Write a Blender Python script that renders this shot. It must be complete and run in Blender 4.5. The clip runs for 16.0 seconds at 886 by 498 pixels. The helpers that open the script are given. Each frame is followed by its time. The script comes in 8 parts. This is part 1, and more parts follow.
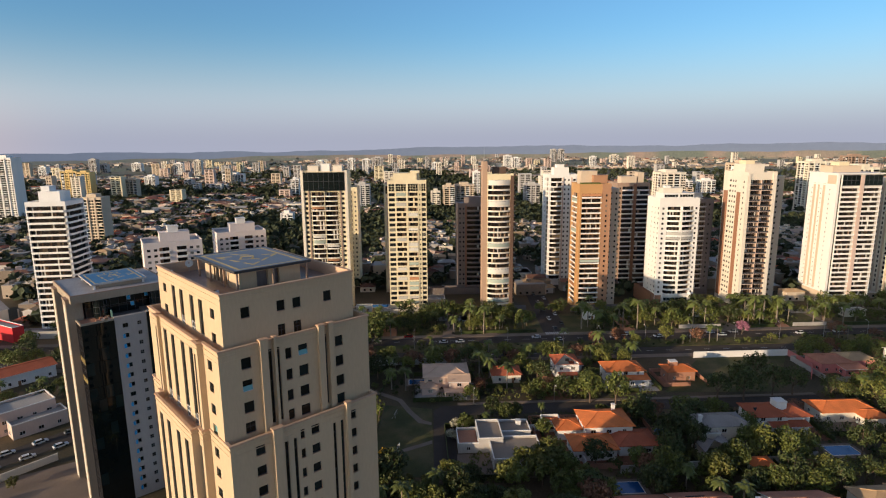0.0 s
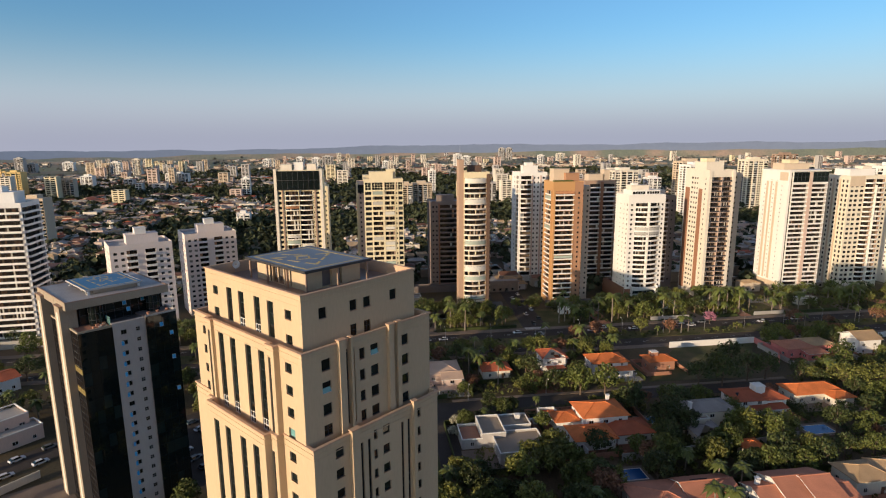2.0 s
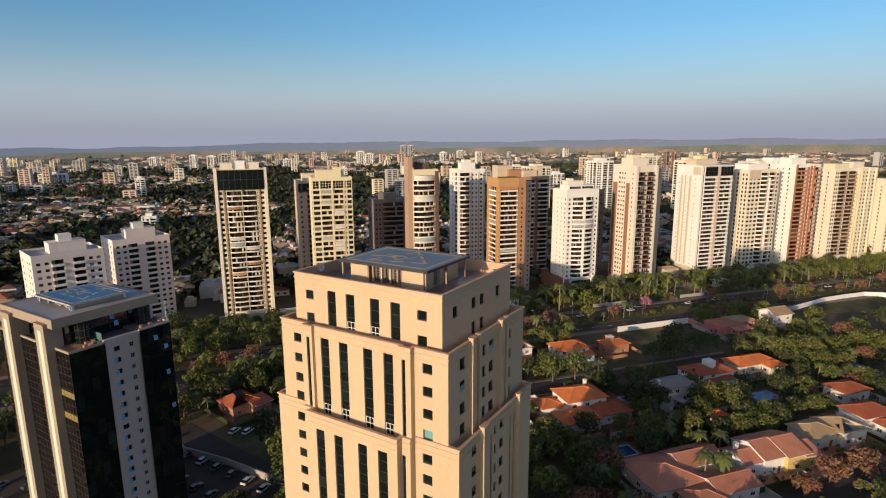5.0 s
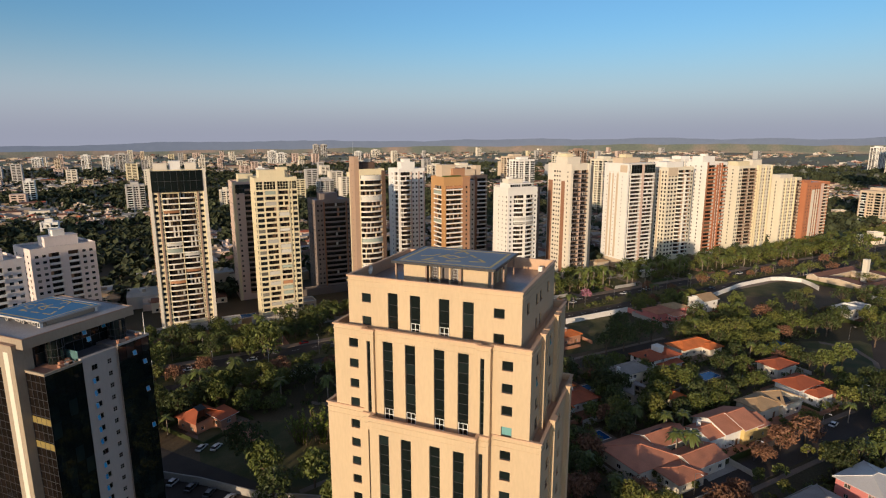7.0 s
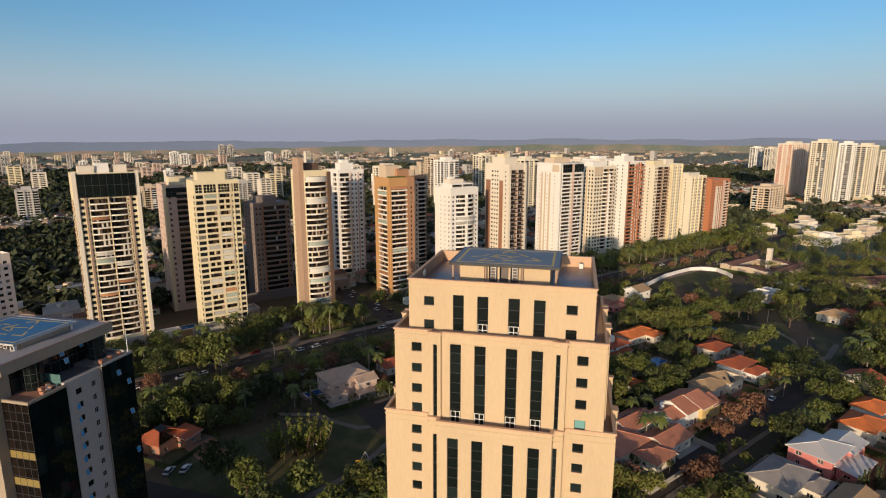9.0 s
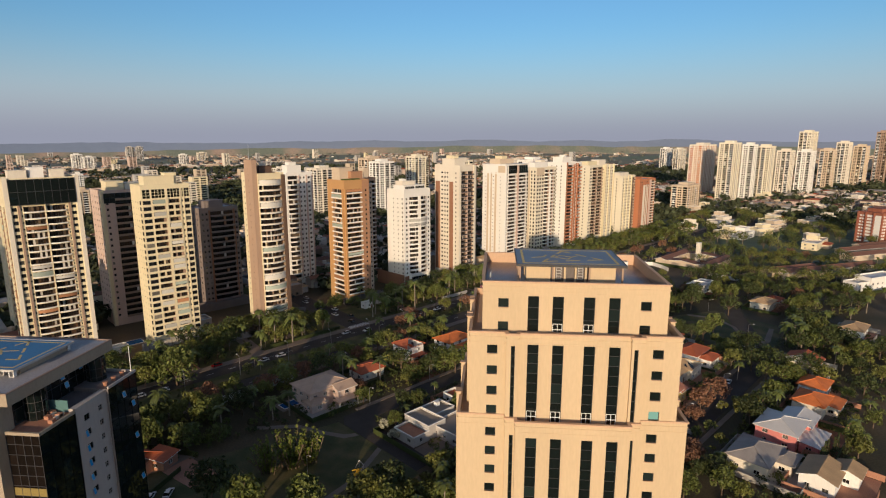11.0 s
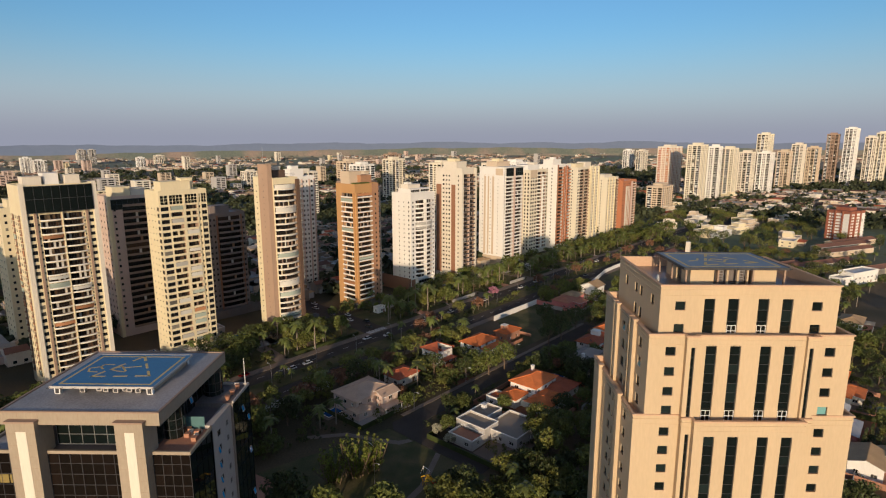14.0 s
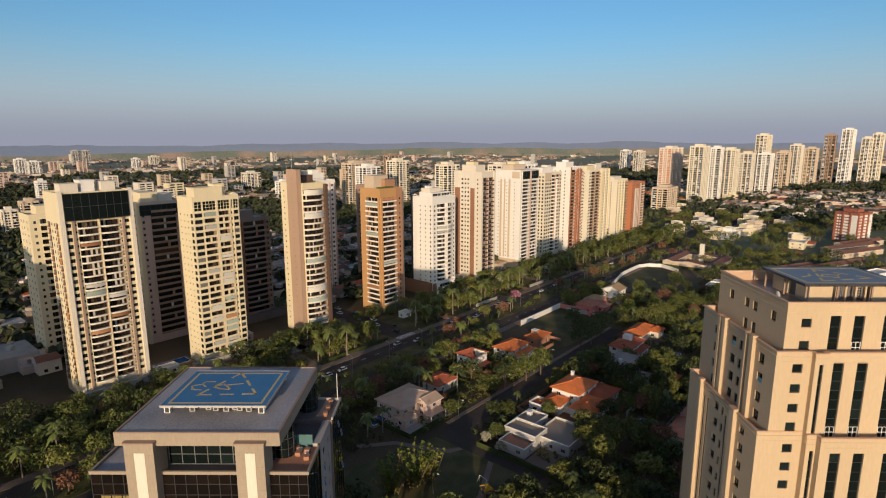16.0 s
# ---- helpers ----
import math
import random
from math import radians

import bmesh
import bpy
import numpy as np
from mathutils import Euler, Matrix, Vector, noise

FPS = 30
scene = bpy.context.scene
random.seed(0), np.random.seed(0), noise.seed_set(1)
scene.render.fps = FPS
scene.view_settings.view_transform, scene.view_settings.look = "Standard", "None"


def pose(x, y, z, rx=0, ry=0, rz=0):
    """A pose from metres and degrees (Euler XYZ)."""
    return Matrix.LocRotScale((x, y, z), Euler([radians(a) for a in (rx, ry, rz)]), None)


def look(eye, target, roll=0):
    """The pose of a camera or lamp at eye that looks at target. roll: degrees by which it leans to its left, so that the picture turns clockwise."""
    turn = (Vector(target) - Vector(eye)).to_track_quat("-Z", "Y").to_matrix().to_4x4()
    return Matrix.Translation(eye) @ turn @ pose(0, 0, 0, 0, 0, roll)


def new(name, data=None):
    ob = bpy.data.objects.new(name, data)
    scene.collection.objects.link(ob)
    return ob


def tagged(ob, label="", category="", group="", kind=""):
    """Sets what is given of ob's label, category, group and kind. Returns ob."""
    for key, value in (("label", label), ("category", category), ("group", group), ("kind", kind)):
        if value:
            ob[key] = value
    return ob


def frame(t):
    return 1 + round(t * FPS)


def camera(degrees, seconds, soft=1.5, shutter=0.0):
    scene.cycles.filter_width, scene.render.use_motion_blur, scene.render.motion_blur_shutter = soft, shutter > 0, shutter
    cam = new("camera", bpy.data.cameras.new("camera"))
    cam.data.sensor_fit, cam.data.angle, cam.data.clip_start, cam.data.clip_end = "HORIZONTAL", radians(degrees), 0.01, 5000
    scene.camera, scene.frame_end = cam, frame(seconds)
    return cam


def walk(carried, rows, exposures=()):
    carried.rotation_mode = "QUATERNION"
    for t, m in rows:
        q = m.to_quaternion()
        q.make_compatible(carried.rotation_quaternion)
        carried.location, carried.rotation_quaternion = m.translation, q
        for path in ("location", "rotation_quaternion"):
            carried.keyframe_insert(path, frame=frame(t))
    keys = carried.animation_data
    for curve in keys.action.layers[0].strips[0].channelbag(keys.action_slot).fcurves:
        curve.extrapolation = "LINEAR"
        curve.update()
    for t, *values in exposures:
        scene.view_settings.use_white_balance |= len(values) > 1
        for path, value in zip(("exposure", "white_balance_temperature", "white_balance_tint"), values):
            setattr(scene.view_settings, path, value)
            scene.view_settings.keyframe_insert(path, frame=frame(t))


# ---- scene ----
cam = camera(76.4, 16.0, soft=1.15)
METRES, EYE, TILT, LEAN, TURN = 154.4, 95.0, 0.0, 0.0, -42.7
ROWS = [
    (0.0, 0.0, 0.0, 0.0, -0.08, -10.71, 0.45),
    (0.5, -0.0254, -0.0006, -0.0001, -1.57, -10.77, 0.41),
    (1.0, -0.0525, -0.0004, -0.0003, -2.93, -10.81, 0.38),
    (1.5, -0.0786, 0.0004, -0.0005, -4.11, -10.85, 0.37),
    (2.0, -0.1078, 0.0023, -0.0004, -5.51, -10.88, 0.34),
    (2.5, -0.1395, 0.0053, -0.0003, -7.12, -10.92, 0.33),
    (3.0, -0.1697, 0.0089, -0.0001, -8.76, -10.99, 0.32),
    (5.5, -0.3227, 0.0404, 0.0014, -18.08, -11.24, 0.21),
    (6.0, -0.3533, 0.0509, 0.0016, -20.36, -11.28, 0.16),
    (6.5, -0.3831, 0.0627, 0.0016, -22.65, -11.3, 0.13),
    (7.0, -0.4126, 0.0758, 0.0014, -24.94, -11.3, 0.11),
    (7.5, -0.4396, 0.0891, 0.0015, -27.05, -11.29, 0.1),
    (8.0, -0.4703, 0.1054, 0.0017, -29.46, -11.29, 0.07),
    (8.5, -0.4985, 0.1217, 0.002, -31.71, -11.29, 0.04),
    (9.0, -0.5258, 0.1393, 0.0022, -33.98, -11.27, 0.0),
    (9.5, -0.5528, 0.1581, 0.0026, -36.25, -11.25, -0.01),
    (12.0, -0.6767, 0.2644, 0.0045, -44.2, -11.05, -0.03),
    (12.5, -0.7005, 0.2863, 0.0054, -44.73, -11.02, -0.02),
    (13.0, -0.7223, 0.3068, 0.0064, -45.22, -10.99, -0.01),
    (13.5, -0.747, 0.3306, 0.0075, -45.74, -10.96, 0.0),
    (14.0, -0.77, 0.3532, 0.0085, -46.17, -10.94, 0.03),
    (14.5, -0.793, 0.3766, 0.0106, -46.55, -10.93, 0.04),
    (15.0, -0.8157, 0.4002, 0.0139, -46.72, -10.91, 0.05),
    (15.5, -0.8342, 0.4215, 0.0184, -46.81, -10.94, 0.07),
    (16.0, -0.8486, 0.4442, 0.0243, -46.95, -10.95, 0.06),
]
walk(cam, [(t, pose(0, 0, EYE, TILT, LEAN, TURN) @ pose(METRES * x, METRES * y, METRES * z, 90 + pitch, roll, yaw)) for t, x, y, z, yaw, pitch, roll in ROWS],
     exposures=[(0.0, 0.40), (3.0, 0.29), (7.0, 0.11), (10.0, 0.05), (12.5, 0.0), (16.0, 0.0)])

# ---- sky, sun ----
SUN_EL, SUN_AZ = 9.2, 175.4   # elevation; direction towards the sun, anticlockwise from +x
SKY_TINT, HIGH_TINT = (0.73, 1.03, 1.25), (1.45, 1.0, 0.9)
HAZE, LOW_HAZE, SUN_HAZE = (3.5, 3.68, 4.45), (2.5, 2.62, 3.35), (11.5, 6.6, 3.8)
world = bpy.data.worlds.new("world")
scene.world = world
world.use_nodes = True
wn = world.node_tree.nodes
sky = wn.new("ShaderNodeTexSky")
sky.sky_type, sky.sun_disc = "NISHITA", False
sky.sun_elevation, sky.sun_rotation = radians(SUN_EL), radians(90 - SUN_AZ)
sky.air_density, sky.dust_density, sky.ozone_density = 1.0, 1.4, 2.5
wn["Background"].inputs["Strength"].default_value = 0.132
# evening haze: the same all round, thickest at the horizon
tint, haze, mixer = wn.new("ShaderNodeVectorMath"), wn.new("ShaderNodeMapRange"), wn.new("ShaderNodeMix")
tint.operation = "MULTIPLY"
geo, sep = wn.new("ShaderNodeTexCoord"), wn.new("ShaderNodeSeparateXYZ")
haze.interpolation_type = "SMOOTHERSTEP"
haze.inputs["From Min"].default_value, haze.inputs["From Max"].default_value = -0.03, 0.21
haze.inputs["To Min"].default_value, haze.inputs["To Max"].default_value = 0.92, 0.0
mixer.data_type = "RGBA"
# a dull violet band lies on the horizon; round the setting sun the haze glows warm
low, band, side, warm, round_sun = wn.new("ShaderNodeMapRange"), wn.new("ShaderNodeMix"), wn.new("ShaderNodeVectorMath"), wn.new("ShaderNodeMapRange"), wn.new("ShaderNodeMix")
low.interpolation_type = warm.interpolation_type = "SMOOTHSTEP"
low.inputs["From Min"].default_value, low.inputs["From Max"].default_value = 0.0, 0.085
band.data_type = round_sun.data_type = "RGBA"
band.inputs["A"].default_value, band.inputs["B"].default_value, round_sun.inputs["B"].default_value = (*LOW_HAZE, 1), (*HAZE, 1), (*SUN_HAZE, 1)
side.operation = "DOT_PRODUCT"
side.inputs[1].default_value = (math.cos(radians(SUN_AZ)), math.sin(radians(SUN_AZ)), 0)
warm.inputs["From Min"].default_value, warm.inputs["From Max"].default_value = -0.15, 0.8
# the high sky takes more of the warm evening light
high, blend = wn.new("ShaderNodeMapRange"), wn.new("ShaderNodeMix")
high.interpolation_type = "SMOOTHSTEP"
high.inputs["From Min"].default_value, high.inputs["From Max"].default_value = 0.26, 0.6
blend.data_type = "RGBA"
blend.inputs["A"].default_value, blend.inputs["B"].default_value = (*SKY_TINT, 1), (*HIGH_TINT, 1)
wl = world.node_tree.links
wl.new(sep.outputs["Z"], high.inputs["Value"]), wl.new(high.outputs["Result"], blend.inputs["Factor"]), wl.new(blend.outputs["Result"], tint.inputs[1])
wl.new(sky.outputs["Color"], tint.inputs[0]), wl.new(geo.outputs["Generated"], sep.inputs[0]), wl.new(sep.outputs["Z"], haze.inputs["Value"])
wl.new(sep.outputs["Z"], low.inputs["Value"]), wl.new(low.outputs["Result"], band.inputs["Factor"]), wl.new(band.outputs["Result"], round_sun.inputs["A"])
wl.new(geo.outputs["Generated"], side.inputs[0]), wl.new(side.outputs["Value"], warm.inputs["Value"]), wl.new(warm.outputs["Result"], round_sun.inputs["Factor"]), wl.new(round_sun.outputs["Result"], mixer.inputs["B"])
wl.new(haze.outputs["Result"], mixer.inputs["Factor"]), wl.new(tint.outputs["Vector"], mixer.inputs["A"]), wl.new(mixer.outputs["Result"], wn["Background"].inputs["Color"])
sun = new("sun", bpy.data.lights.new("sun", "SUN"))
sun.data.energy, sun.data.angle, sun.data.color = 4.05, radians(0.53), (1.0, 0.755, 0.51)
to_sun = Vector((math.cos(radians(SUN_AZ)) * math.cos(radians(SUN_EL)), math.sin(radians(SUN_AZ)) * math.cos(radians(SUN_EL)), math.sin(radians(SUN_EL))))
sun.matrix_world = look(to_sun * 500, (0, 0, 0))
scene.view_settings.exposure = 0.0


# ---- materials ----
def mat(name, color, rough=0.8, var=0.12, scale=0.6, streak=1.0, rnd=0.0, bump=0.0, spec=0.3, metal=0.0, tint=None, island=0.0, fine=6.0):
    """Two scales of mottling about a base colour; rnd: change from object to object; tint: a second colour in patches."""
    m = bpy.data.materials.new(name)
    m.use_nodes = True
    nt = m.node_tree
    n, l = nt.nodes, nt.links
    p = n["Principled BSDF"]
    p.inputs["Roughness"].default_value = rough
    p.inputs["Metallic"].default_value = metal
    p.inputs["Specular IOR Level"].default_value = spec
    tc = n.new("ShaderNodeTexCoord")
    mp = n.new("ShaderNodeMapping")
    mp.inputs["Scale"].default_value = (1, 1, streak)
    l.new(tc.outputs["Object"], mp.inputs["Vector"])
    big, small = n.new("ShaderNodeTexNoise"), n.new("ShaderNodeTexNoise")
    big.inputs["Scale"].default_value, big.inputs["Detail"].default_value = scale * 0.22, 4
    small.inputs["Scale"].default_value, small.inputs["Detail"].default_value = scale * fine, 5
    for t in (big, small):
        l.new(mp.outputs["Vector"], t.inputs["Vector"])
    add = n.new("ShaderNodeMath")
    add.operation = "ADD"
    l.new(big.outputs["Fac"], add.inputs[0]), l.new(small.outputs["Fac"], add.inputs[1])
    mr = n.new("ShaderNodeMapRange")
    mr.inputs["From Min"].default_value, mr.inputs["From Max"].default_value = 0.7, 1.3
    mr.inputs["To Min"].default_value, mr.inputs["To Max"].default_value = 1 - var, 1 + var
    l.new(add.outputs[0], mr.inputs["Value"])
    val = mr.outputs["Result"]
    for on, src in ((rnd, "ShaderNodeObjectInfo"), (island, "ShaderNodeNewGeometry")):
        if on:
            oi, r2, mu = n.new(src), n.new("ShaderNodeMapRange"), n.new("ShaderNodeMath")
            r2.inputs["To Min"].default_value, r2.inputs["To Max"].default_value = 1 - on, 1 + on
            mu.operation = "MULTIPLY"
            l.new(oi.outputs["Random" if src.endswith("Info") else "Random Per Island"], r2.inputs["Value"])
            l.new(val, mu.inputs[0]), l.new(r2.outputs["Result"], mu.inputs[1])
            val = mu.outputs[0]
    base = n.new("ShaderNodeMix")
    base.data_type = "RGBA"
    base.inputs["A"].default_value, base.inputs["B"].default_value = (*color, 1), (*(tint or color), 1)
    if tint:
        cr = n.new("ShaderNodeMapRange")
        cr.inputs["From Min"].default_value, cr.inputs["From Max"].default_value = 0.42, 0.62
        if island or rnd:
            wh = n.new("ShaderNodeTexWhiteNoise")
            wh.noise_dimensions = "1D"
            src = n.new("ShaderNodeNewGeometry" if island else "ShaderNodeObjectInfo")
            l.new(src.outputs["Random Per Island" if island else "Random"], wh.inputs["W"])
            l.new(wh.outputs["Value"], base.inputs["Factor"])
        else:
            l.new(big.outputs["Fac"], cr.inputs["Value"])
            l.new(cr.outputs["Result"], base.inputs["Factor"])
    sc = n.new("ShaderNodeVectorMath")
    sc.operation = "SCALE"
    l.new(base.outputs["Result"], sc.inputs[0]), l.new(val, sc.inputs["Scale"])
    l.new(sc.outputs["Vector"], p.inputs["Base Color"])
    if bump:
        b = n.new("ShaderNodeBump")
        b.inputs["Strength"].default_value, b.inputs["Distance"].default_value = bump, 0.1
        l.new(small.outputs["Fac"], b.inputs["Height"]), l.new(b.outputs["Normal"], p.inputs["Normal"])
    return m


def glass_mat(name, color, curtain, share=0.25, rough=0.06, other=None):
    """Dark window glass; behind some panes a light blind shows."""
    m = bpy.data.materials.new(name)
    m.use_nodes = True
    n, l = m.node_tree.nodes, m.node_tree.links
    p = n["Principled BSDF"]
    p.inputs["Roughness"].default_value = rough
    oi, ra, mx = n.new("ShaderNodeObjectInfo"), n.new("ShaderNodeMapRange"), n.new("ShaderNodeMix")
    ra.inputs["From Min"].default_value, ra.inputs["From Max"].default_value = 1 - share, 1.0
    mx.data_type = "RGBA"
    mx.inputs["A"].default_value, mx.inputs["B"].default_value = (*color, 1), (*curtain, 1)
    if other:
        wh, pick, second = n.new("ShaderNodeTexWhiteNoise"), n.new("ShaderNodeMapRange"), n.new("ShaderNodeMix")
        wh.noise_dimensions, second.data_type = "1D", "RGBA"
        pick.inputs["From Min"].default_value, pick.inputs["From Max"].default_value = 0.4, 0.5
        second.inputs["A"].default_value, second.inputs["B"].default_value = (*curtain, 1), (*other, 1)
        l.new(oi.outputs["Random"], wh.inputs["W"]), l.new(wh.outputs["Value"], pick.inputs["Value"])
        l.new(pick.outputs["Result"], second.inputs["Factor"]), l.new(second.outputs["Result"], mx.inputs["B"])
    isl, both, part_of = n.new("ShaderNodeNewGeometry"), n.new("ShaderNodeMath"), n.new("ShaderNodeMath")
    both.operation, part_of.operation = "ADD", "FRACT"
    l.new(oi.outputs["Random"], both.inputs[0]), l.new(isl.outputs["Random Per Island"], both.inputs[1]), l.new(both.outputs[0], part_of.inputs[0])
    l.new(part_of.outputs[0], ra.inputs["Value"]), l.new(ra.outputs["Result"], mx.inputs["Factor"])
    l.new(mx.outputs["Result"], p.inputs["Base Color"])
    p.inputs["Specular IOR Level"].default_value = 0.5
    return m


M = {}
for k, c, o in (
    ("stucco", (0.545, 0.42, 0.275), dict(var=0.06, streak=0.25, bump=0.05)),
    ("stucco_trim", (0.55, 0.37, 0.25), dict(var=0.08)),
    ("white", (0.78, 0.76, 0.72), dict(var=0.06, streak=0.2)),
    ("white_paint", (0.74, 0.74, 0.73), dict(var=0.07, streak=0.2, rnd=0.06)),
    ("cream", (0.72, 0.63, 0.43), dict(var=0.06, streak=0.2)),
    ("pale", (0.7, 0.64, 0.54), dict(var=0.07, streak=0.2)),
    ("cream_pale", (0.72, 0.66, 0.53), dict(var=0.07, streak=0.2)),
    ("beige", (0.58, 0.47, 0.35), dict(var=0.07, streak=0.2)),
    ("rail_mix", (0.62, 0.58, 0.52), dict(var=0.05, rnd=0.15, tint=(0.26, 0.14, 0.08))),
    ("blade", (0.42, 0.29, 0.21), dict(var=0.06, streak=0.3)),
    ("pinkish", (0.60, 0.46, 0.39), dict(var=0.07, streak=0.2)),
    ("pink_white", (0.76, 0.67, 0.63), dict(var=0.07, streak=0.2)),
    ("grey_wall", (0.46, 0.44, 0.42), dict(var=0.08, streak=0.2)),
    ("brown_wall", (0.30, 0.15, 0.09), dict(var=0.1, streak=0.3)),
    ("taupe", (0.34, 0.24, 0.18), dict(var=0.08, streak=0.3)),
    ("umber", (0.25, 0.205, 0.185), dict(var=0.08, streak=0.3)),
    ("dark_brown", (0.12, 0.075, 0.055), dict(var=0.12, streak=0.3)),
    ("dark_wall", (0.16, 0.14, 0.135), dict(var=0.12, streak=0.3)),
    ("clay", (0.40, 0.22, 0.13), dict(var=0.08, streak=0.3)),
    ("ochre", (0.50, 0.285, 0.125), dict(var=0.07, streak=0.3)),
    ("rust", (0.46, 0.185, 0.095), dict(var=0.08, streak=0.3)),
    ("brick", (0.30, 0.11, 0.07), dict(var=0.12, scale=1.0)),
    ("pier_stone", (0.35, 0.29, 0.22), dict(var=0.1, streak=0.3)),
    ("strip_grey", (0.27, 0.245, 0.23), dict(var=0.07, streak=0.2)),
    ("strip_white", (0.42, 0.385, 0.36), dict(var=0.07, streak=0.2)),
    ("lit_gold", (0.26, 0.20, 0.07), dict(var=0.2, rough=0.4)),
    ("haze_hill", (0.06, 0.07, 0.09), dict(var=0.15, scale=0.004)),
    ("concrete", (0.38, 0.36, 0.33), dict(var=0.15)),
    ("roof_membrane", (0.33, 0.31, 0.31), dict(var=0.3, rough=0.45)),
    ("roof_deck", (0.24, 0.17, 0.14), dict(var=0.35, rough=0.35, spec=0.5)),
    ("tile_orange", (0.62, 0.18, 0.055), dict(var=0.22, scale=1.2, rnd=0.2, bump=0.3)),
    ("tile_red", (0.42, 0.115, 0.055), dict(var=0.22, scale=1.2, rnd=0.2, bump=0.3)),
    ("roof_dark", (0.27, 0.225, 0.18), dict(var=0.15, rough=0.6)),
    ("town_wall", (0.28, 0.225, 0.175), dict(var=0.15, scale=0.2, island=0.35)),
    ("town_roof", (0.20, 0.10, 0.07), dict(var=0.2, scale=0.3, island=0.4)),
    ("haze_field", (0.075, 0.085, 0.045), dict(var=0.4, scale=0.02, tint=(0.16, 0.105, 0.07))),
    ("tile_pink", (0.50, 0.21, 0.13), dict(var=0.18, scale=1.2, rnd=0.1, bump=0.3)),
    ("tile_beige", (0.44, 0.30, 0.17), dict(var=0.18, scale=1.2, rnd=0.1, bump=0.3)),
    ("tile_grey", (0.30, 0.27, 0.25), dict(var=0.18, scale=1.2, rnd=0.1, bump=0.3)),
    ("tile_pale", (0.50, 0.36, 0.27), dict(var=0.15, scale=1.2, rnd=0.1, bump=0.3)),
    ("roof_light", (0.60, 0.58, 0.56), dict(var=0.12, rough=0.5)),
    ("asphalt", (0.060, 0.050, 0.043), dict(var=0.25, scale=0.5, rough=0.9, bump=0.1)),
    ("line_paint", (0.62, 0.61, 0.58), dict(var=0.15)),
    ("paving", (0.21, 0.165, 0.13), dict(var=0.2)),
    ("red_earth", (0.22, 0.10, 0.055), dict(var=0.3, scale=0.4)),
    ("lawn", (0.066, 0.074, 0.024), dict(var=0.35, scale=0.5, tint=(0.10, 0.085, 0.038), bump=0.2)),
    ("trunk", (0.14, 0.10, 0.07), dict(var=0.3, scale=4)),
    ("palm_trunk", (0.24, 0.20, 0.16), dict(var=0.3, scale=4)),
    ("leaf", (0.080, 0.096, 0.022), dict(var=0.3, rnd=0.3, island=0.35, scale=1.5, rough=0.6)),
    ("leaf_olive", (0.118, 0.124, 0.028), dict(var=0.3, rnd=0.25, island=0.35, scale=1.5, rough=0.6)),
    ("leaf_dark", (0.042, 0.055, 0.016), dict(var=0.3, rnd=0.25, island=0.35, scale=1.5, rough=0.6)),
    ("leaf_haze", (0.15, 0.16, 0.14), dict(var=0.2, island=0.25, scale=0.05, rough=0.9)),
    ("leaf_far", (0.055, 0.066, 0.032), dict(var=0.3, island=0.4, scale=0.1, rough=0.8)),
    ("leaf_rust", (0.17, 0.085, 0.05), dict(var=0.3, rnd=0.2, island=0.35, scale=1.5, rough=0.7)),
    ("leaf_pink", (0.38, 0.16, 0.22), dict(var=0.25, island=0.3, scale=1.5)),
    ("leaf_pale", (0.36, 0.35, 0.26), dict(var=0.25, island=0.3, scale=1.5)),
    ("leaf_yellow", (0.125, 0.15, 0.022), dict(var=0.3, island=0.35, scale=1.5, rough=0.6)),
    ("palm_leaf", (0.085, 0.105, 0.028), dict(var=0.3, rnd=0.3, scale=2, rough=0.5)),
    ("metal", (0.45, 0.45, 0.46), dict(var=0.1, rough=0.4, metal=0.8)),
    ("dark_metal", (0.05, 0.05, 0.055), dict(var=0.15, rough=0.5)),
    ("pad_blue", (0.055, 0.19, 0.37), dict(var=0.12, rough=0.6)),
    ("pad_steel", (0.16, 0.20, 0.26), dict(var=0.12, rough=0.5)),
    ("pad_yellow", (0.62, 0.47, 0.20), dict(var=0.15)),
    ("pool", (0.02, 0.10, 0.28), dict(var=0.1, rough=0.08, spec=0.5)),
    ("tyre", (0.02, 0.02, 0.02), dict(var=0.1)),
    ("car_white", (0.7, 0.7, 0.7), dict(var=0.02, rough=0.25, spec=0.5)),
    ("car_grey", (0.16, 0.165, 0.17), dict(var=0.02, rough=0.25, spec=0.5, rnd=0.5)),
    ("car_red", (0.4, 0.02, 0.02), dict(var=0.02, rough=0.25, spec=0.5)),
    ("red_wall", (0.55, 0.035, 0.04), dict(var=0.1)),
    ("pink_wall", (0.62, 0.22, 0.20), dict(var=0.08)),
    ("yellow_wall", (0.66, 0.49, 0.21), dict(var=0.08)),
    ("spandrel", (0.05, 0.03, 0.024), dict(var=0.2, rough=0.25, spec=0.5)),
    ("play_yellow", (0.7, 0.4, 0.03), dict(var=0.05)),
    ("terracotta", (0.40, 0.20, 0.13), dict(var=0.2)),
    ("wood", (0.20, 0.11, 0.06), dict(var=0.25)),
):
    M[k] = mat(k, c, **o)
# distance haze put into the ridges: muted base colour plus a faint glow
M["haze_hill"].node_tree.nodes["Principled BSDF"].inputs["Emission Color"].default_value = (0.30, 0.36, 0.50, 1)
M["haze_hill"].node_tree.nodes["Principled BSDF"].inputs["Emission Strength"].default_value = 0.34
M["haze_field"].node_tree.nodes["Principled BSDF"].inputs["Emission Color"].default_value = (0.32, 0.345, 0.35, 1)
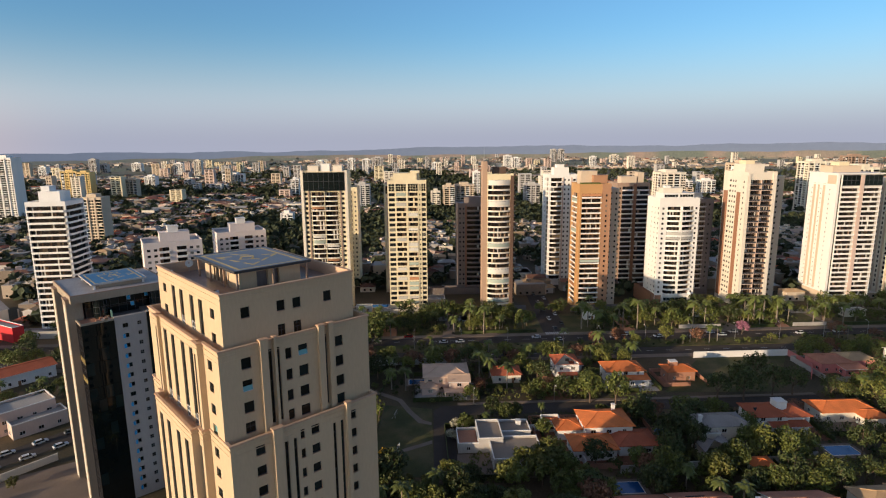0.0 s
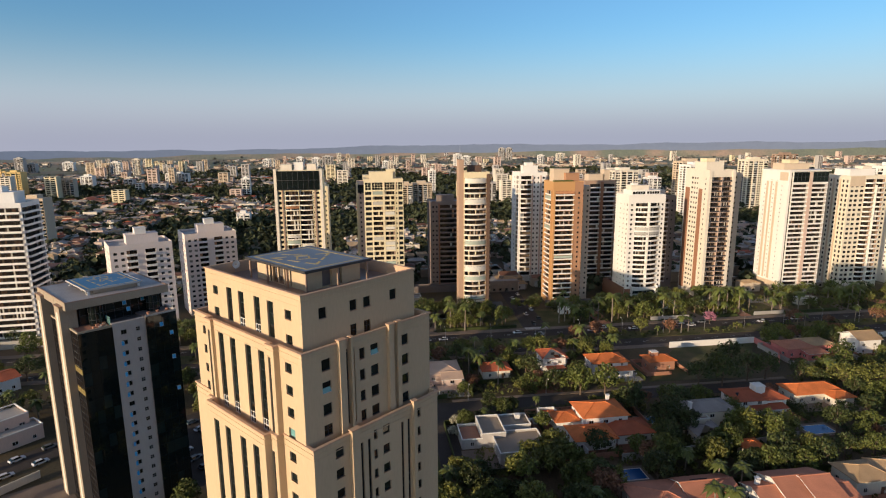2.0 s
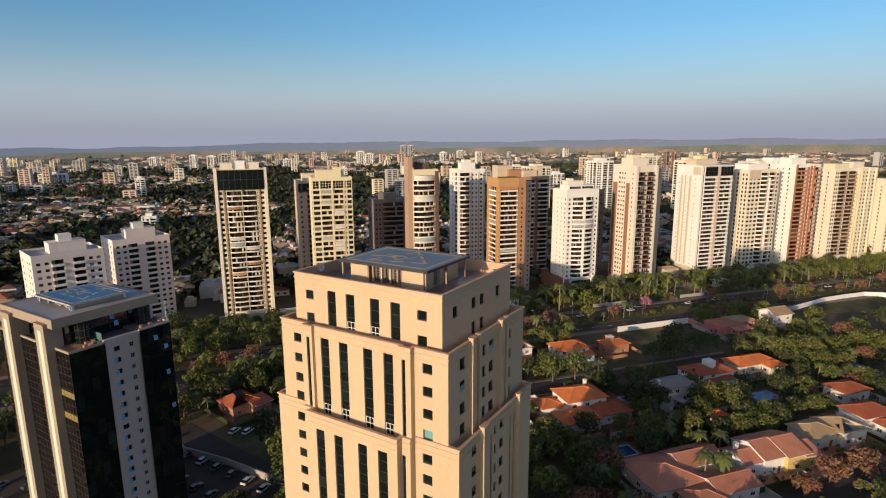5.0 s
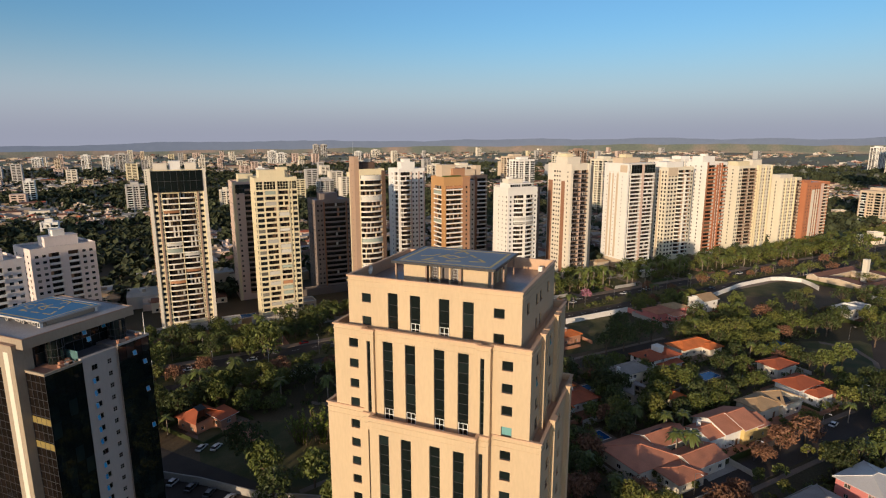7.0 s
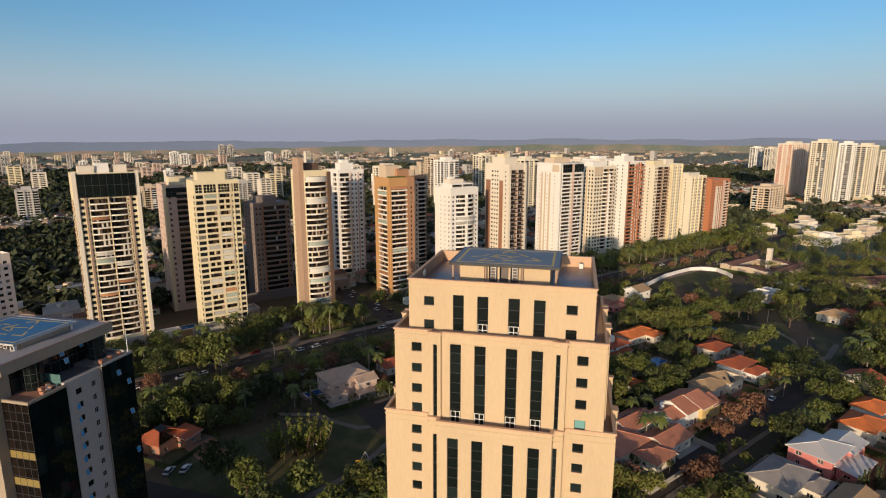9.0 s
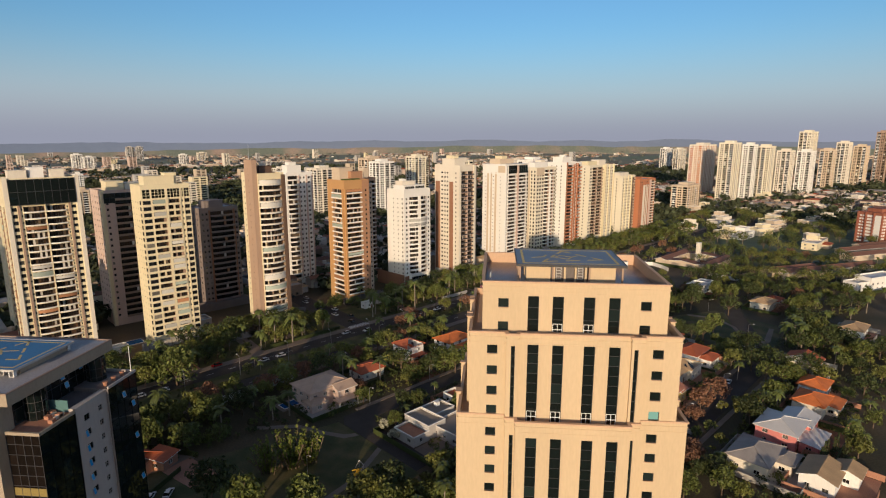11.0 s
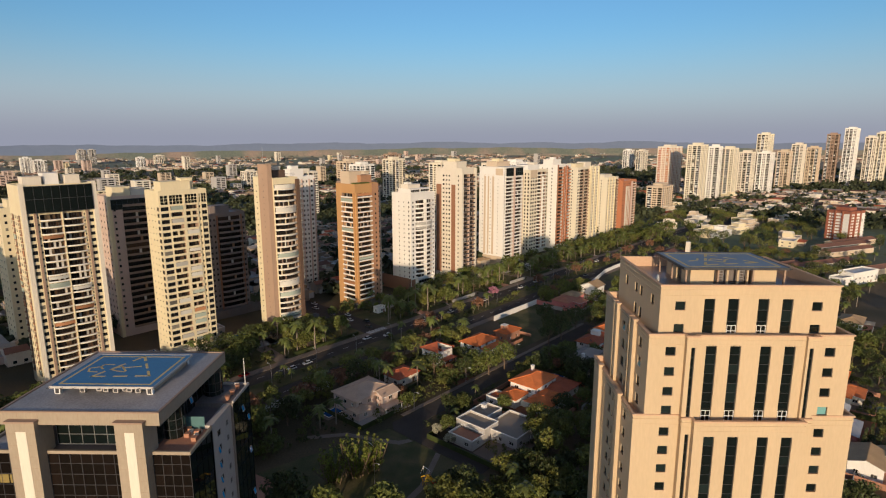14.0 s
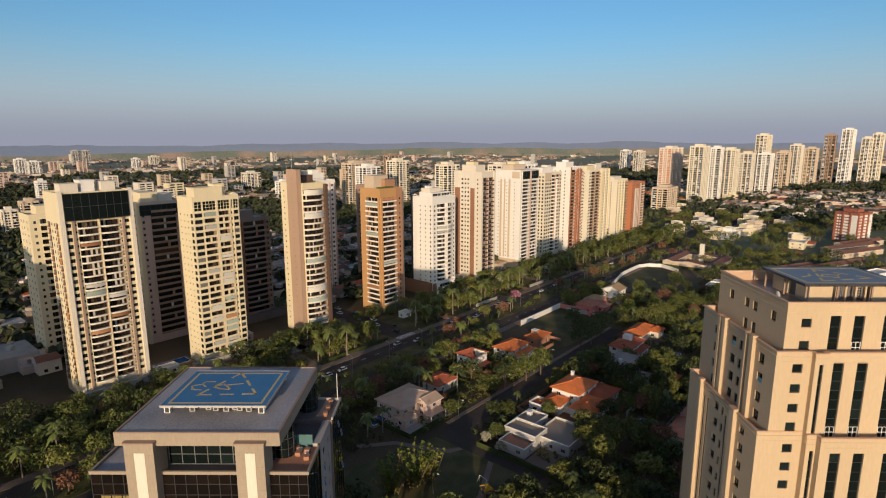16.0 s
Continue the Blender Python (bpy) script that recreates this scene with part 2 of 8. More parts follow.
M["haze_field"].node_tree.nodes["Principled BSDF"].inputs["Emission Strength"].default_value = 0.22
M["glass"] = glass_mat("glass", (0.012, 0.014, 0.016), (0.26, 0.24, 0.2), 0.3)
M["glass_dark"] = glass_mat("glass_dark", (0.006, 0.010, 0.010), (0.014, 0.024, 0.024), 0.3, 0.03)
M["glass_bronze"] = glass_mat("glass_bronze", (0.008, 0.006, 0.005), (0.016, 0.011, 0.009), 0.5, 0.08)
M["glass_blue"] = glass_mat("glass_blue", (0.03, 0.30, 0.62), (0.05, 0.38, 0.72), 0.5, 0.08)
M["glass_pale"] = glass_mat("glass_pale", (0.16, 0.36, 0.36), (0.3, 0.45, 0.42), 0.5, 0.08)
M["glass_teal"] = glass_mat("glass_teal", (0.08, 0.17, 0.18), (0.12, 0.22, 0.22), 0.5, 0.1)
M["blind"] = mat("blind", (0.55, 0.53, 0.48), rnd=0.3, rough=0.5)
M["blind_green"] = mat("blind_green", (0.36, 0.42, 0.36), rnd=0.2, rough=0.4)
M["blind_clay"] = mat("blind_clay", (0.42, 0.20, 0.10), rnd=0.35, rough=0.5)
M["balcony_glass"] = glass_mat("balcony_glass", (0.016, 0.012, 0.010), (0.16, 0.12, 0.08), 0.24, 0.12, (0.12, 0.07, 0.04))


# ---- building kit ----
class Geo:
    """Gathers faces with material slots, and makes a mesh of them."""

    def __init__(self):
        self.v, self.f, self.s, self.mats = [], [], [], []

    def slot(self, m):
        if m not in self.mats:
            self.mats.append(m)
        return self.mats.index(m)

    def face(self, pts, m):
        b = len(self.v)
        self.v += [tuple(p) for p in pts]
        self.f.append(tuple(range(b, b + len(pts))))
        self.s.append(self.slot(m))

    def box(self, x0, y0, z0, x1, y1, z1, m, bottom=True):
        b = len(self.v)
        self.v += [(x0, y0, z0), (x1, y0, z0), (x1, y1, z0), (x0, y1, z0), (x0, y0, z1), (x1, y0, z1), (x1, y1, z1), (x0, y1, z1)]
        fs = [(0, 1, 5, 4), (1, 2, 6, 5), (2, 3, 7, 6), (3, 0, 4, 7), (4, 5, 6, 7)] + ([(3, 2, 1, 0)] if bottom else [])
        k = self.slot(m)
        for f in fs:
            self.f.append(tuple(b + i for i in f))
            self.s.append(k)
        return self

    def prism(self, poly, z0, z1, m, top=None):
        """An upright prism on an anticlockwise outline."""
        n, b = len(poly), len(self.v)
        self.v += [(*p, z0) for p in poly] + [(*p, z1) for p in poly]
        for i in range(n):
            j = (i + 1) % n
            self.f.append((b + i, b + j, b + n + j, b + n + i))
            self.s.append(self.slot(m))
        self.f.append(tuple(range(b + n, b + 2 * n)))
        self.s.append(self.slot(top or m))
        self.f.append(tuple(range(b + n - 1, b - 1, -1)))
        self.s.append(self.slot(m))
        return self

    def tube(self, x, y, z0, z1, r0, r1, m, n=8):
        a = [(math.cos(2 * math.pi * i / n), math.sin(2 * math.pi * i / n)) for i in range(n)]
        b = len(self.v)
        self.v += [(x + r0 * c, y + r0 * s, z0) for c, s in a] + [(x + r1 * c, y + r1 * s, z1) for c, s in a]
        k = self.slot(m)
        for i in range(n):
            j = (i + 1) % n
            self.f.append((b + i, b + j, b + n + j, b + n + i))
            self.s.append(k)
        self.f.append(tuple(range(b + n, b + 2 * n)))
        self.s.append(k)
        return self

    def beam(self, p, q, r, m):
        """A square bar from p to q."""
        p, q = Vector(p), Vector(q)
        d = (q - p).normalized()
        a = d.cross(Vector((0, 0, 1)) if abs(d.z) < 0.9 else Vector((1, 0, 0))).normalized() * r
        c = d.cross(a).normalized() * r
        b = len(self.v)
        self.v += [tuple(e + k * a + h * c) for e in (p, q) for k, h in ((-1, -1), (1, -1), (1, 1), (-1, 1))]
        k = self.slot(m)
        for f in ((0, 1, 5, 4), (1, 2, 6, 5), (2, 3, 7, 6), (3, 0, 4, 7), (3, 2, 1, 0), (4, 5, 6, 7)):
            self.f.append(tuple(b + i for i in f))
            self.s.append(k)
        return self

    def mesh(self, name, weld=True):
        me = bpy.data.meshes.new(name)
        if weld:   # pieces that touch become one
            seen, back = {}, []
            for p in self.v:
                back.append(seen.setdefault((round(p[0], 3), round(p[1], 3), round(p[2], 3)), len(seen)))
            self.v = list(seen)
            keep = [(tuple(back[i] for i in f), k) for f, k in zip(self.f, self.s)]
            keep = [(f, k) for f, k in keep if len(set(f)) == len(f)]
            self.f, self.s = [f for f, _ in keep], [k for _, k in keep]
        me.from_pydata(self.v, [], self.f)
        for m in self.mats:
            me.materials.append(m)
        me.polygons.foreach_set("material_index", self.s)
        me.update()
        return me


def thing(name, label, category, m=None, group="", kind="", mesh=None):
    ob = new(name, mesh)
    ob.matrix_basis = m if m is not None else Matrix.Identity(4)
    return tagged(ob, label, category, group, kind)


def part(name, mesh, parent, m=None, label=""):
    ob = new(name, mesh.mesh(name) if isinstance(mesh, Geo) else mesh)
    ob.parent = parent
    if m is not None:
        ob.matrix_basis = m
    if label:
        ob["label"] = label
    return ob


def facade(g, o, xd, width, z0, z1, holes, depth, wall, reveal=None):
    """A wall face with real openings. o: its lower left corner seen from outside; xd: to the right; holes: (x0, z0, x1, z1)."""
    xd = Vector((*xd, 0))
    inn = Vector((-xd.y, xd.x, 0)) * depth
    o = Vector((*o, 0))
    xs = sorted({0.0, width, *(round(h[0], 3) for h in holes), *(round(h[2], 3) for h in holes)})
    zs = sorted({z0, z1, *(round(h[1], 3) for h in holes), *(round(h[3], 3) for h in holes)})
    hs = [tuple(round(a, 3) for a in h) for h in holes]
    at = lambda x, z: o + xd * x + Vector((0, 0, z))
    for z_lo, z_hi in zip(zs, zs[1:]):
        run = None
        row = [h for h in hs if h[1] < z_hi - 1e-6 and h[3] > z_lo + 1e-6]
        for x_lo, x_hi in zip(xs, xs[1:]):
            mid = (x_lo + x_hi) / 2
            if any(h[0] < mid < h[2] for h in row):
                if run is not None:
                    g.face([at(run, z_lo), at(x_lo, z_lo), at(x_lo, z_hi), at(run, z_hi)], wall)
                run = None
            elif run is None:
                run = x_lo
        if run is not None:
            g.face([at(run, z_lo), at(width, z_lo), at(width, z_hi), at(run, z_hi)], wall)
    for a, b, c, d in hs:
        r = [at(a, b), at(c, b), at(c, d), at(a, d)]
        for i in range(4):
            p, q = r[i], r[(i + 1) % 4]
            g.face([q, q + inn, p + inn, p], reveal or wall)
        # back of the opening: the dark inside put in as a dark face
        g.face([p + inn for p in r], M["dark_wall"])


def face_pose(o, xd, x, z, back=0.0):
    """Where a window sits whose own x runs along the wall, with its outside towards -y."""
    xd = Vector((*xd, 0))
    y = Vector((-xd.y, xd.x, 0))
    m = Matrix.Identity(4)
    for i in range(3):
        m[i][0], m[i][1] = xd[i], y[i]
    p = Vector((*o, z)) + xd * x + y * back
    m.translation = p
    return m


MESHES = {}


def lattice(g, w, h, nx, nz, t, frame, pane=None, y0=-0.03, y1=0.04):
    """A frame with nx by nz openings as one body; a pane closes each opening at its back."""
    xs = sorted({0.0, round(w, 3), *(round(i * (w - t) / nx + d, 3) for i in range(nx + 1) for d in (0, t))})
    zs = sorted({0.0, round(h, 3), *(round(i * (h - t) / nz + d, 3) for i in range(nz + 1) for d in (0, t))})
    for i, (a, b) in enumerate(zip(xs, xs[1:])):
        for k, (c, d) in enumerate(zip(zs, zs[1:])):
            if i % 2 and k % 2:
                for p, q in (((a, c), (b, c)), ((b, c), (b, d)), ((b, d), (a, d)), ((a, d), (a, c))):
                    g.face([(q[0], y0, q[1]), (q[0], y1, q[1]), (p[0], y1, p[1]), (p[0], y0, p[1])], frame)
                if pane:
                    g.face([(a, y1, c), (b, y1, c), (b, y1, d), (a, y1, d)], pane)
            else:
                g.face([(a, y0, c), (b, y0, c), (b, y0, d), (a, y0, d)], frame)


def window_mesh(w, h, nx=2, nz=1, frame="dark_metal", pane="glass", t=0.06):
    """A window of panes in a frame, in its own box: x 0..w, z 0..h, outside at -y."""
    key = ("win", round(w, 2), round(h, 2), nx, nz, frame, pane)
    if key not in MESHES:
        g = Geo()
        lattice(g, w, h, nx, nz, t, M[frame], M[pane])
        MESHES[key] = g.mesh("window")
    return MESHES[key]


def balcony_mesh(w, out, bulge, high, wall, rail, top=0.0):
    """A balcony with slab and parapet, bowed by bulge: x 0..w, outwards along -y, floor at z 0."""
    key = ("bal", round(w, 2), out, bulge, high, wall, rail, top)
    if key not in MESHES:
        g = Geo()
        n = 8 if bulge else 1
        arc = lambda d: [(w * i / n, -(d + bulge * (1 - (2 * i / n - 1) ** 2))) for i in range(n + 1)]
        outer, inner = arc(out), arc(out - 0.14)
        slab = [(x, y) for x, y in outer] + [(w, 0.0), (0, 0.0)]
        g.prism(slab, -0.22, 0.0, M[wall])
        for i in range(n):
            (a, b), (c, d) = outer[i], outer[i + 1]
            (e, f), (k, j) = inner[i], inner[i + 1]
            g.prism([(a, b), (c, d), (k, j), (e, f)], 0.0, high, M[rail])
            if top:
                g.prism([(a, b), (c, d), (k, j), (e, f)], high + 0.06, high + 0.12, M["metal"])
        for x in (0, w - 0.14):
            g.box(x, -out + 0.14, 0, x + 0.14, 0, high, M[rail])
        MESHES[key] = g.mesh("balcony")
    return MESHES[key]


def bay_mesh(w, h, wall="pale", n=4, variant=0, solid=0.05):
    """The back of a balcony: glazed doors, drawn curtains and lengths of wall."""
    key = ("bay", round(w, 2), round(h, 2), wall, n, variant, solid)
    if key not in MESHES:
        rs = random.Random(900 + 7 * variant + n)
        g = Geo()
        for i in range(n):
            a, b = w * i / n, w * (i + 1) / n
            what = rs.random()
            if what < solid:
                g.box(a, -0.12, 0, b, 0.0, h, M[wall if what < solid * 0.45 else "taupe" if what < solid * 0.75 else "clay"], False)
                continue
            g.face([(a, 0, 0), (b, 0, 0), (b, 0, h), (a, 0, h)], M["balcony_glass"] if what < 0.97 else M["blind"])
            g.box(a, -0.06, 0, a + 0.07, 0, h, M["dark_metal"], False)
            if what < 0.5:
                g.box(a + 0.07, -0.05, h * 0.72, b, 0, h * 0.76, M["dark_metal"])
        MESHES[key] = g.mesh("glazing", False)
    return MESHES[key]


def blind_mesh(w, out, bulge, z0, z1, m):
    """A roller blind or glazed screen along the outer edge of a balcony."""
    key = ("blind", round(w, 2), out, bulge, z0, round(z1, 2), m)
    if key not in MESHES:
        g = Geo()
        n = 8 if bulge else 3
        arc = lambda d: [(w * i / n, -(d + bulge * (1 - (2 * i / n - 1) ** 2))) for i in range(n + 1)]
        outer, inner = arc(out - 0.02), arc(out - 0.07)
        for i in range(n):
            g.prism([outer[i], outer[i + 1], inner[i + 1], inner[i]], z0, z1, M[m])
        MESHES[key] = g.mesh("blind")
    return MESHES[key]


BAY = random.Random(61)
UP = -40.0   # the avenue's run, degrees from +x


def tower(name, label, x, y, W, D, H, floors, wall, front=(), left=(), right=(), z0=4.0, top=2.0, rz=UP, blocks=(), strips=(), group="apartment towers", joined=False, blinds=(), solid=0.05):
    """An apartment tower on its front left corner. Columns of a face: ('w', x0, x1, sill, head) windows; ('b', x0, x1, out, bulge, parapet, rail, recess) balconies;
    strips: (face, x0, x1, material, proud, z_lo, z_hi) upright bands."""
    root = thing(name, label, "building", pose(x, y, 0, 0, 0, rz), group)
    g = Geo()
    fh = (H - top - z0) / floors
    faces = {"front": ((0, 0), (1, 0), W), "left": ((0, D), (0, -1), D), "right": ((W, 0), (0, 1), D), "back": ((W, D), (-1, 0), W)}
    todo = []
    for side, cols in (("front", front), ("left", left), ("right", right), ("back", ())):
        o, xd, width = faces[side]
        holes = []
        for c in cols:
            for k in range(floors):
                z = z0 + k * fh
                if c[0] == "w":
                    holes.append((c[1], z + c[3], c[2], z + c[4]))
                    todo.append((o, xd, c, z))
                elif c[0] == "b":
                    holes.append((c[1], z + 0.02, c[2], z + fh - 0.32))
                    todo.append((o, xd, c, z))
        shallow = [h for h in holes if h[3] - h[1] < fh - 0.5]
        # deep bays: recess darkness is put into the reveals as a darker colour
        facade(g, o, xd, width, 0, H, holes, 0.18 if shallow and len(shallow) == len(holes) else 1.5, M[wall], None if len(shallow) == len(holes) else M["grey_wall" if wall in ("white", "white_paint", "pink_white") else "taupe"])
    # roof deck behind a parapet
    g.face([(0.3, 0.3, H - 0.9), (W - 0.3, 0.3, H - 0.9), (W - 0.3, D - 0.3, H - 0.9), (0.3, D - 0.3, H - 0.9)], M["roof_membrane"])
    rim_o, rim_i = [(0, 0), (W, 0), (W, D), (0, D)], [(0.3, 0.3), (W - 0.3, 0.3), (W - 0.3, D - 0.3), (0.3, D - 0.3)]
    for i in range(4):
        j = (i + 1) % 4
        g.face([(*rim_o[i], H), (*rim_o[j], H), (*rim_i[j], H), (*rim_i[i], H)], M[wall])
        g.face([(*rim_i[i], H), (*rim_i[j], H), (*rim_i[j], H - 0.9), (*rim_i[i], H - 0.9)], M[wall])
    part("body", g, root)
    small = Geo()

    def put(mesh, m, name):
        """A part of its own on the nearer towers; far off, windows and glazing are joined."""
        if not joined:
            part(name, mesh, root, m)
            return
        b = len(small.v)
        small.v += [tuple(m @ v.co) for v in mesh.vertices]
        ids = [small.slot(k) for k in mesh.materials]
        for f in mesh.polygons:
            small.f.append(tuple(b + i for i in f.vertices))
            small.s.append(ids[f.material_index])

    for o, xd, c, z in todo:
        if c[0] == "w":
            w, h = c[2] - c[1], c[4] - c[3]
            put(window_mesh(w, h, 2 if w > 0.9 else 1), face_pose(o, xd, c[1], z + c[3], 0.1), "window")
        else:
            w = c[2] - c[1]
            k = 2 if w > 5 and not joined else 1
            for i in range(k):
                put(bay_mesh(w / k, fh - 0.34, wall, max(2, int(w / k / (0.75 if not joined else 1.2))), BAY.randrange(6), solid), face_pose(o, xd, c[1] + w / k * i, z + 0.02, c[7]), "glazing")
            if blinds and BAY.random() < blinds[0]:
                low = BAY.choice((0.5, 1.1, c[5]))
                part("blind", blind_mesh(w - 0.1, c[3], c[4], low, fh - 0.34, BAY.choice(blinds[1:])), root, face_pose(o, xd, c[1] + 0.05, z))
            part("balcony", balcony_mesh(w, c[3], c[4], c[5], c[8] if len(c) > 8 else wall, c[6]), root, face_pose(o, xd, c[1], z))
    if small.f:
        tagged(part("window_grid", small, root), kind="stuff")
    for side, a, b, m, proud, zl, zh in strips:
        o, xd, width = faces[side]
        s = Geo().box(0, -proud, zl, b - a, 0.05, zh, M[m])
        part("pilaster", s, root, face_pose(o, xd, a, 0))
    for bx0, by0, bx1, by1, h, m in blocks:
        part("roof_house", Geo().box(bx0, by0, H - 0.9, bx1, by1, H + h, M[m]).box(bx0 - 0.15, by0 - 0.15, H + h, bx1 + 0.15, by1 + 0.15, H + h + 0.25, M[m]), root)
    return root


def uv(s, w, z=0.0):
    """A place from metres along the avenue and across it."""
    c, n = math.cos(radians(UP)), math.sin(radians(UP))
    return Vector((s * c - w * n, s * n + w * c, z))


# ---- ground and roads ----
def sheet(name, label, outline, z, m, thick=0.0, kind="structure", category="ground"):
    g = Geo()
    pts = [tuple(p)[:2] for p in outline]
    area = sum(a[0] * b[1] - b[0] * a[1] for a, b in zip(pts, pts[1:] + pts[:1]))
    g.prism(pts if area > 0 else pts[::-1], z - max(thick, 0.3), z, M[m])
    return tagged(new(name, g.mesh(name)), label, category, kind=kind)


def ribbon(s0, s1, w0, w1):
    return [uv(s0, w0), uv(s1, w0), uv(s1, w1), uv(s0, w1)]


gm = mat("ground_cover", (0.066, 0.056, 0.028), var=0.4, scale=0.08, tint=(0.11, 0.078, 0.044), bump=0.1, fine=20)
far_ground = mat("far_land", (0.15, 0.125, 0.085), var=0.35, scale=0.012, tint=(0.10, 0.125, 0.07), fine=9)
# land past 2 km is paler: distance haze put into its colour
hazy_fields = mat("hazy_fields", (0.24, 0.21, 0.15), var=0.3, scale=0.01, tint=(0.16, 0.19, 0.11), fine=6)
g = Geo()
R = [0, 90, 200, 400, 800, 1300, 2000, 2500, 2850, 3100, 3600, 4700]
N = 96
base = (60, 120)


def hill(x, y):
    d = math.hypot(x - base[0], y - base[1])
    a = math.degrees(math.atan2(y - base[1], x - base[0]))
    rise = max(0.0, min(1.0, (d - 1500) / 2600)) ** 1.5
    h = noise.noise((x / 900, y / 900, 3.1)) * 18 + noise.noise((x / 300, y / 300, 7.7)) * 7
    if d > 2900:
        rise *= max(-0.6, 1 - (d - 2900) / 300)
    lift = 20 + 46 * max(0.0, min(1.0, (30 - a) / 50))
    return rise * (lift + h)


ring = [[(base[0], base[1], 0.0)]]
for r in R[1:]:
    ring.append([(base[0] + r * math.cos(2 * math.pi * i / N), base[1] + r * math.sin(2 * math.pi * i / N), hill(base[0] + r * math.cos(2 * math.pi * i / N), base[1] + r * math.sin(2 * math.pi * i / N))) for i in range(N)])
for i in range(N):
    j = (i + 1) % N
    g.face([ring[0][0], ring[1][i], ring[1][j]], gm)
    for a, b, r in zip(ring[1:], ring[2:], R[2:]):
        g.face([a[i], b[i], b[j], a[j]], gm if r <= 400 else far_ground if r <= 2000 else hazy_fields)
tagged(new("ground", g.mesh("ground")), "green and brown ground of gardens, town and far hills", "ground", kind="structure")

# ridges that close the view, their haze put into colour and glow
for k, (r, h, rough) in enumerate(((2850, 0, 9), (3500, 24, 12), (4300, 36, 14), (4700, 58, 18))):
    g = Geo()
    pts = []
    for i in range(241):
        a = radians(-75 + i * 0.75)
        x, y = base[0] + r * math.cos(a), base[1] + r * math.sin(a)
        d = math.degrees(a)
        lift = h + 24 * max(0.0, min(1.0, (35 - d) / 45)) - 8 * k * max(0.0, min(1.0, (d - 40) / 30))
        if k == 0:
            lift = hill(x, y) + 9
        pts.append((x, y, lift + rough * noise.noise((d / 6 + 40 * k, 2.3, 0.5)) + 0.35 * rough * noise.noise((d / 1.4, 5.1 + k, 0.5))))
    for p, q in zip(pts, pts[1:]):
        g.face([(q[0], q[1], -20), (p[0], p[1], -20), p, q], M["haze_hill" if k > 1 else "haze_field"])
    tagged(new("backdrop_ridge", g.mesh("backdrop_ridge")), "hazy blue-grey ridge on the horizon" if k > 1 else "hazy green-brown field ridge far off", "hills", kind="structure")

sheet("road_avenue_near", "dark asphalt avenue carriageway beside the gardens", ribbon(-420, 700, 237, 246), 0.06, "asphalt", category="road")
sheet("road_avenue_far", "dark asphalt avenue carriageway beside the towers", ribbon(-420, 700, 256, 265), 0.06, "asphalt", category="road")
sheet("median", "grassy median between the carriageways", ribbon(-420, 700, 246.2, 255.8), 0.18, "lawn")
sheet("pavement_near", "pale paved walk along the garden walls", ribbon(-300, 600, 233.2, 236.9), 0.2, "paving", category="pavement")
sheet("pavement_far", "pale paved walk before the towers", ribbon(-300, 600, 265.1, 269), 0.2, "paving", category="pavement")
sheet("road_cross", "asphalt side street between the towers", [uv(63, 265), uv(76, 265), uv(84, 420), uv(74, 420)], 0.064, "asphalt", category="road")
sheet("road_side", "narrow asphalt street behind the gardens", [uv(4, 150), uv(11, 150), uv(12, 178), uv(15, 184.5), uv(150, 184.5), uv(150, 192), uv(8, 192), uv(5, 188)], 0.06, "asphalt", category="road")
sheet("path_park", "pale winding path across the park lawn", [uv(-18, 205), uv(-8, 197), uv(-4.5, 188), uv(-0.5, 180), uv(4, 178), uv(4, 180), uv(1, 182), uv(-2.8, 189), uv(-6.5, 198.5), uv(-17, 207)], 0.065, "paving", category="path")
sheet("path_park", "pale path along the lower edge of the park", [uv(3.9, 166), uv(-12, 158), uv(-34, 154), uv(-34, 156), uv(-12, 160), uv(3.9, 168)], 0.066, "paving", category="path")
sheet("road_lower", "curving asphalt street between the houses", [uv(40, 99), uv(150, 100.5), uv(172, 104), uv(195, 114), uv(240, 138), uv(234, 145), uv(190, 122), uv(168, 112), uv(150, 109), uv(40, 107)], 0.06, "asphalt", category="road")
sheet("lawn_park", "dark mown park lawn with small goals", [uv(-58, 146), uv(3.8, 148), uv(4.5, 190), uv(-56, 204)], 0.05, "lawn", category="lawn")
sheet("lawn_lot", "empty lot of mown grass inside white walls", [uv(94, 198), uv(138, 196), uv(164, 231), uv(124, 231)], 0.05, "lawn", category="lawn")
sheet("yard_car_park", "asphalt car park beside the glass office", [(48, 140), (72, 140), (76, 200), (50, 206)], 0.055, "asphalt", category="car park")
sheet("yard_forecourt", "pale paved forecourt below the glass office", [(-30, 150), (24, 150), (24, 192), (-20, 200)], 0.05, "paving", category="forecourt")
sheet("road_west", "asphalt street lined with parked cars", [(-60, 196), (24, 206), (60, 214), (60, 224), (22, 216), (-60, 206)], 0.06, "asphalt", category="road")
sheet("yard_front", "earth and grass of tower grounds", ribbon(-80, 480, 269.5, 300), 0.04, "lawn")
sheet("yard_tower", "paved court round the office tower", [(16, 58), (52, 58), (54, 102), (16, 102)], 0.045, "paving")

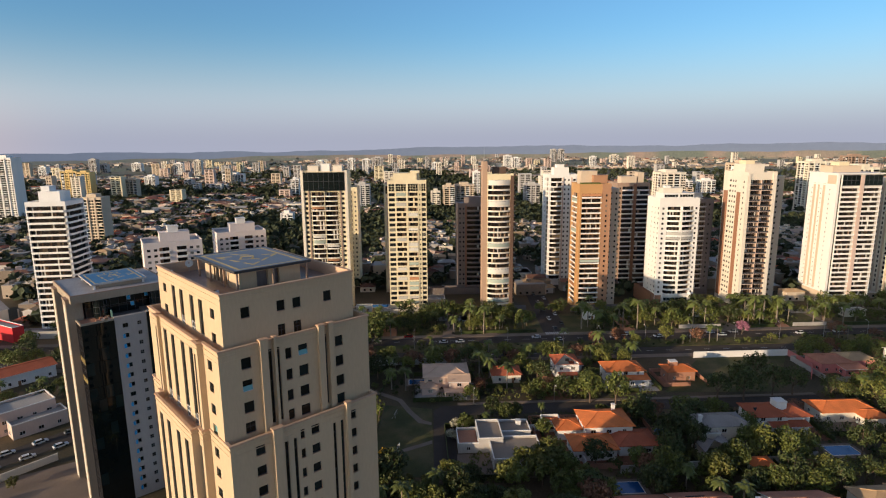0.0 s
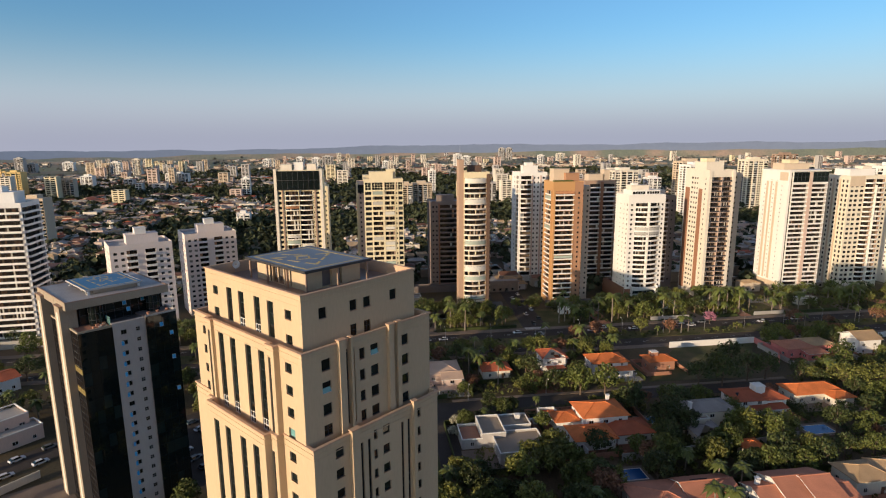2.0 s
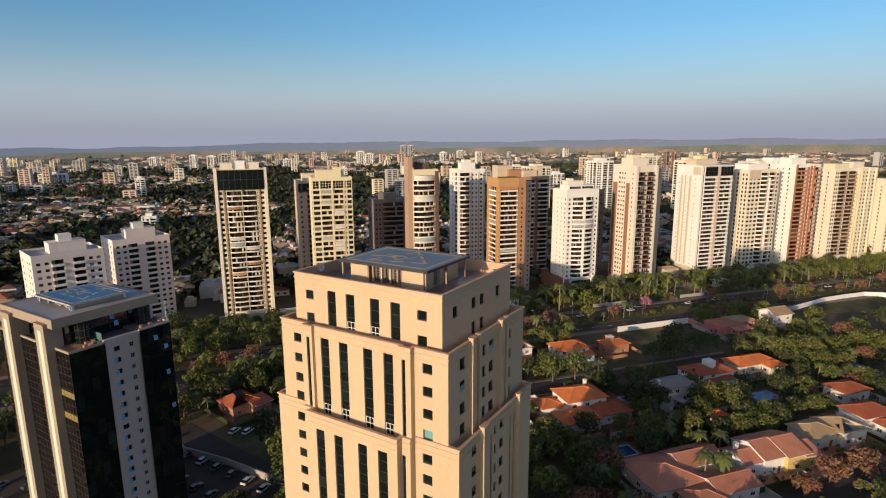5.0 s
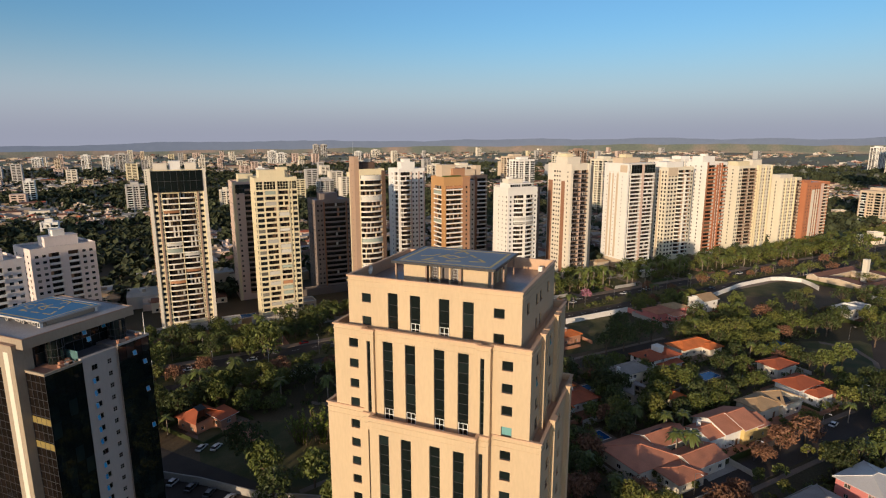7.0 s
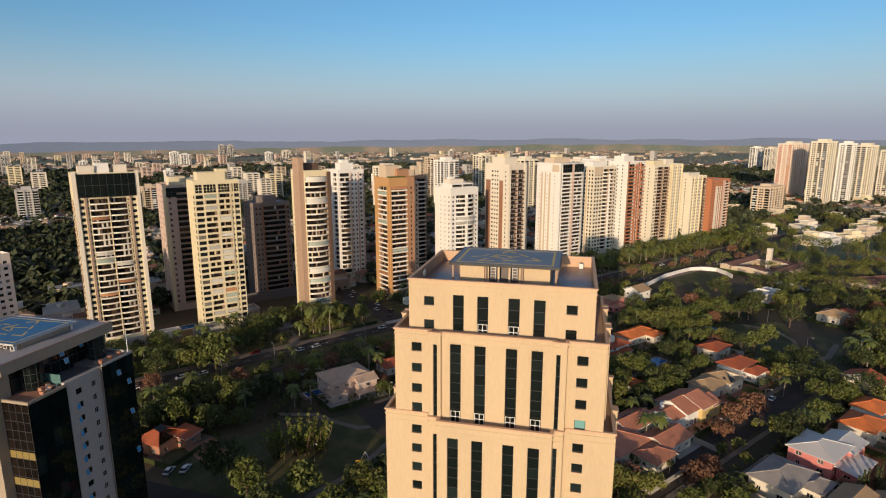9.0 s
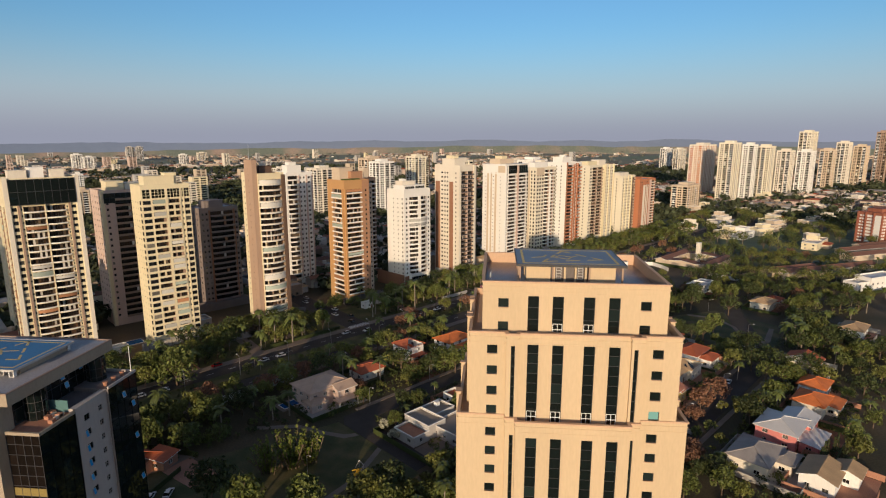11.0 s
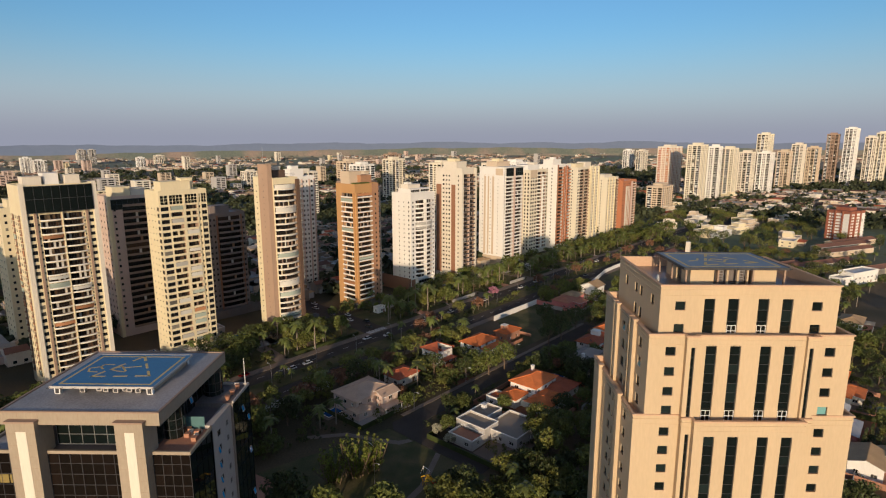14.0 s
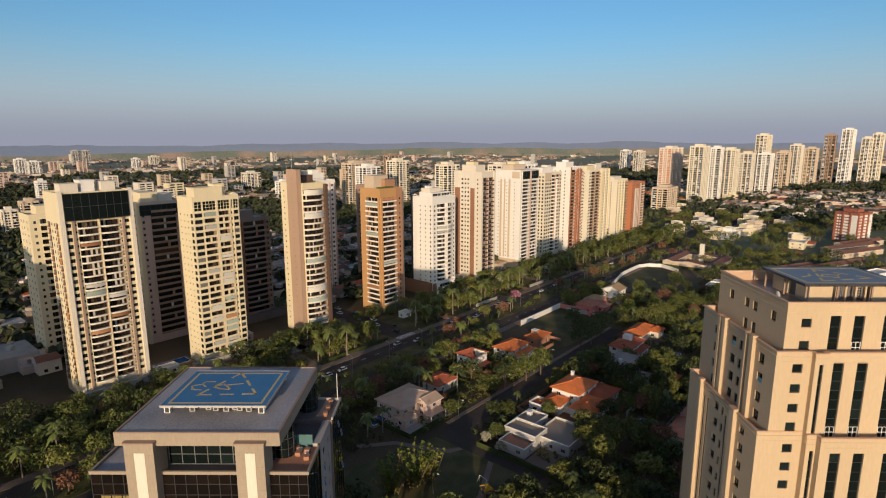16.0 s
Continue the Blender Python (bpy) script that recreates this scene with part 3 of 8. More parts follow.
for k, (a, b, c) in enumerate(((-18, 7, 0), (12, 6, 4), (34, 6, -5), (104, 7, 3), (128, 5, 0), (158, 8, -6), (186, 6, 4), (214, 7, 0), (248, 6, 5), (282, 8, -4), (318, 6, 0))):
    sheet("driveway", "paved drive up to a tower entrance", [uv(a, 268.8), uv(a + b, 268.8), uv(a + b + c, 303), uv(a + c, 303)], 0.075, "paving" if k % 3 else "terracotta", category="drive")
    sheet("forecourt", "paved forecourt before a tower", [uv(a + c - 6, 292), uv(a + c + b + 5, 291), uv(a + c + b + 6, 299), uv(a + c - 5, 300)], 0.085, "concrete" if k % 2 else "paving", category="forecourt")
marks = Geo()
for w in (241.5, 260.5):
    for k in range(90):
        a = -300 + k * 9
        marks.prism([tuple(p)[:2] for p in ribbon(a, a + 3.2, w - 0.09, w + 0.09)], 0.06, 0.072, M["line_paint"])
tagged(new("lane_marking", marks.mesh("lane_marking")), "white dashed lane lines on the avenue", "road marking", kind="structure")
zeb = thing("zebra_crossing", "white zebra crossing at the side street", "crossing", kind="structure")
for k in range(12):
    p = ribbon(64 + k, 64.55 + k, 266.2, 269.6)
    part("stripe", Geo().prism([tuple(q)[:2] for q in p], 0.2, 0.215, M["line_paint"]), zeb)


def wall_run(label, pts, h, m, t=0.25):
    """A garden wall along a line of places."""
    root = thing("garden_wall", label, "wall", kind="structure")
    for a, b in zip(pts, pts[1:]):
        a, b = Vector(tuple(a)[:2]), Vector(tuple(b)[:2])
        d = (b - a).normalized() * t / 2
        n = Vector((-d.y, d.x))
        part("panel", Geo().prism([tuple(a - n), tuple(b - n), tuple(b + n), tuple(a + n)], 0, h, M[m]).prism([tuple(a - n * 1.5), tuple(b - n * 1.5), tuple(b + n * 1.5), tuple(a + n * 1.5)], h, h + 0.08, M[m]), root)


wall_run("white wall round the empty lot", [uv(122, 231.5), uv(136, 231.5), uv(150, 231.5), uv(165, 231.5)], 2.8, "white")
wall_run("pink wall beside the empty lot", [uv(165.2, 231.5), uv(165.2, 216), uv(158, 206)], 2.6, "pink_wall")
wall_run("white wall of the pink house", [uv(-20, 232), uv(-8, 232), uv(4, 232), uv(12, 232)], 2.6, "white_paint")
wall_run("long curving white wall beside the avenue", [(312, 33), (324, 26.5), (340, 18), (356, 9.5), (370, -1), (383, -12), (387, -21), (385, -30), (376, -34), (366, -36)], 2.6, "white")
wall_run("grey boundary wall behind the houses", [uv(58, 146), uv(80, 147), uv(104, 148), uv(120, 150)], 2.4, "concrete")
wall_run("grey boundary wall of the car park", [(63, 188), (66, 168), (67, 149), (72, 132)], 2.2, "concrete")
wall_run("pale wall along the forecourt", [(-40, 186), (-10, 192), (20, 197)], 2.2, "pale")
wall_run("white wall between gardens", [uv(30, 172), uv(48, 172), uv(49, 150)], 2.2, "white_paint")

for k, (s0, s1, w, m) in enumerate(((-60, -24, 270.5, "leaf_dark"), (22, 60, 271, "leaf_dark"), (134, 156, 271, "concrete"), (168, 184, 270.5, "leaf_dark"), (194, 212, 270.5, "concrete"), (222, 246, 271, "leaf_dark"), (292, 316, 271, "leaf_dark"))):
    wall_run("clipped hedge before the towers" if m == "leaf_dark" else "low rendered wall before the towers", [uv(s0, w), uv((s0 + s1) / 2, w), uv(s1, w)], 1.4 if m == "leaf_dark" else 1.9, m, 0.9 if m == "leaf_dark" else 0.25)

sheet("lawn_wedge", "mown lawn inside the curving white wall", [(330, 18), (356, 5), (380, -14), (381, -28), (362, -32), (340, -8)], 0.05, "lawn", category="lawn")

sheet("pavement_lower", "pale kerbside walk before the pink-roofed houses", ribbon(42, 150, 109.4, 111.2), 0.17, "paving", category="pavement")
sheet("pavement_lower", "pale kerbside walk across the street", ribbon(42, 150, 97.0, 98.6), 0.17, "paving", category="pavement")
sheet("pavement_side", "pale kerbside walk before the orange-roofed houses", ribbon(14, 150, 192.3, 194.0), 0.17, "paving", category="pavement")
sheet("yard_court", "grey paved parking court before a garden house", [(127, 40), (136, 33), (132, 28), (121, 37)], 0.09, "concrete", category="court")
sheet("yard_brick", "brick-red paved yard beside the villa", [(92, 186), (100, 182), (93, 169), (85, 173)], 0.08, "terracotta", category="yard")
sheet("court_blue", "blue painted sports court among trees", [(243, 9), (257, 3), (250, -4), (237, 3)], 0.07, "pad_blue", category="court")
sheet("path_bend", "pale path round the little park", [(203, -13), (209, -25), (220, -41), (240, -52), (241, -50), (222, -39), (212, -24), (206, -12)], 0.07, "paving", category="path")
sheet("path_bend", "pale path across the little park", [(262, -16), (257, -30), (241, -34), (228, -32), (228, -30), (242, -32), (255, -28), (259, -16)], 0.075, "paving", category="path")
sheet("lawn_park_small", "dry lawn of the little park", [(200, -14), (258, -8), (270, -34), (246, -56), (216, -44)], 0.045, "lawn", category="lawn")
sheet("drive_earth", "bare red earth drive between garden plots", [uv(46, 194.2), uv(57, 194.2), uv(60, 205), uv(50, 206)], 0.08, "red_earth", category="drive")
wall_run("long pale wall beside the flat-roofed house", [(357, -59), (347, -69), (337, -78)], 2.4, "white_paint")

# ---- the stepped office tower with a roof pad ----
def office_tower():
    root = thing("office_tower", "stepped beige stucco office tower with dark window strips and helipad", "building", pose(0, 0, 0))
    cy = 80.0

    def tier(name, wings, bay1, bay2, zlo, zhi, sy, win_z, wy, strip, doors, wx, cx, extra):
        """One storey group. wings: (x0, x1, y half width); bay1, bay2: (x, half width) of the stepped middle of the long faces."""
        g = Geo()
        x0, x1, hy = wings
        steps = [(hy, x0)] if bay1 is None else [(hy, x0), (bay1[1], bay1[0]), (bay2[1], bay2[0])]
        # the long face towards -x, and its mirror at the back
        spans = []
        if bay1 is None:
            spans.append((cy + hy, cy - hy, x0))
        else:
            spans += [(cy + hy, cy + bay1[1], x0), (cy + bay1[1], cy + bay2[1], bay1[0]), (cy + bay2[1], cy - bay2[1], bay2[0]),
                      (cy - bay2[1], cy - bay1[1], bay1[0]), (cy - bay1[1], cy - hy, x0)]
        opens = []
        for y in wy:
            opens += [(y + 0.7, y - 0.7, z, z + 1.25, "window") for z in win_z]
        for y in (85.4, 82.13, 78.03, 74.75):
            opens.append((y + 0.74, y - 0.74, strip[0], strip[1], "strip"))
        if bay1 is not None:
            for y in (88.05, 72.1):
                opens.append((y + 0.27, y - 0.27, strip[0] - 0.6, strip[1] - 0.2, "slot"))
        mx = x0 + x1
        for a, b, x in spans:
            hs = [(a - q[0], q[2], a - q[1], q[3]) for q in opens if b < (q[0] + q[1]) / 2 < a]
            facade(g, (x, a), (0, -1), a - b, zlo, zhi, hs, 0.3, M["stucco"])
            facade(g, (mx - x, b), (0, 1), a - b, zlo, zhi, [], 0.3, M["stucco"])
        # cheeks between the steps
        for (h1, xa), (h2, xb) in zip(steps, steps[1:]):
            for s in (-1, 1):
                for p, q in ((xa, xb), (mx - xa, mx - xb)):
                    y = cy + s * h2
                    f = [(p, y, zlo), (q, y, zlo), (q, y, zhi), (p, y, zhi)]
                    g.face(f if (q < p) == (s > 0) else f[::-1], M["stucco"])
        # the short faces
        sides = []
        for s in (-1, 1):
            y = cy + s * hy
            o, xd = ((x0, y), (1, 0)) if s < 0 else ((x1, y), (-1, 0))
            hs = []
            for xa, xb, z_a, z_b, kind in extra:
                p = (xa - x0, xb - x0) if s < 0 else (x1 - xb, x1 - xa)
                hs.append((p[0], z_a, p[1], z_b))
                sides.append((o, xd, p[0], p[1], z_a, z_b, kind))
            facade(g, o, xd, x1 - x0, zlo, zhi, hs, 0.3, M["stucco"])
        # deck and parapet
        outline = []
        if bay1 is None:
            outline = [(x0, cy - hy), (x1, cy - hy), (x1, cy + hy), (x0, cy + hy)]
        else:
            left = [(x0, cy + hy), (x0, cy + bay1[1]), (bay1[0], cy + bay1[1]), (bay1[0], cy + bay2[1]), (bay2[0], cy + bay2[1]),
                    (bay2[0], cy - bay2[1]), (bay1[0], cy - bay2[1]), (bay1[0], cy - bay1[1]), (x0, cy - bay1[1]), (x0, cy - hy)]
            outline = left + [(mx - a, b) for a, b in reversed(left)]
        g.face([(*p, zhi - (1.55 if bay1 is None else 0.95)) for p in outline], M["roof_deck"] if bay1 is None else M["stucco_trim"])
        body = part(name, g, root)
        # coping and cornice: a ring that follows the outline
        ring = Geo()
        n = len(outline)

        def grown(d):
            out = []
            for i in range(n):
                p, q, r = Vector(outline[i - 1]), Vector(outline[i]), Vector(outline[(i + 1) % n])
                a, b = (q - p).normalized(), (r - q).normalized()
                na, nb = Vector((a.y, -a.x)), Vector((b.y, -b.x))
                out.append(tuple(q + (na + nb) * d if abs(na.dot(nb)) < 0.5 else q + na * d))
            return out

        def band(d_out, d_in, za, zb, m):
            po, pi = grown(d_out), grown(-d_in)
            for i in range(n):
                j = (i + 1) % n
                for f in ([(*po[i], za), (*po[j], za), (*po[j], zb), (*po[i], zb)], [(*po[i], zb), (*po[j], zb), (*pi[j], zb), (*pi[i], zb)],
                          [(*pi[i], zb), (*pi[j], zb), (*pi[j], zhi - 1.6), (*pi[i], zhi - 1.6)], [(*po[j], za), (*po[i], za), (*pi[i], za), (*pi[j], za)]):
                    ring.face(f, m)

        band(0.16, 0.28, zhi - 0.12, zhi + 0.1, M["stucco_trim"])
        part("coping", ring, root, label="reddish-brown coping along the parapet")
        ring2 = Geo()
        ring = ring2
        po, pi = grown(0.1), grown(-0.02)
        for za, zb, d in ((zhi - 0.75, zhi - 0.6, 0.09), (zhi - 1.5, zhi - 1.42, 0.05)):
            po = grown(d)
            for i in range(n):
                j = (i + 1) % n
                ring.face([(*po[i], za), (*po[j], za), (*po[j], zb), (*po[i], zb)], M["stucco"])
                ring.face([(*po[i], zb), (*po[j], zb), (*pi[j], zb), (*pi[i], zb)], M["stucco"])
                ring.face([(*po[j], za), (*po[i], za), (*pi[i], za), (*pi[j], za)], M["stucco"])
        part("cornice", ring2, root)
        # windows and strips
        k = 0
        for a, b, x in spans:
            for q in opens:
                if not b < (q[0] + q[1]) / 2 < a:
                    continue
                w, h = q[0] - q[1], q[3] - q[2]
                for o, xd, off in (((x, a), (0, -1), a - q[0]),):
                    pz = face_pose(o, xd, off, q[2], 0.2)
                    k += 1
                    if q[4] == "strip":
                        fl = [q[3] - (q[3] - q[2]) * i / max(1, round(h / 1.47)) for i in range(max(1, round(h / 1.47)) + 1)]
                        fr = part("window_strip", strip_frame(w, h), root, pz)
                        for zt, zb in zip(fl, fl[1:]):
                            part("pane", pane_mesh(w - 0.06, zt - zb - 0.05), fr, pose(0.03, 0.03, zb - q[2] + 0.025))
                    elif q[4] == "slot":
                        part("slot", window_mesh(w, h, 1, max(1, round(h / 1.45)), "dark_metal", "glass_dark"), root, pz)
                    else:
                        fr = part("window", window_frame(w, h), root, pz)
                        part("pane", pane_mesh(w - 0.08, h - 0.08, "glass_pale" if name == "middle_body" and k == 14 else "glass_dark"), fr, pose(0.04, 0.03, 0.04))
        for o, xd, a, b, z_a, z_b, kind in sides:
            pz = face_pose(o, xd, a, z_a, 0.2)
            w, h = b - a, z_b - z_a
            k += 1
            if kind == "slot":
                part("slot", window_mesh(w, h, 1, max(1, round(h / 1.45)), "dark_metal", "glass_dark"), root, pz)
            elif kind == "open":
                fr = part("window", window_frame(w, h), root, pz, "dark window with its blue-green sash tilted open")
                part("pane", pane_mesh(w - 0.08, h - 0.08, "glass_dark"), fr, pose(0.04, 0.03, 0.04))
                part("sash", window_mesh(w, h, 1, 1, "metal", "glass_pale"), fr, pose(0, -0.22, 0, -18))
            else:
                fr = part("window", window_frame(w, h, kind == "door"), root, pz)
                part("pane", pane_mesh(w - 0.08, h - 0.08), fr, pose(0.04, 0.03, 0.04))
        # french doors with white bars at the foot of some strips
        for y, z in doors:
            d = window_mesh(1.3, 1.65, 2, 2, "white_paint", "glass_dark", 0.07)
            x = bay2[0] if bay2 else x0
            part("terrace_door", d, root, face_pose((x, y + 0.65), (0, -1), 0, z, 0.1), "white-framed glazed terrace door")
        return body

    def strip_frame(w, h):
        key = ("sf", round(w, 2), round(h, 2))
        if key not in MESHES:
            g = Geo()
            lattice(g, w, h, 1, max(1, round(h / 1.47)), 0.05, M["dark_metal"], None, 0.0, 0.05)
            MESHES[key] = g.mesh("window_strip")
        return MESHES[key]

    def window_frame(w, h, door=False):
        key = ("wf", round(w, 2), round(h, 2), door)
        if key not in MESHES:
            g = Geo()
            lattice(g, w, h, 2 if door else 1, 2 if door else 1, 0.06, M["dark_metal"], None, -0.02, 0.06)
            g.box(0, -0.24, -0.07, w, -0.02, 0.0, M["stucco_trim"])
            MESHES[key] = g.mesh("window")
        return MESHES[key]

    def pane_mesh(w, h, glass="glass_dark"):
        key = ("pane", round(w, 2), round(h, 2), glass)
        if key not in MESHES:
            MESHES[key] = Geo().box(0, 0, 0, w, 0.02, h, M[glass]).mesh("pane")
        return MESHES[key]

    # bottom, middle and top storeys
    z3 = [55.1 - 2.86 * i for i in range(18)]
    z2 = [67.1, 64.15, 61.2, 58.4]
    ex3, ex2 = [], []
    for i, z in enumerate(z3):
        ex3 += [(26.95, 28.25, z + 0.65, z + 1.95, "win"), (34.9, 36.15, z + 0.65, z + 1.95, "win"), (33.25, 33.9, z + 0.65, z + 1.95, "win"), (41.0, 42.2, z + 0.65, z + 1.95, "win")]
    for x in (30.9, 32.2, 38.3, 39.55):
        ex3.append((x, x + 0.5, 4.5, 56.2, "slot"))
    for i, z in enumerate(z2):
        ex2 += [(26.5, 27.85, z, z + 1.5, "open" if i == 1 else ("door" if i == 3 else "win")), (34.4, 35.8, z - 0.2, z + 1.3, "open" if i == 0 else "win"), (32.5, 33.4, z - 0.2, z + 1.3, "win"), (40.1, 41.4, z - 0.4, z + 1.1, "win")]
    for x in (30.15, 31.2, 38.3):
        ex2.append((x, x + 0.5, 58.6, 68.9, "slot"))
    ex1 = [(27.6, 28.8, 73.2, 74.65, "win"), (32.5, 33.7, 73.15, 74.6, "win"), (34.8, 36.05, 73.1, 74.55, "win"), (39.55, 40.8, 73.1, 74.6, "win"), (32.5, 33.6, 69.6, 71.3, "door"), (34.8, 35.95, 69.6, 71.3, "door")]
    tier("lower_body", (23.7, 45.8, 15.35), (22.7, 8.9), (21.75, 7.55), 0, 58.3, None, z3, (90.88, 69.2), (4.5, 56.05), (), None, None, ex3)
    tier("middle_body", (23.72, 45.78, 13.85), (22.95, 8.95), (23.4, 7.3), 57.3, 70.15, None, z2, (90.8, 69.1), (57.5, 68.75), [(y, 57.5) for y in (85.4, 82.13, 78.03, 74.75)], None, None, ex2)
    tier("top_body", (25.1, 44.4, 12.2), None, None, 69.2, 76.75, None, (73.2, 69.95), (89.4, 70.7), (69.9, 74.85), [(82.13, 69.4), (78.03, 69.4)], None, None, ex1)
    # buttress pilasters at the bays of the short faces
    for zlo, zhi, yh, xs, out in ((0, 58.75, 15.35, ((29.2, 30.5), (40.3, 41.0 - 0.05)), 0.6), (57.3, 70.5, 13.85, ((28.9, 29.9), (30.75, 31.1), (37.3, 38.2), (38.9, 39.6)), 0.55)):
        for xa, xb in xs:
            for s in (-1, 1):
                y = cy + s * yh
                ya, yb = sorted((y + s * out, y - s * 0.02))
                part("buttress", Geo().box(xa, ya, zlo, xb, yb, zhi, M["stucco"]).box(xa - 0.12, ya - 0.12, zhi, xb + 0.12, yb + 0.12, zhi + 0.14, M["stucco_trim"]), root)
    # machine house under the pad
    g = Geo()
    # gloom inside the openings is coloured in: taupe reveals, dark backs
    facade(g, (30.2, 86.2), (0, -1), 12.4, 75.15, 78.0, [(3.4, 75.3, 8.8, 77.9)], 1.2, M["stucco"], M["taupe"])
    facade(g, (30.2, 73.8), (1, 0), 9.2, 75.15, 78.0, [(2.5, 75.3, 4.2, 77.6), (5.2, 75.3, 5.9, 77.6)], 0.5, M["stucco"])
    facade(g, (39.4, 73.8), (0, 1), 12.4, 75.15, 78.0, [], 0.5, M["stucco"])
    facade(g, (39.4, 86.2), (-1, 0), 9.2, 75.15, 78.0, [(4, 75.3, 6, 77.6)], 0.5, M["stucco"])
    g.face([(30.2, 73.8, 78), (39.4, 73.8, 78), (39.4, 86.2, 78), (30.2, 86.2, 78)], M["concrete"])
    part("machine_house", g, root, label="beige machine house under the pad")
    for y in (82.3, 80.8, 79.3, 77.9):
        part("column", Geo().box(30.25, y - 0.13, 75.25, 30.5, y + 0.13, 78.0, M["stucco"]), root)
    for y in (81.6, 78.6):
        w = Geo()
        for i in range(5):
            w.box(30.6, y - 0.35, 75.9 + i * 0.4, 30.68, y + 0.35, 75.98 + i * 0.4, M["metal"])
        for s in (-0.35, 0.3):
            w.box(30.58, y + s, 75.8, 30.7, y + s + 0.06, 77.8, M["metal"])
        part("ladder", w, root)
    return root


office_tower()


def glyph(g, strokes, x, y, sx, sy, z, t, m):
    """Strokes painted flat on a pad; strokes in units of the glyph's box."""
    for a, b, c, d in strokes:
        p, q = Vector((x + a * sx, y + b * sy)), Vector((x + c * sx, y + d * sy))
        e = (q - p).normalized() * (t / 2)
        n = Vector((-e.y, e.x))
        g.prism([tuple(p - e - n), tuple(q + e - n), tuple(q + e + n), tuple(p - e + n)], z, z + 0.012, m)


def helipad(label, x0, y0, x1, y1, z, deck, posts, corners, letter, number):
    root = thing("helipad", label, "helipad", pose(0, 0, 0))
    part("deck", Geo().box(x0, y0, z - 0.25, x1, y1, z, M[deck]), root)
    for a in ((x0 - 0.12, y0 - 0.12, x1 + 0.12, y0), (x0 - 0.12, y1, x1 + 0.12, y1 + 0.12), (x0 - 0.12, y0, x0, y1), (x1, y0, x1 + 0.12, y1)):
        part("edge_beam", Geo().box(a[0], a[1], z - 0.32, a[2], a[3], z + 0.05, M["grey_wall" if deck == "pad_blue" else "dark_metal"]), root)
    w, i = 0.34, 0.75
    for a in ((x0 + i, y0 + i, x0 + i + w, y1 - i), (x1 - i - w, y0 + i, x1 - i, y1 - i), (x0 + i + w, y0 + i, x1 - i - w, y0 + i + w), (x0 + i + w, y1 - i - w, x1 - i - w, y1 - i)):
        part("border_line", Geo().box(a[0], a[1], z, a[2], a[3], z + 0.012, M["pad_yellow"]), root)
    # a broken triangle, a letter inside it and a number beside it
    for p, q in ((0, 1), (1, 2), (2, 0)):
        a, b = Vector(corners[p]), Vector(corners[q])
        for f0, f1 in ((0.0, 0.22), (0.4, 0.6), (0.78, 1.0)):
            u, v = a.lerp(b, f0), a.lerp(b, f1)
            m = Geo()
            glyph(m, [(u.x, u.y, v.x, v.y)], 0, 0, 1, 1, z, 0.4, M["pad_yellow"])
            part("triangle_dash", m, root)
    for name, strokes in (("letter_marking", letter), ("number_marking", number)):
        m = Geo()
        glyph(m, strokes, 0, 0, 1, 1, z, 0.3, M["pad_yellow"])
        part(name, m, root)
    for f in posts:
        part("post", f, root)
    for k in range(9):
        y = y0 + (y1 - y0) * k / 8
        part("net_bracket", Geo().beam((x0, y, z - 0.2), (x0 - 0.7, y, z - 0.05), 0.03, M["dark_metal"]), root)
    return root


posts = [Geo().box(x - 0.12, y - 0.12, 75.2 if (x < 30 or x > 39.6 or y < 73.6 or y > 86.4) else 78.0, x + 0.12, y + 0.12, 78.05, M["taupe"]) for x in (29.6, 34.8, 40.0) for y in (73.0, 77.5, 82.5, 87.1)]
helipad("steel-blue roof helipad with faded yellow markings on posts", 29.2, 72.6, 40.4, 87.5, 78.3, "pad_steel", posts, [(38.9, 80.4), (31.2, 83.7), (33.0, 75.3)],
        [(34.3, 81.9, 33.1, 80.1), (33.1, 80.1, 34.6, 79.3), (34.6, 79.3, 35.6, 80.9), (35.6, 80.9, 34.3, 81.9), (34.6, 79.3, 35.3, 78.6)], [(33.8, 85.1, 34.5, 83.5), (34.5, 83.5, 35.7, 83.0)])

# small things on the tower's roof
for x, y in ((26.3, 90.6), (43.0, 69.6), (26.6, 73.2)):
    r = thing("air_unit", "grey air-conditioning unit on the roof deck", "air conditioner", pose(x, y, 75.2), "roof air units")
    part("case", Geo().box(-0.45, -0.3, 0.08, 0.45, 0.3, 0.85, M["white_paint"]), r)
    part("fan_grille", Geo().tube(0, 0, 0.85, 0.9, 0.24, 0.24, M["dark_metal"], 10), r)
    part("foot", Geo().box(-0.4, -0.28, 0, 0.4, 0.28, 0.08, M["dark_metal"]), r)
d = thing("satellite_dish", "white satellite dish on the roof parapet", "dish", pose(29.5, 91.3, 75.2))
g = Geo()
for k in range(4):
    r0, r1 = 0.15 + k * 0.12, 0.15 + (k + 1) * 0.12
    for i in range(12):
        a, b = 2 * math.pi * i / 12, 2 * math.pi * (i + 1) / 12
        g.face([(r0 * math.cos(a), -0.4 * r0 * r0 * 1.0, 1.4 + r0 * math.sin(a)), (r1 * math.cos(a), -0.4 * r1 * r1, 1.4 + r1 * math.sin(a)), (r1 * math.cos(b), -0.4 * r1 * r1, 1.4 + r1 * math.sin(b)), (r0 * math.cos(b), -0.4 * r0 * r0, 1.4 + r0 * math.sin(b))], M["white"])
part("reflector", g, d)
part("mast", Geo().tube(0, 0.05, 0, 1.5, 0.04, 0.04, M["metal"], 6), d)


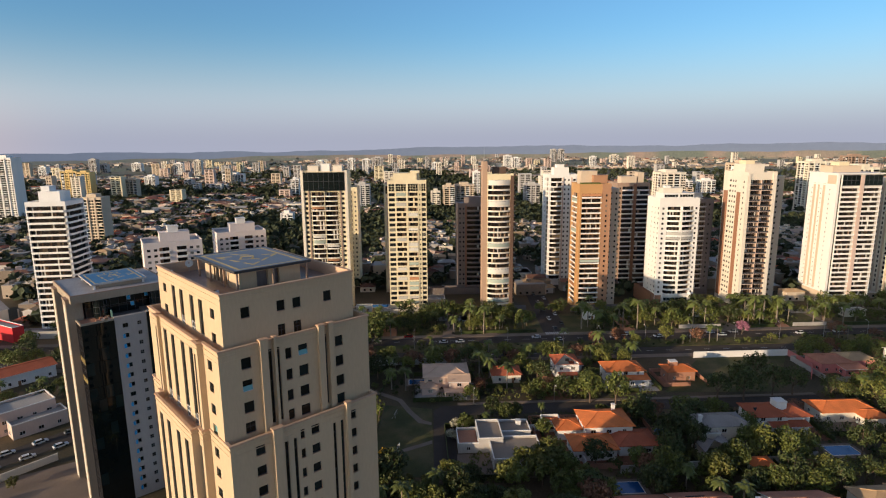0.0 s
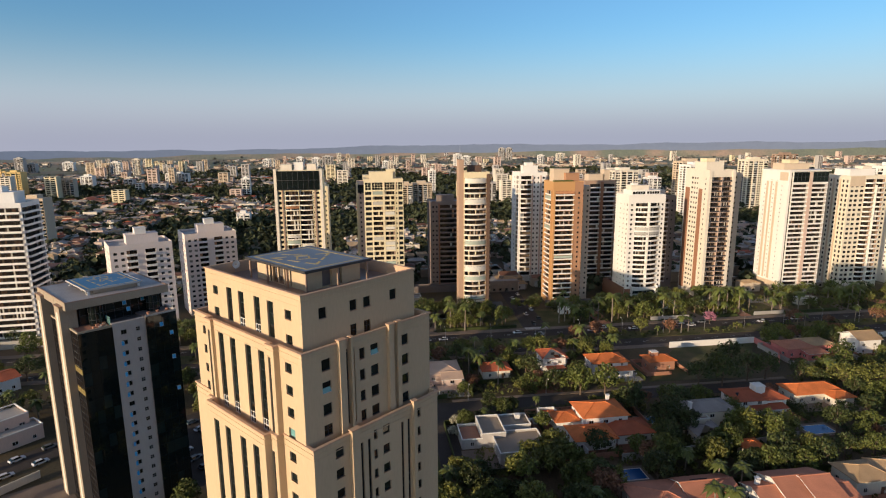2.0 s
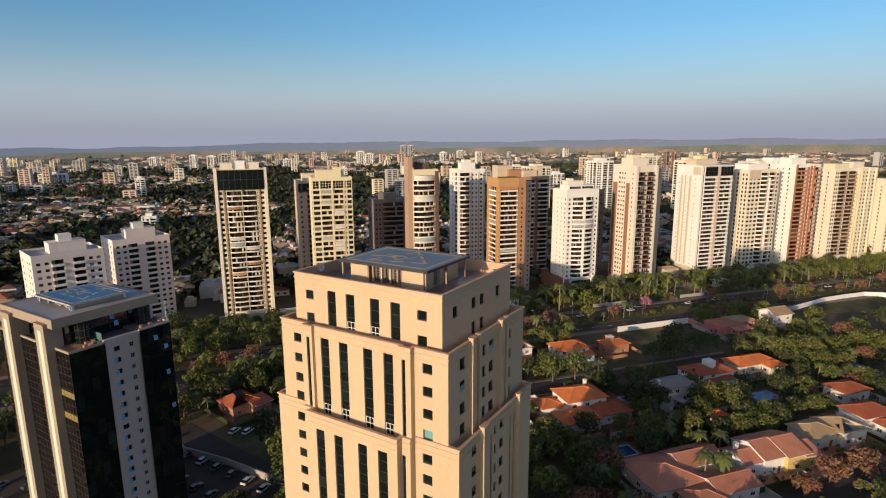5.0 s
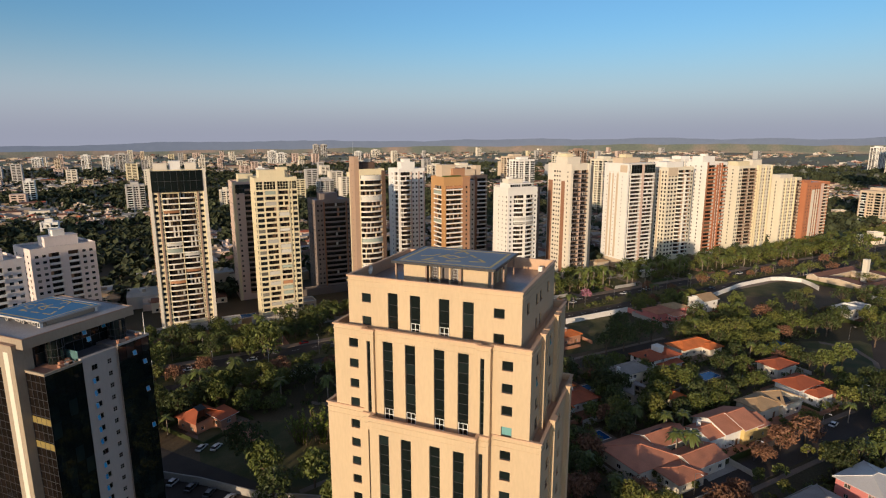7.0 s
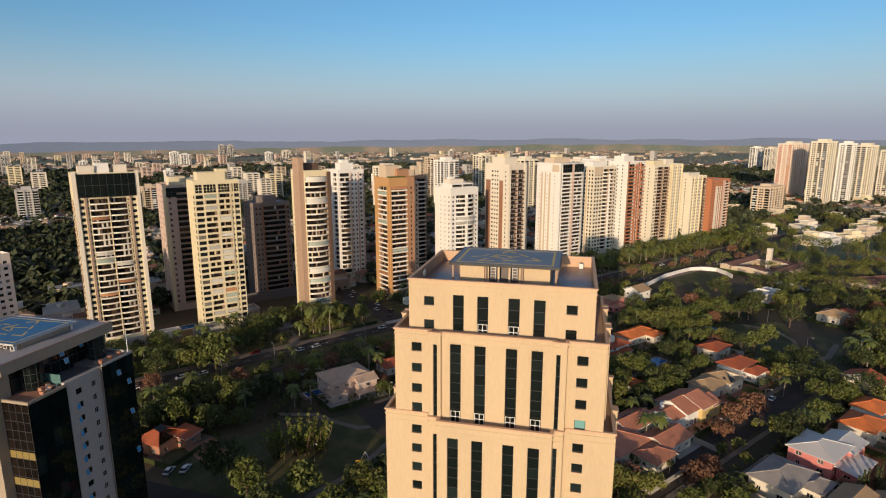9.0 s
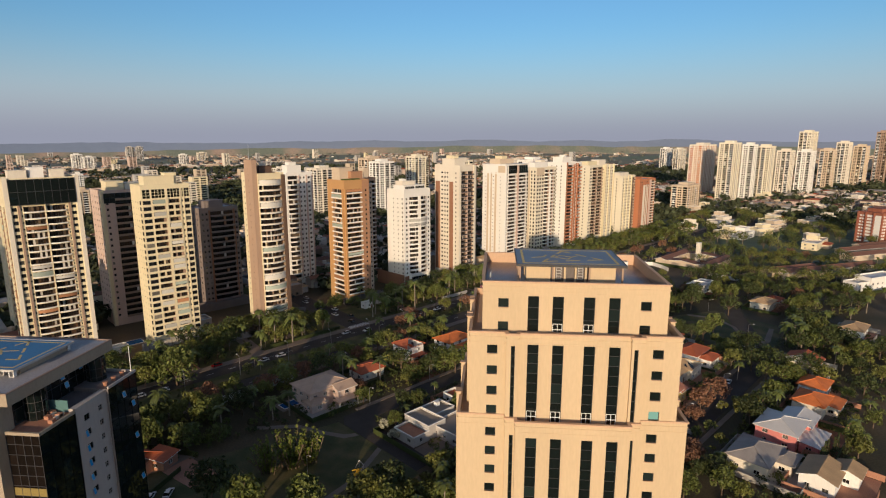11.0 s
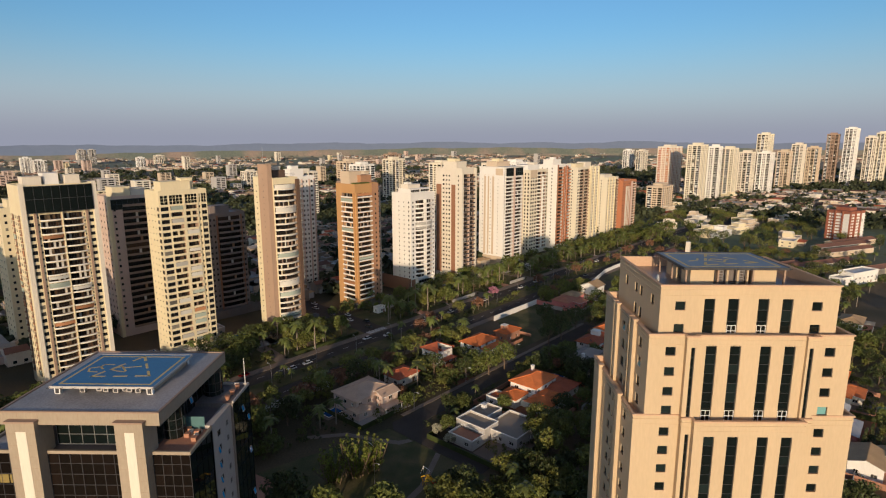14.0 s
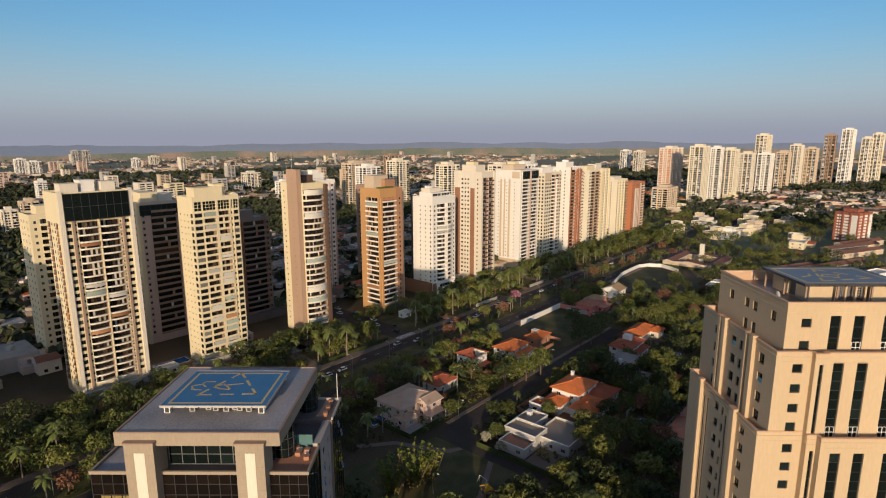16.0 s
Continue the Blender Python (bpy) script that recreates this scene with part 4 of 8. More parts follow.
# ---- the dark glass office building ----
def curtain(root, o, xd, w, z0, z1, px, pz, glass, mull, some=None):
    """A curtain wall: each pane a part, between joined mullions."""
    nx, nz = max(1, round(w / px)), max(1, round((z1 - z0) / pz))
    bars = Geo()
    lattice(bars, w, z1 - z0, nx, nz, 0.08, M[mull], None, -0.07, 0.02)
    cw = part("curtain_wall", bars, root, face_pose(o, xd, 0, z0))
    key = ("cpane", round(w / nx, 2), round((z1 - z0) / nz, 2), glass)
    if key not in MESHES:
        MESHES[key] = Geo().box(0, 0, 0, w / nx - 0.01, 0.03, (z1 - z0) / nz - 0.01, M[glass]).mesh("pane")
    for i in range(nx):
        for k in range(nz):
            a = random.uniform(-0.25, 0.25)
            part("pane", MESHES[key], cw, pose(w * i / nx, 0, (z1 - z0) * k / nz, 0.0, 0, a))
    return cw


def glass_office():
    root = thing("glass_office", "dark bronze glass office building with pale concrete piers and roof slab", "building", pose(0, 0, 0))
    FX, FY = 24.6, 159.5   # planes of the sunny and the shaded glass
    core = Geo()
    core.box(FX + 0.05, FY + 0.05, 0, 47.0, 191.4, 50.8, M["dark_wall"])
    core.box(27.0, 165.6, 50.8, 46.4, 185.2, 56.0, M["dark_wall"])
    part("core", core, root)
    slab = Geo().box(23.6, 163.0, 55.9, 47.3, 186.7, 57.75, M["pier_stone"])
    slab.box(24.0, 163.4, 57.75, 46.9, 186.3, 57.85, M["roof_membrane"])
    for k in range(1, 8):   # joints of the cladding
        y = 163.0 + 23.7 * k / 8
        slab.box(23.585, y - 0.02, 55.9, 23.6, y + 0.02, 57.7, M["taupe"])
    part("roof_slab", slab, root, label="wide pale concrete roof slab")
    kerb = Geo()
    for a in ((23.6, 163.0, 47.3, 163.35), (23.6, 186.35, 47.3, 186.7), (23.6, 163.35, 23.95, 186.35), (46.95, 163.35, 47.3, 186.35)):
        kerb.box(a[0], a[1], 57.751, a[2], a[3], 57.98, M["taupe"])
    part("roof_kerb", kerb, root)
    # tall piers on the sunny face, each with a paler inset face
    for y0, y1 in ((180.8, 185.0), (165.1, 169.2)):
        body = Geo().box(22.8, y0, 0, 26.4, y1, 56.55, M["pier_stone"]).box(22.75, y0 + 1.3, 0, 22.8, y1 - 1.4, 55.2, M["pale"])
        for k in range(30):
            body.box(22.785, y0 + 0.02, 1.8 + k * 1.83, 22.8, y0 + 1.28, 1.83 + k * 1.83, M["taupe"])
            body.box(22.785, y1 - 1.38, 1.8 + k * 1.83, 22.8, y1 - 0.02, 1.83 + k * 1.83, M["taupe"])
        pier = part("pier", body, root, label="pale concrete pier with a white inset")
        part("cap", Geo().box(22.65, y0 - 0.12, 56.55, 26.5, y1 + 0.12, 56.8, M["taupe"]), pier)
    # sunny curtain walls
    curtain(root, (FX, 180.8), (0, -1), 11.6, 0, 51.0, 1.6, 1.75, "glass_bronze", "dark_metal")
    curtain(root, (FX, 165.1), (0, -1), 165.1 - FY, 0.0, 51.0, 1.55, 1.75, "glass_bronze", "dark_metal")
    curtain(root, (FX, 191.4), (0, -1), 6.4, 0.0, 51.0, 1.55, 1.75, "glass_bronze", "dark_metal")
    curtain(root, (26.95, 180.8), (0, -1), 11.6, 51.0, 55.9, 1.9, 1.63, "glass_dark", "metal")
    curtain(root, (26.95, 165.55), (1, 0), 19.4, 51.0, 55.9, 1.9, 2.45, "glass_dark", "dark_metal")
    # these blind parts are panes coloured gold for lit offices behind the glass
    lit = Geo().box(0, 0, 0, 1.4, 0.02, 1.4, M["lit_gold"]).mesh("lit_pane")
    for k in range(4):
        part("blind", lit, root, face_pose((FX, 190.2), (0, -1), 1.6 * k, 45.9, -0.04), "window pane coloured gold as if lit")
        for z in (40.4, 35.2):
            part("blind", lit, root, face_pose((FX, 165.0), (0, -1), 1.36 * k, z, -0.04), "window pane coloured gold as if lit")
    # terrace edges
    rim = Geo()
    for a in ((FX - 0.15, FY - 0.15, 31.9, FY + 0.2), (FX - 0.15, FY + 0.2, FX + 0.2, 165.1), (FX - 0.15, 169.2, FX + 0.2, 180.8), (FX - 0.15, 185.0, FX + 0.2, 191.55), (FX + 0.2, 191.2, 47.0, 191.55)):
        rim.box(a[0], a[1], 50.8, a[2], a[3], 51.3, M["pier_stone"])
    part("terrace_rim", rim, root)
    part("terrace_deck", Geo().box(FX + 0.2, FY + 0.2, 50.8, 31.9, 165.5, 50.9, M["terracotta"]), root, label="terracotta terrace paving")
    part("terrace_deck", Geo().box(FX + 0.2, 185.3, 50.8, 47.0, 191.2, 50.9, M["roof_membrane"]), root, label="grey terrace deck")
    for x, y in ((30.5, 161.0), (31.2, 162.8), (28.5, 160.6), (29.6, 162.2)):
        part("planter", Geo().box(x - 0.4, y - 0.4, 50.9, x + 0.4, y + 0.4, 51.5, M["terracotta"]), root)
    for k in range(3):
        part("bench", Geo().box(29.4 + 0.1 * k, 160.6 + 1.3 * k, 50.9, 31.2, 161.1 + 1.3 * k, 51.35, M["pale"]), root)
    # rounded glass stairs
    for cx, cy, zb in ((30.2, 164.4, 50.9), (43.5, 163.9, 51.6)):
        part("glass_stair", Geo().tube(cx, cy, zb, 55.8, 1.6, 1.6, M["glass_dark"], 20), root, label="round glass stair under the slab")
        st = Geo()
        for i in range(10):
            a = 2 * math.pi * i / 10
            st.box(cx + 1.62 * math.cos(a) - 0.04, cy + 1.62 * math.sin(a) - 0.04, zb, cx + 1.62 * math.cos(a) + 0.04, cy + 1.62 * math.sin(a) + 0.04, 55.85, M["dark_metal"])
        for z in (52.4, 54.0):
            for i in range(20):
                a, b = 2 * math.pi * i / 20, 2 * math.pi * (i + 1) / 20
                st.beam((cx + 1.63 * math.cos(a), cy + 1.63 * math.sin(a), z), (cx + 1.63 * math.cos(b), cy + 1.63 * math.sin(b), z), 0.04, M["dark_metal"])
        part("stair_frame", st, root)
    # shaded side: dark glass, a white stair strip with two columns of windows, dark glass again
    curtain(root, (FX, FY), (1, 0), 31.95 - FX, 0.0, 51.0, 1.85, 3.3, "glass_dark", "glass_dark")
    curtain(root, (39.45, 158.85), (1, 0), 7.6, 0, 51.6, 1.9, 3.3, "glass_dark", "glass_dark")
    part("glass_wing", Geo().box(39.46, 158.9, 0, 47.05, 165.5, 51.6, M["dark_wall"]), root)
    part("wing_rim", Geo().box(39.45, 158.75, 51.6, 47.15, 159.05, 52.05, M["strip_white"]).box(46.85, 159.05, 51.6, 47.15, 165.5, 52.05, M["strip_white"]), root)
    g = Geo()
    rows = [49.5 - 2.72 * i for i in range(18)]
    holes = []
    for z in rows:
        holes += [(1.75, z - 1.15, 3.05, z), (5.25, z - 1.05, 6.2, z)]
    o = (31.95, FY - 0.18)
    facade(g, o, (1, 0), 7.5, 0, 51.5, holes, 0.3, M["strip_white"])
    g.box(31.95, FY + 0.2, 50.0, 39.45, FY + 1.0, 51.5, M["strip_white"])
    g.face([(31.95, FY - 0.18, 51.5), (39.45, FY - 0.18, 51.5), (39.45, FY + 0.2, 51.5), (31.95, FY + 0.2, 51.5)], M["strip_white"])
    part("stair_strip", g, root, label="white stair strip with two columns of small windows")
    for i, z in enumerate(rows):
        part("window", window_mesh(1.3, 1.15, 2, 1, "dark_metal", "glass_dark"), root, face_pose(o, (1, 0), 1.75, z - 1.15, 0.15))
        part("window", window_mesh(0.95, 1.05, 2, 2, "strip_grey", "glass_dark"), root, face_pose(o, (1, 0), 5.25, z - 1.05, 0.15))
        if i not in (0, 7):
            part("open_sash", window_mesh(0.72, 1.2, 1, 1, "metal", "glass_blue"), root, face_pose(o, (1, 0), 1.5, z - 1.25, -0.28) @ pose(0, 0, 0, -14), "blue reflecting sash tilted open")
    for x, z in ((42.6, 48.4), (44.9, 45.6), (44.9, 39.0), (45.4, 30.0), (36.6, 54.2), (41.0, 54.4), (37.4, 52.4)):
        y = 158.7 if z < 51 else 165.4
        part("open_sash", window_mesh(0.95, 1.1, 1, 1, "metal", "glass_blue"), root, face_pose((x, y), (1, 0), 0, z, -0.25) @ pose(0, 0, 0, -14), "blue reflecting sash tilted open")
    part("terrace_screen", Geo().box(31.95, FY + 1.0, 50.9, 32.05, 165.5, 53.0, M["glass_teal"]), root, label="teal glass terrace screen")
    for x in (40.8, 43.0, 45.4):
        part("terrace_pot", Geo().tube(x, 160.3, 51.6, 52.4, 0.3, 0.45, M["terracotta"], 10), root)
    part("mast", Geo().tube(46.6, 159.3, 52.0, 57.0, 0.08, 0.05, M["white_paint"], 6), root)
    return root


glass_office()
PX0, PY0, PX1, PY1, PZ = 29.3, 166.7, 42.3, 182.7, 59.25
posts = [Geo().box(x - 0.28, y - 0.45, 57.8, x + 0.28, y + 0.45, PZ - 0.3, M["white_paint"]).box(x - 0.3, y - 0.3, 57.95, x - 0.28, y + 0.3, PZ - 0.45, M["dark_metal"]) for x, y in ((29.9, 181.9), (29.9, 167.5), (41.6, 181.9), (41.6, 167.5))]
posts += [Geo().box(33, 169.5, 57.8, 41.5, 180, PZ - 0.3, M["pier_stone"]).box(31.0, 167.2, 57.9, 41.2, 167.5, PZ - 0.35, M["pier_stone"])]
helipad("blue roof helipad with yellow markings on white posts", PX0, PY0, PX1, PY1, PZ, "pad_blue", posts, [(41.5, 174.6), (33.4, 169.5), (33.0, 178.6)],
        [(35.9, 177.2, 35.3, 175.9), (35.3, 175.9, 34.9, 174.4), (35.9, 177.2, 37.1, 176.0), (37.1, 176.0, 35.3, 174.4), (36.6, 175.5, 37.2, 172.9)],
        [(36.3, 180.9, 35.0, 180.4), (35.0, 180.4, 34.8, 178.9), (36.3, 180.9, 36.9, 179.5), (36.9, 179.5, 36.0, 178.6), (36.9, 179.5, 37.9, 179.4), (37.9, 179.4, 37.9, 177.8)])
for i, y in enumerate((166.9, 168.4, 169.2, 170.4, 172.1, 173.3, 175.6)):
    r = thing("air_unit", "white air-conditioning unit under the blue helipad", "air conditioner", pose(30.2 + (i % 3) * 0.25, y + 2.6, 57.86), "roof air units")
    part("case", Geo().box(-0.25, -0.42, 0.1, 0.25, 0.42, 0.85 + 0.25 * (i % 2), M["grey_wall"]), r)
    part("fan_grille", Geo().box(-0.28, -0.26, 0.22, -0.25, 0.26, 0.74, M["dark_metal"]), r)
    part("foot", Geo().box(-0.22, -0.36, 0, 0.22, 0.36, 0.1, M["dark_metal"]), r)


# ---- the row of apartment towers along the avenue ----
def wing(root, x0, y0, x1, y1, h, m, cols=(), floors=20, side="front"):
    """A lower or rear body of a tower, with columns of windows on its front and sides."""
    g = Geo()
    fh = (h - 5) / floors
    made = []
    for o, xd, w in (((x0, y0), (1, 0), x1 - x0), ((x0, y1), (0, -1), y1 - y0), ((x1, y0), (0, 1), y1 - y0), ((x1, y1), (-1, 0), x1 - x0)):
        holes = []
        if xd != (-1, 0):
            for c in cols:
                if c + 0.9 < w:
                    for k in range(floors):
                        z = 4 + k * fh + 0.9
                        holes.append((c, z, c + 0.9, z + 1.1))
                        made.append((o, xd, c, z))
        facade(g, o, xd, w, 0, h, holes, 0.18, M[m])
    g.face([(x0, y0, h), (x1, y0, h), (x1, y1, h), (x0, y1, h)], M["roof_membrane"])
    b = part("rear_body", g, root)
    w = Geo()
    for o, xd, c, z in made:
        m = face_pose(o, xd, c, z, 0.1)
        w.face([m @ Vector(p) for p in ((0, 0, 0), (0.9, 0, 0), (0.9, 0, 1.1), (0, 0, 1.1))], M["glass_dark"])
    tagged(part("window_grid", w, root), kind="stuff")
    return b


def crown_glass(root, x0, x1, y, z0, z1, glass="glass_dark", bow=0.8):
    """A glazed attic, slightly bowed."""
    g = Geo()
    n = 8
    pts = [(x0 + (x1 - x0) * i / n, y - bow * (1 - (2 * i / n - 1) ** 2)) for i in range(n + 1)]
    g.prism(pts + [(x1, 0.05), (x0, 0.05)], z0, z1, M[glass])
    for i in range(n + 1):
        a, b = pts[i]
        g.box(a - 0.06, b - 0.05, z0, a + 0.06, b + 0.05, z1, M["dark_metal"])
    for z in (z0, (z0 + z1) / 2, z1 - 0.2):
        for i in range(n):
            g.beam((*pts[i], z + 0.1), (*pts[i + 1], z + 0.1), 0.07, M["dark_metal"])
    part("glazed_attic", g, root, label="dark glazed attic storeys")


def podium(root, x0, y0, x1, y1, h, m):
    g = Geo().box(x0, y0, 0, x1, y1, h, M[m])
    for a in ((x0, y0, x1, y0 + 0.25), (x0, y1 - 0.25, x1, y1), (x0, y0 + 0.25, x0 + 0.25, y1 - 0.25), (x1 - 0.25, y0 + 0.25, x1, y1 - 0.25)):
        g.box(a[0], a[1], h, a[2], a[3], h + 0.9, M[m])
    part("podium", g, root)


W1 = lambda x, a=0.9, b=2.1, w=1.0: ("w", x, x + w, a, b)

# bowed tower with dark glazed attic
t = tower("apartment_tower", "tall cream tower with bowed balconies, brown strips and dark glazed attic", 153, 280.5, 25.5, 16, 80, 24, "cream",
          front=[("w", 1.9, 3.5, 0.7, 2.2), ("w", 4.8, 5.3, 1.0, 1.8), ("b", 5.6, 12.6, 0.7, 0.7, 0.42, "white", 1.3), ("b", 12.9, 19.9, 0.7, 0.7, 0.42, "white", 1.3), ("w", 20.2, 20.7, 1.0, 1.8), ("w", 22.0, 23.6, 0.7, 2.0)], solid=0.05, blinds=(0.16, "blind", "blind", "blind_clay", "blind_clay", "blind_green"),
          left=[("b", 1.5, 4.5, 0.3, 0, 0.5, "brown_wall", 0.5), W1(6), W1(9), ("b", 11, 13.5, 0.3, 0, 0.5, "brown_wall", 0.5)], right=[W1(2), W1(6), W1(10)], z0=5, top=11,
          blocks=((3, 6, 9, 12, 2.6, "pale"), (10, 7, 15, 13, 3.6, "white"), (17, 6, 22, 12, 2.8, "pale")),
          strips=[("front", 0, 1.5, "pale", 0.7, 0, 80.6), ("front", 24.0, 25.5, "pale", 0.7, 0, 80.6), ("front", 3.75, 4.55, "taupe", 0.5, 3, 70), ("front", 12.6, 12.9, "cream", 1.1, 3, 69.4), ("front", 20.95, 21.75, "taupe", 0.5, 3, 70)])
crown_glass(t, 1.6, 23.9, -0.9, 69.5, 79.6)
podium(t, -3, -4, 29, 0, 2.4, "concrete")

# yellow-cream tower
t = tower("apartment_tower", "pale yellow tower with two columns of balconies and blinds", 186.7, 246.7, 21.2, 14, 75, 23, "cream",
          front=[("w", 0.6, 3.9, 0.6, 2.3), ("b", 4.7, 10.0, 0.5, 0, 0.75, "cream", 1.2), ("b", 11.2, 16.4, 0.5, 0, 0.75, "cream", 1.2), ("w", 17.2, 17.8, 0.9, 1.9), ("w", 18.6, 20.8, 0.6, 2.3)], solid=0.1, blinds=(0.42, "blind", "blind", "blind_green", "blind_clay"),
          left=[W1(2, 1.1, 1.8, 0.6), W1(5.5, 1.1, 1.8, 0.6), W1(8.5, 1.1, 1.8, 0.6), ("w", 11.4, 13.5, 0.6, 2.3)], right=[W1(2), W1(6), W1(10)], z0=4.5, top=6.5,
          blocks=((3, 4, 16, 11, 3.4, "cream"), (12.5, 5, 17.5, 10, 4.6, "cream")), strips=[("front", 10.1, 11.1, "cream", 0.45, 3, 73), ("front", 16.5, 16.9, "cream", 0.3, 3, 73), ("front", 18.0, 18.4, "cream", 0.3, 3, 73)])
for x, n in ((0.5, 2), (4.3, 4), (11.0, 4), (17.4, 3)):
    part("attic_window", window_mesh((3.3, 5.9, 5.7, 3.4)[(0.5, 4.3, 11.0, 17.4).index(x)], 4.2, n, 3, "cream", "glass_dark", 0.14), t, pose(x, -0.07, 68.9))
podium(t, -6, -3, 27, 0, 2.2, "concrete")

t = tower("apartment_tower", "grey-brown shaded tower with long balconies", 246, 253, 22, 18, 57.5, 17, "umber",
          front=[W1(1.2), W1(3.4), ("b", 6, 19.0, 1.2, 0.4, 0.9, "umber", 0.8), W1(20.3)], left=[W1(3), W1(8), W1(14)], blocks=((5, 6, 16, 13, 3, "umber"),), strips=[("front", 5.0, 5.8, "brown_wall", 0.5, 3, 56), ("front", 19.1, 19.9, "brown_wall", 0.5, 3, 56)], joined=True)
podium(t, -22, -6, 26, 0, 3.4, "dark_wall")

# round-balcony tower with a blade wall
t = tower("apartment_tower", "cream tower with round white balconies and a tall pinkish blade wall", 227.6, 210.3, 14.3, 18.5, 78, 24, "cream",
          front=[("b", 0.3, 12.5, 0.5, 2.0, 0.65, "pale", 1.3, "white")], solid=0.12, blinds=(0.24, "blind", "blind_green", "blind", "blind"), left=[W1(2.2, 1, 1.8, 0.7), W1(5.4, 1, 1.8, 0.7), W1(7.6, 1, 1.8, 0.7)], right=[("b", 1, 7, 1.0, 0.8, 1.0, "dark_brown", 0.8)], z0=5, top=3,
          blocks=((4, 6, 11, 13, 3.2, "dark_brown"), (6, 7, 9, 10, 5.0, "pale")), strips=[("front", 12.6, 14.3, "dark_brown", 1.6, 0, 77)])
part("blade_wall", Geo().box(-2.6, 0.8, 0, -0.05, 9.2, 84.7, M["blade"]), t, label="windowless pinkish-brown blade wall")
for k in range(25):
    part("slit_window", window_mesh(0.45, 0.6, 1), t, face_pose((-2.6, 9.2), (0, -1), 4.0, 8 + k * 3.0, -0.02))
part("roof_mast", Geo().tube(-1.3, 6, 84.6, 93, 0.12, 0.05, M["metal"], 6), t, label="slim steel mast")
for h in (1.0, 1.8):
    part("roof_rail", Geo().box(1.0, 0.6, 78 + h, 13.4, 0.68, 78.08 + h, M["dark_metal"]), t)
podium(t, -8, -3, 22, 0, 2.6, "dark_wall")

t = tower("apartment_tower", "white tower with stacked balconies and dark railings", 301.2, 223.7, 19.1, 18.5, 74, 22, "white",
          front=[("b", 1.2, 8.4, 1.2, 0.5, 0.7, "white", 1.3), W1(9.8, 0.8, 2.1, 1.0), W1(12.4, 0.8, 2.1, 1.0), W1(15.8, 0.8, 2.1, 1.5)], left=[("b", 11, 16, 1.0, 0.2, 0.8, "white", 0.8), W1(6)], blocks=((4, 5, 14, 12, 4, "white"), (6, 6, 11, 11, 6, "white")),
          strips=[("front", 8.6, 9.3, "pinkish", 0.6, 3, 72), ("front", 14.2, 15.2, "pinkish", 0.3, 3, 72), ("front", 18.2, 19.1, "pinkish", 0.3, 3, 72)], joined=True)

t = tower("apartment_tower", "ochre tower with white balcony bands wrapping its corner", 265.5, 176.6, 17.6, 16.7, 72, 22, "ochre",
          front=[("b", 1.2, 12.2, 0.9, 0, 0.75, "white", 1.35)], left=[("b", 5.2, 15.5, 0.9, 0, 0.75, "white", 1.35)], solid=0.02, blinds=(0.12, "blind_green", "blind_clay"), right=[W1(3), W1(8), W1(12)], z0=4.5, top=5,
          blocks=((9, 5, 17, 16.2, 4.2, "clay"), (3, 8, 12, 16, 6.5, "beige")), strips=[("front", 12.6, 17.6, "clay", 0.3, 3, 71.8), ("front", 0, 1.1, "ochre", 0.95, 0, 67), ("left", 15.6, 16.7, "ochre", 0.95, 0, 67)])
for k in range(22):
    part("corner_window", window_mesh(0.9, 1.2, 1), t, pose(14.6, -0.42, 5.4 + k * 2.84))
wing(t, 17.6, 5, 24, 22, 69, "beige", (1.5, 4.5, 7.5), 21)
podium(t, -3, -3, 25, 0, 2.4, "dark_wall")
part("roof_planting", Geo().box(1, 1, 71.2, 12, 4, 72.6, M["leaf"]), t)

t = tower("apartment_tower", "beige and brown tower with white balcony bands", 324, 187.6, 21, 18, 69, 21, "taupe",
          front=[W1(1.3), ("b", 3.2, 10.2, 0.9, 0, 0.8, "white", 1.3), ("b", 12.6, 20.2, 0.9, 0, 0.8, "white", 1.3)], left=[W1(3), W1(8), W1(13)], blocks=((4, 5, 14, 12, 3.5, "beige"), (15, 6, 19, 12, 6, "beige")), strips=[("front", 10.6, 12.2, "brown_wall", 0.9, 3, 68)], joined=True)

t = tower("apartment_tower", "white tower with curved balconies and a brown podium", 302, 148, 22.6, 17, 63.5, 18, "white",
          front=[("w", 1.4, 2.6, 0.9, 2.1), ("b", 4.4, 19.4, 0.4, 2.0, 0.8, "white", 1.35), ("w", 20.4, 21.4, 0.9, 2.1)], blinds=(0.08, "blind"), solid=0.03,
          left=[W1(6, 1.0, 1.8, 0.7), W1(10.5, 1.0, 1.8, 0.7), W1(14.6)], right=[W1(3), W1(8), W1(13)], z0=8, top=4.5,
          blocks=((3, 3, 20.5, 14, 2.2, "white"), (4, 6, 15, 13, 4.8, "pale"), (6, 8, 9, 12, 6.0, "white")), strips=[("front", 11.7, 12.1, "white", 2.5, 8, 59), ("front", 0, 3.6, "brown_wall", 0.12, 0, 7.6), ("front", 20.0, 22.6, "brown_wall", 0.12, 0, 7.6), ("front", 3.6, 4.2, "white", 2.3, 0, 9.4), ("front", 19.5, 20.1, "white", 2.3, 0, 9.4)])
for x in (3.4, 12.2):
    part("penthouse_window", window_mesh(7.9, 1.7, 5, 1, "white_paint", "glass_dark", 0.12), t, pose(x, 2.93, 63.6))
for k in range(2):
    part("porch_window", window_mesh(14.8, 2.0, 6, 1, "white_paint", "glass_dark", 0.14), t, pose(4.4, -0.1, 1.0 + 3.2 * k))
part("porch_beam", Geo().box(3.6, -2.3, 7.6, 20.1, -0.02, 8.2, M["white"]), t)
podium(t, -2, 0.5, 0, 26, 7.4, "brown_wall")
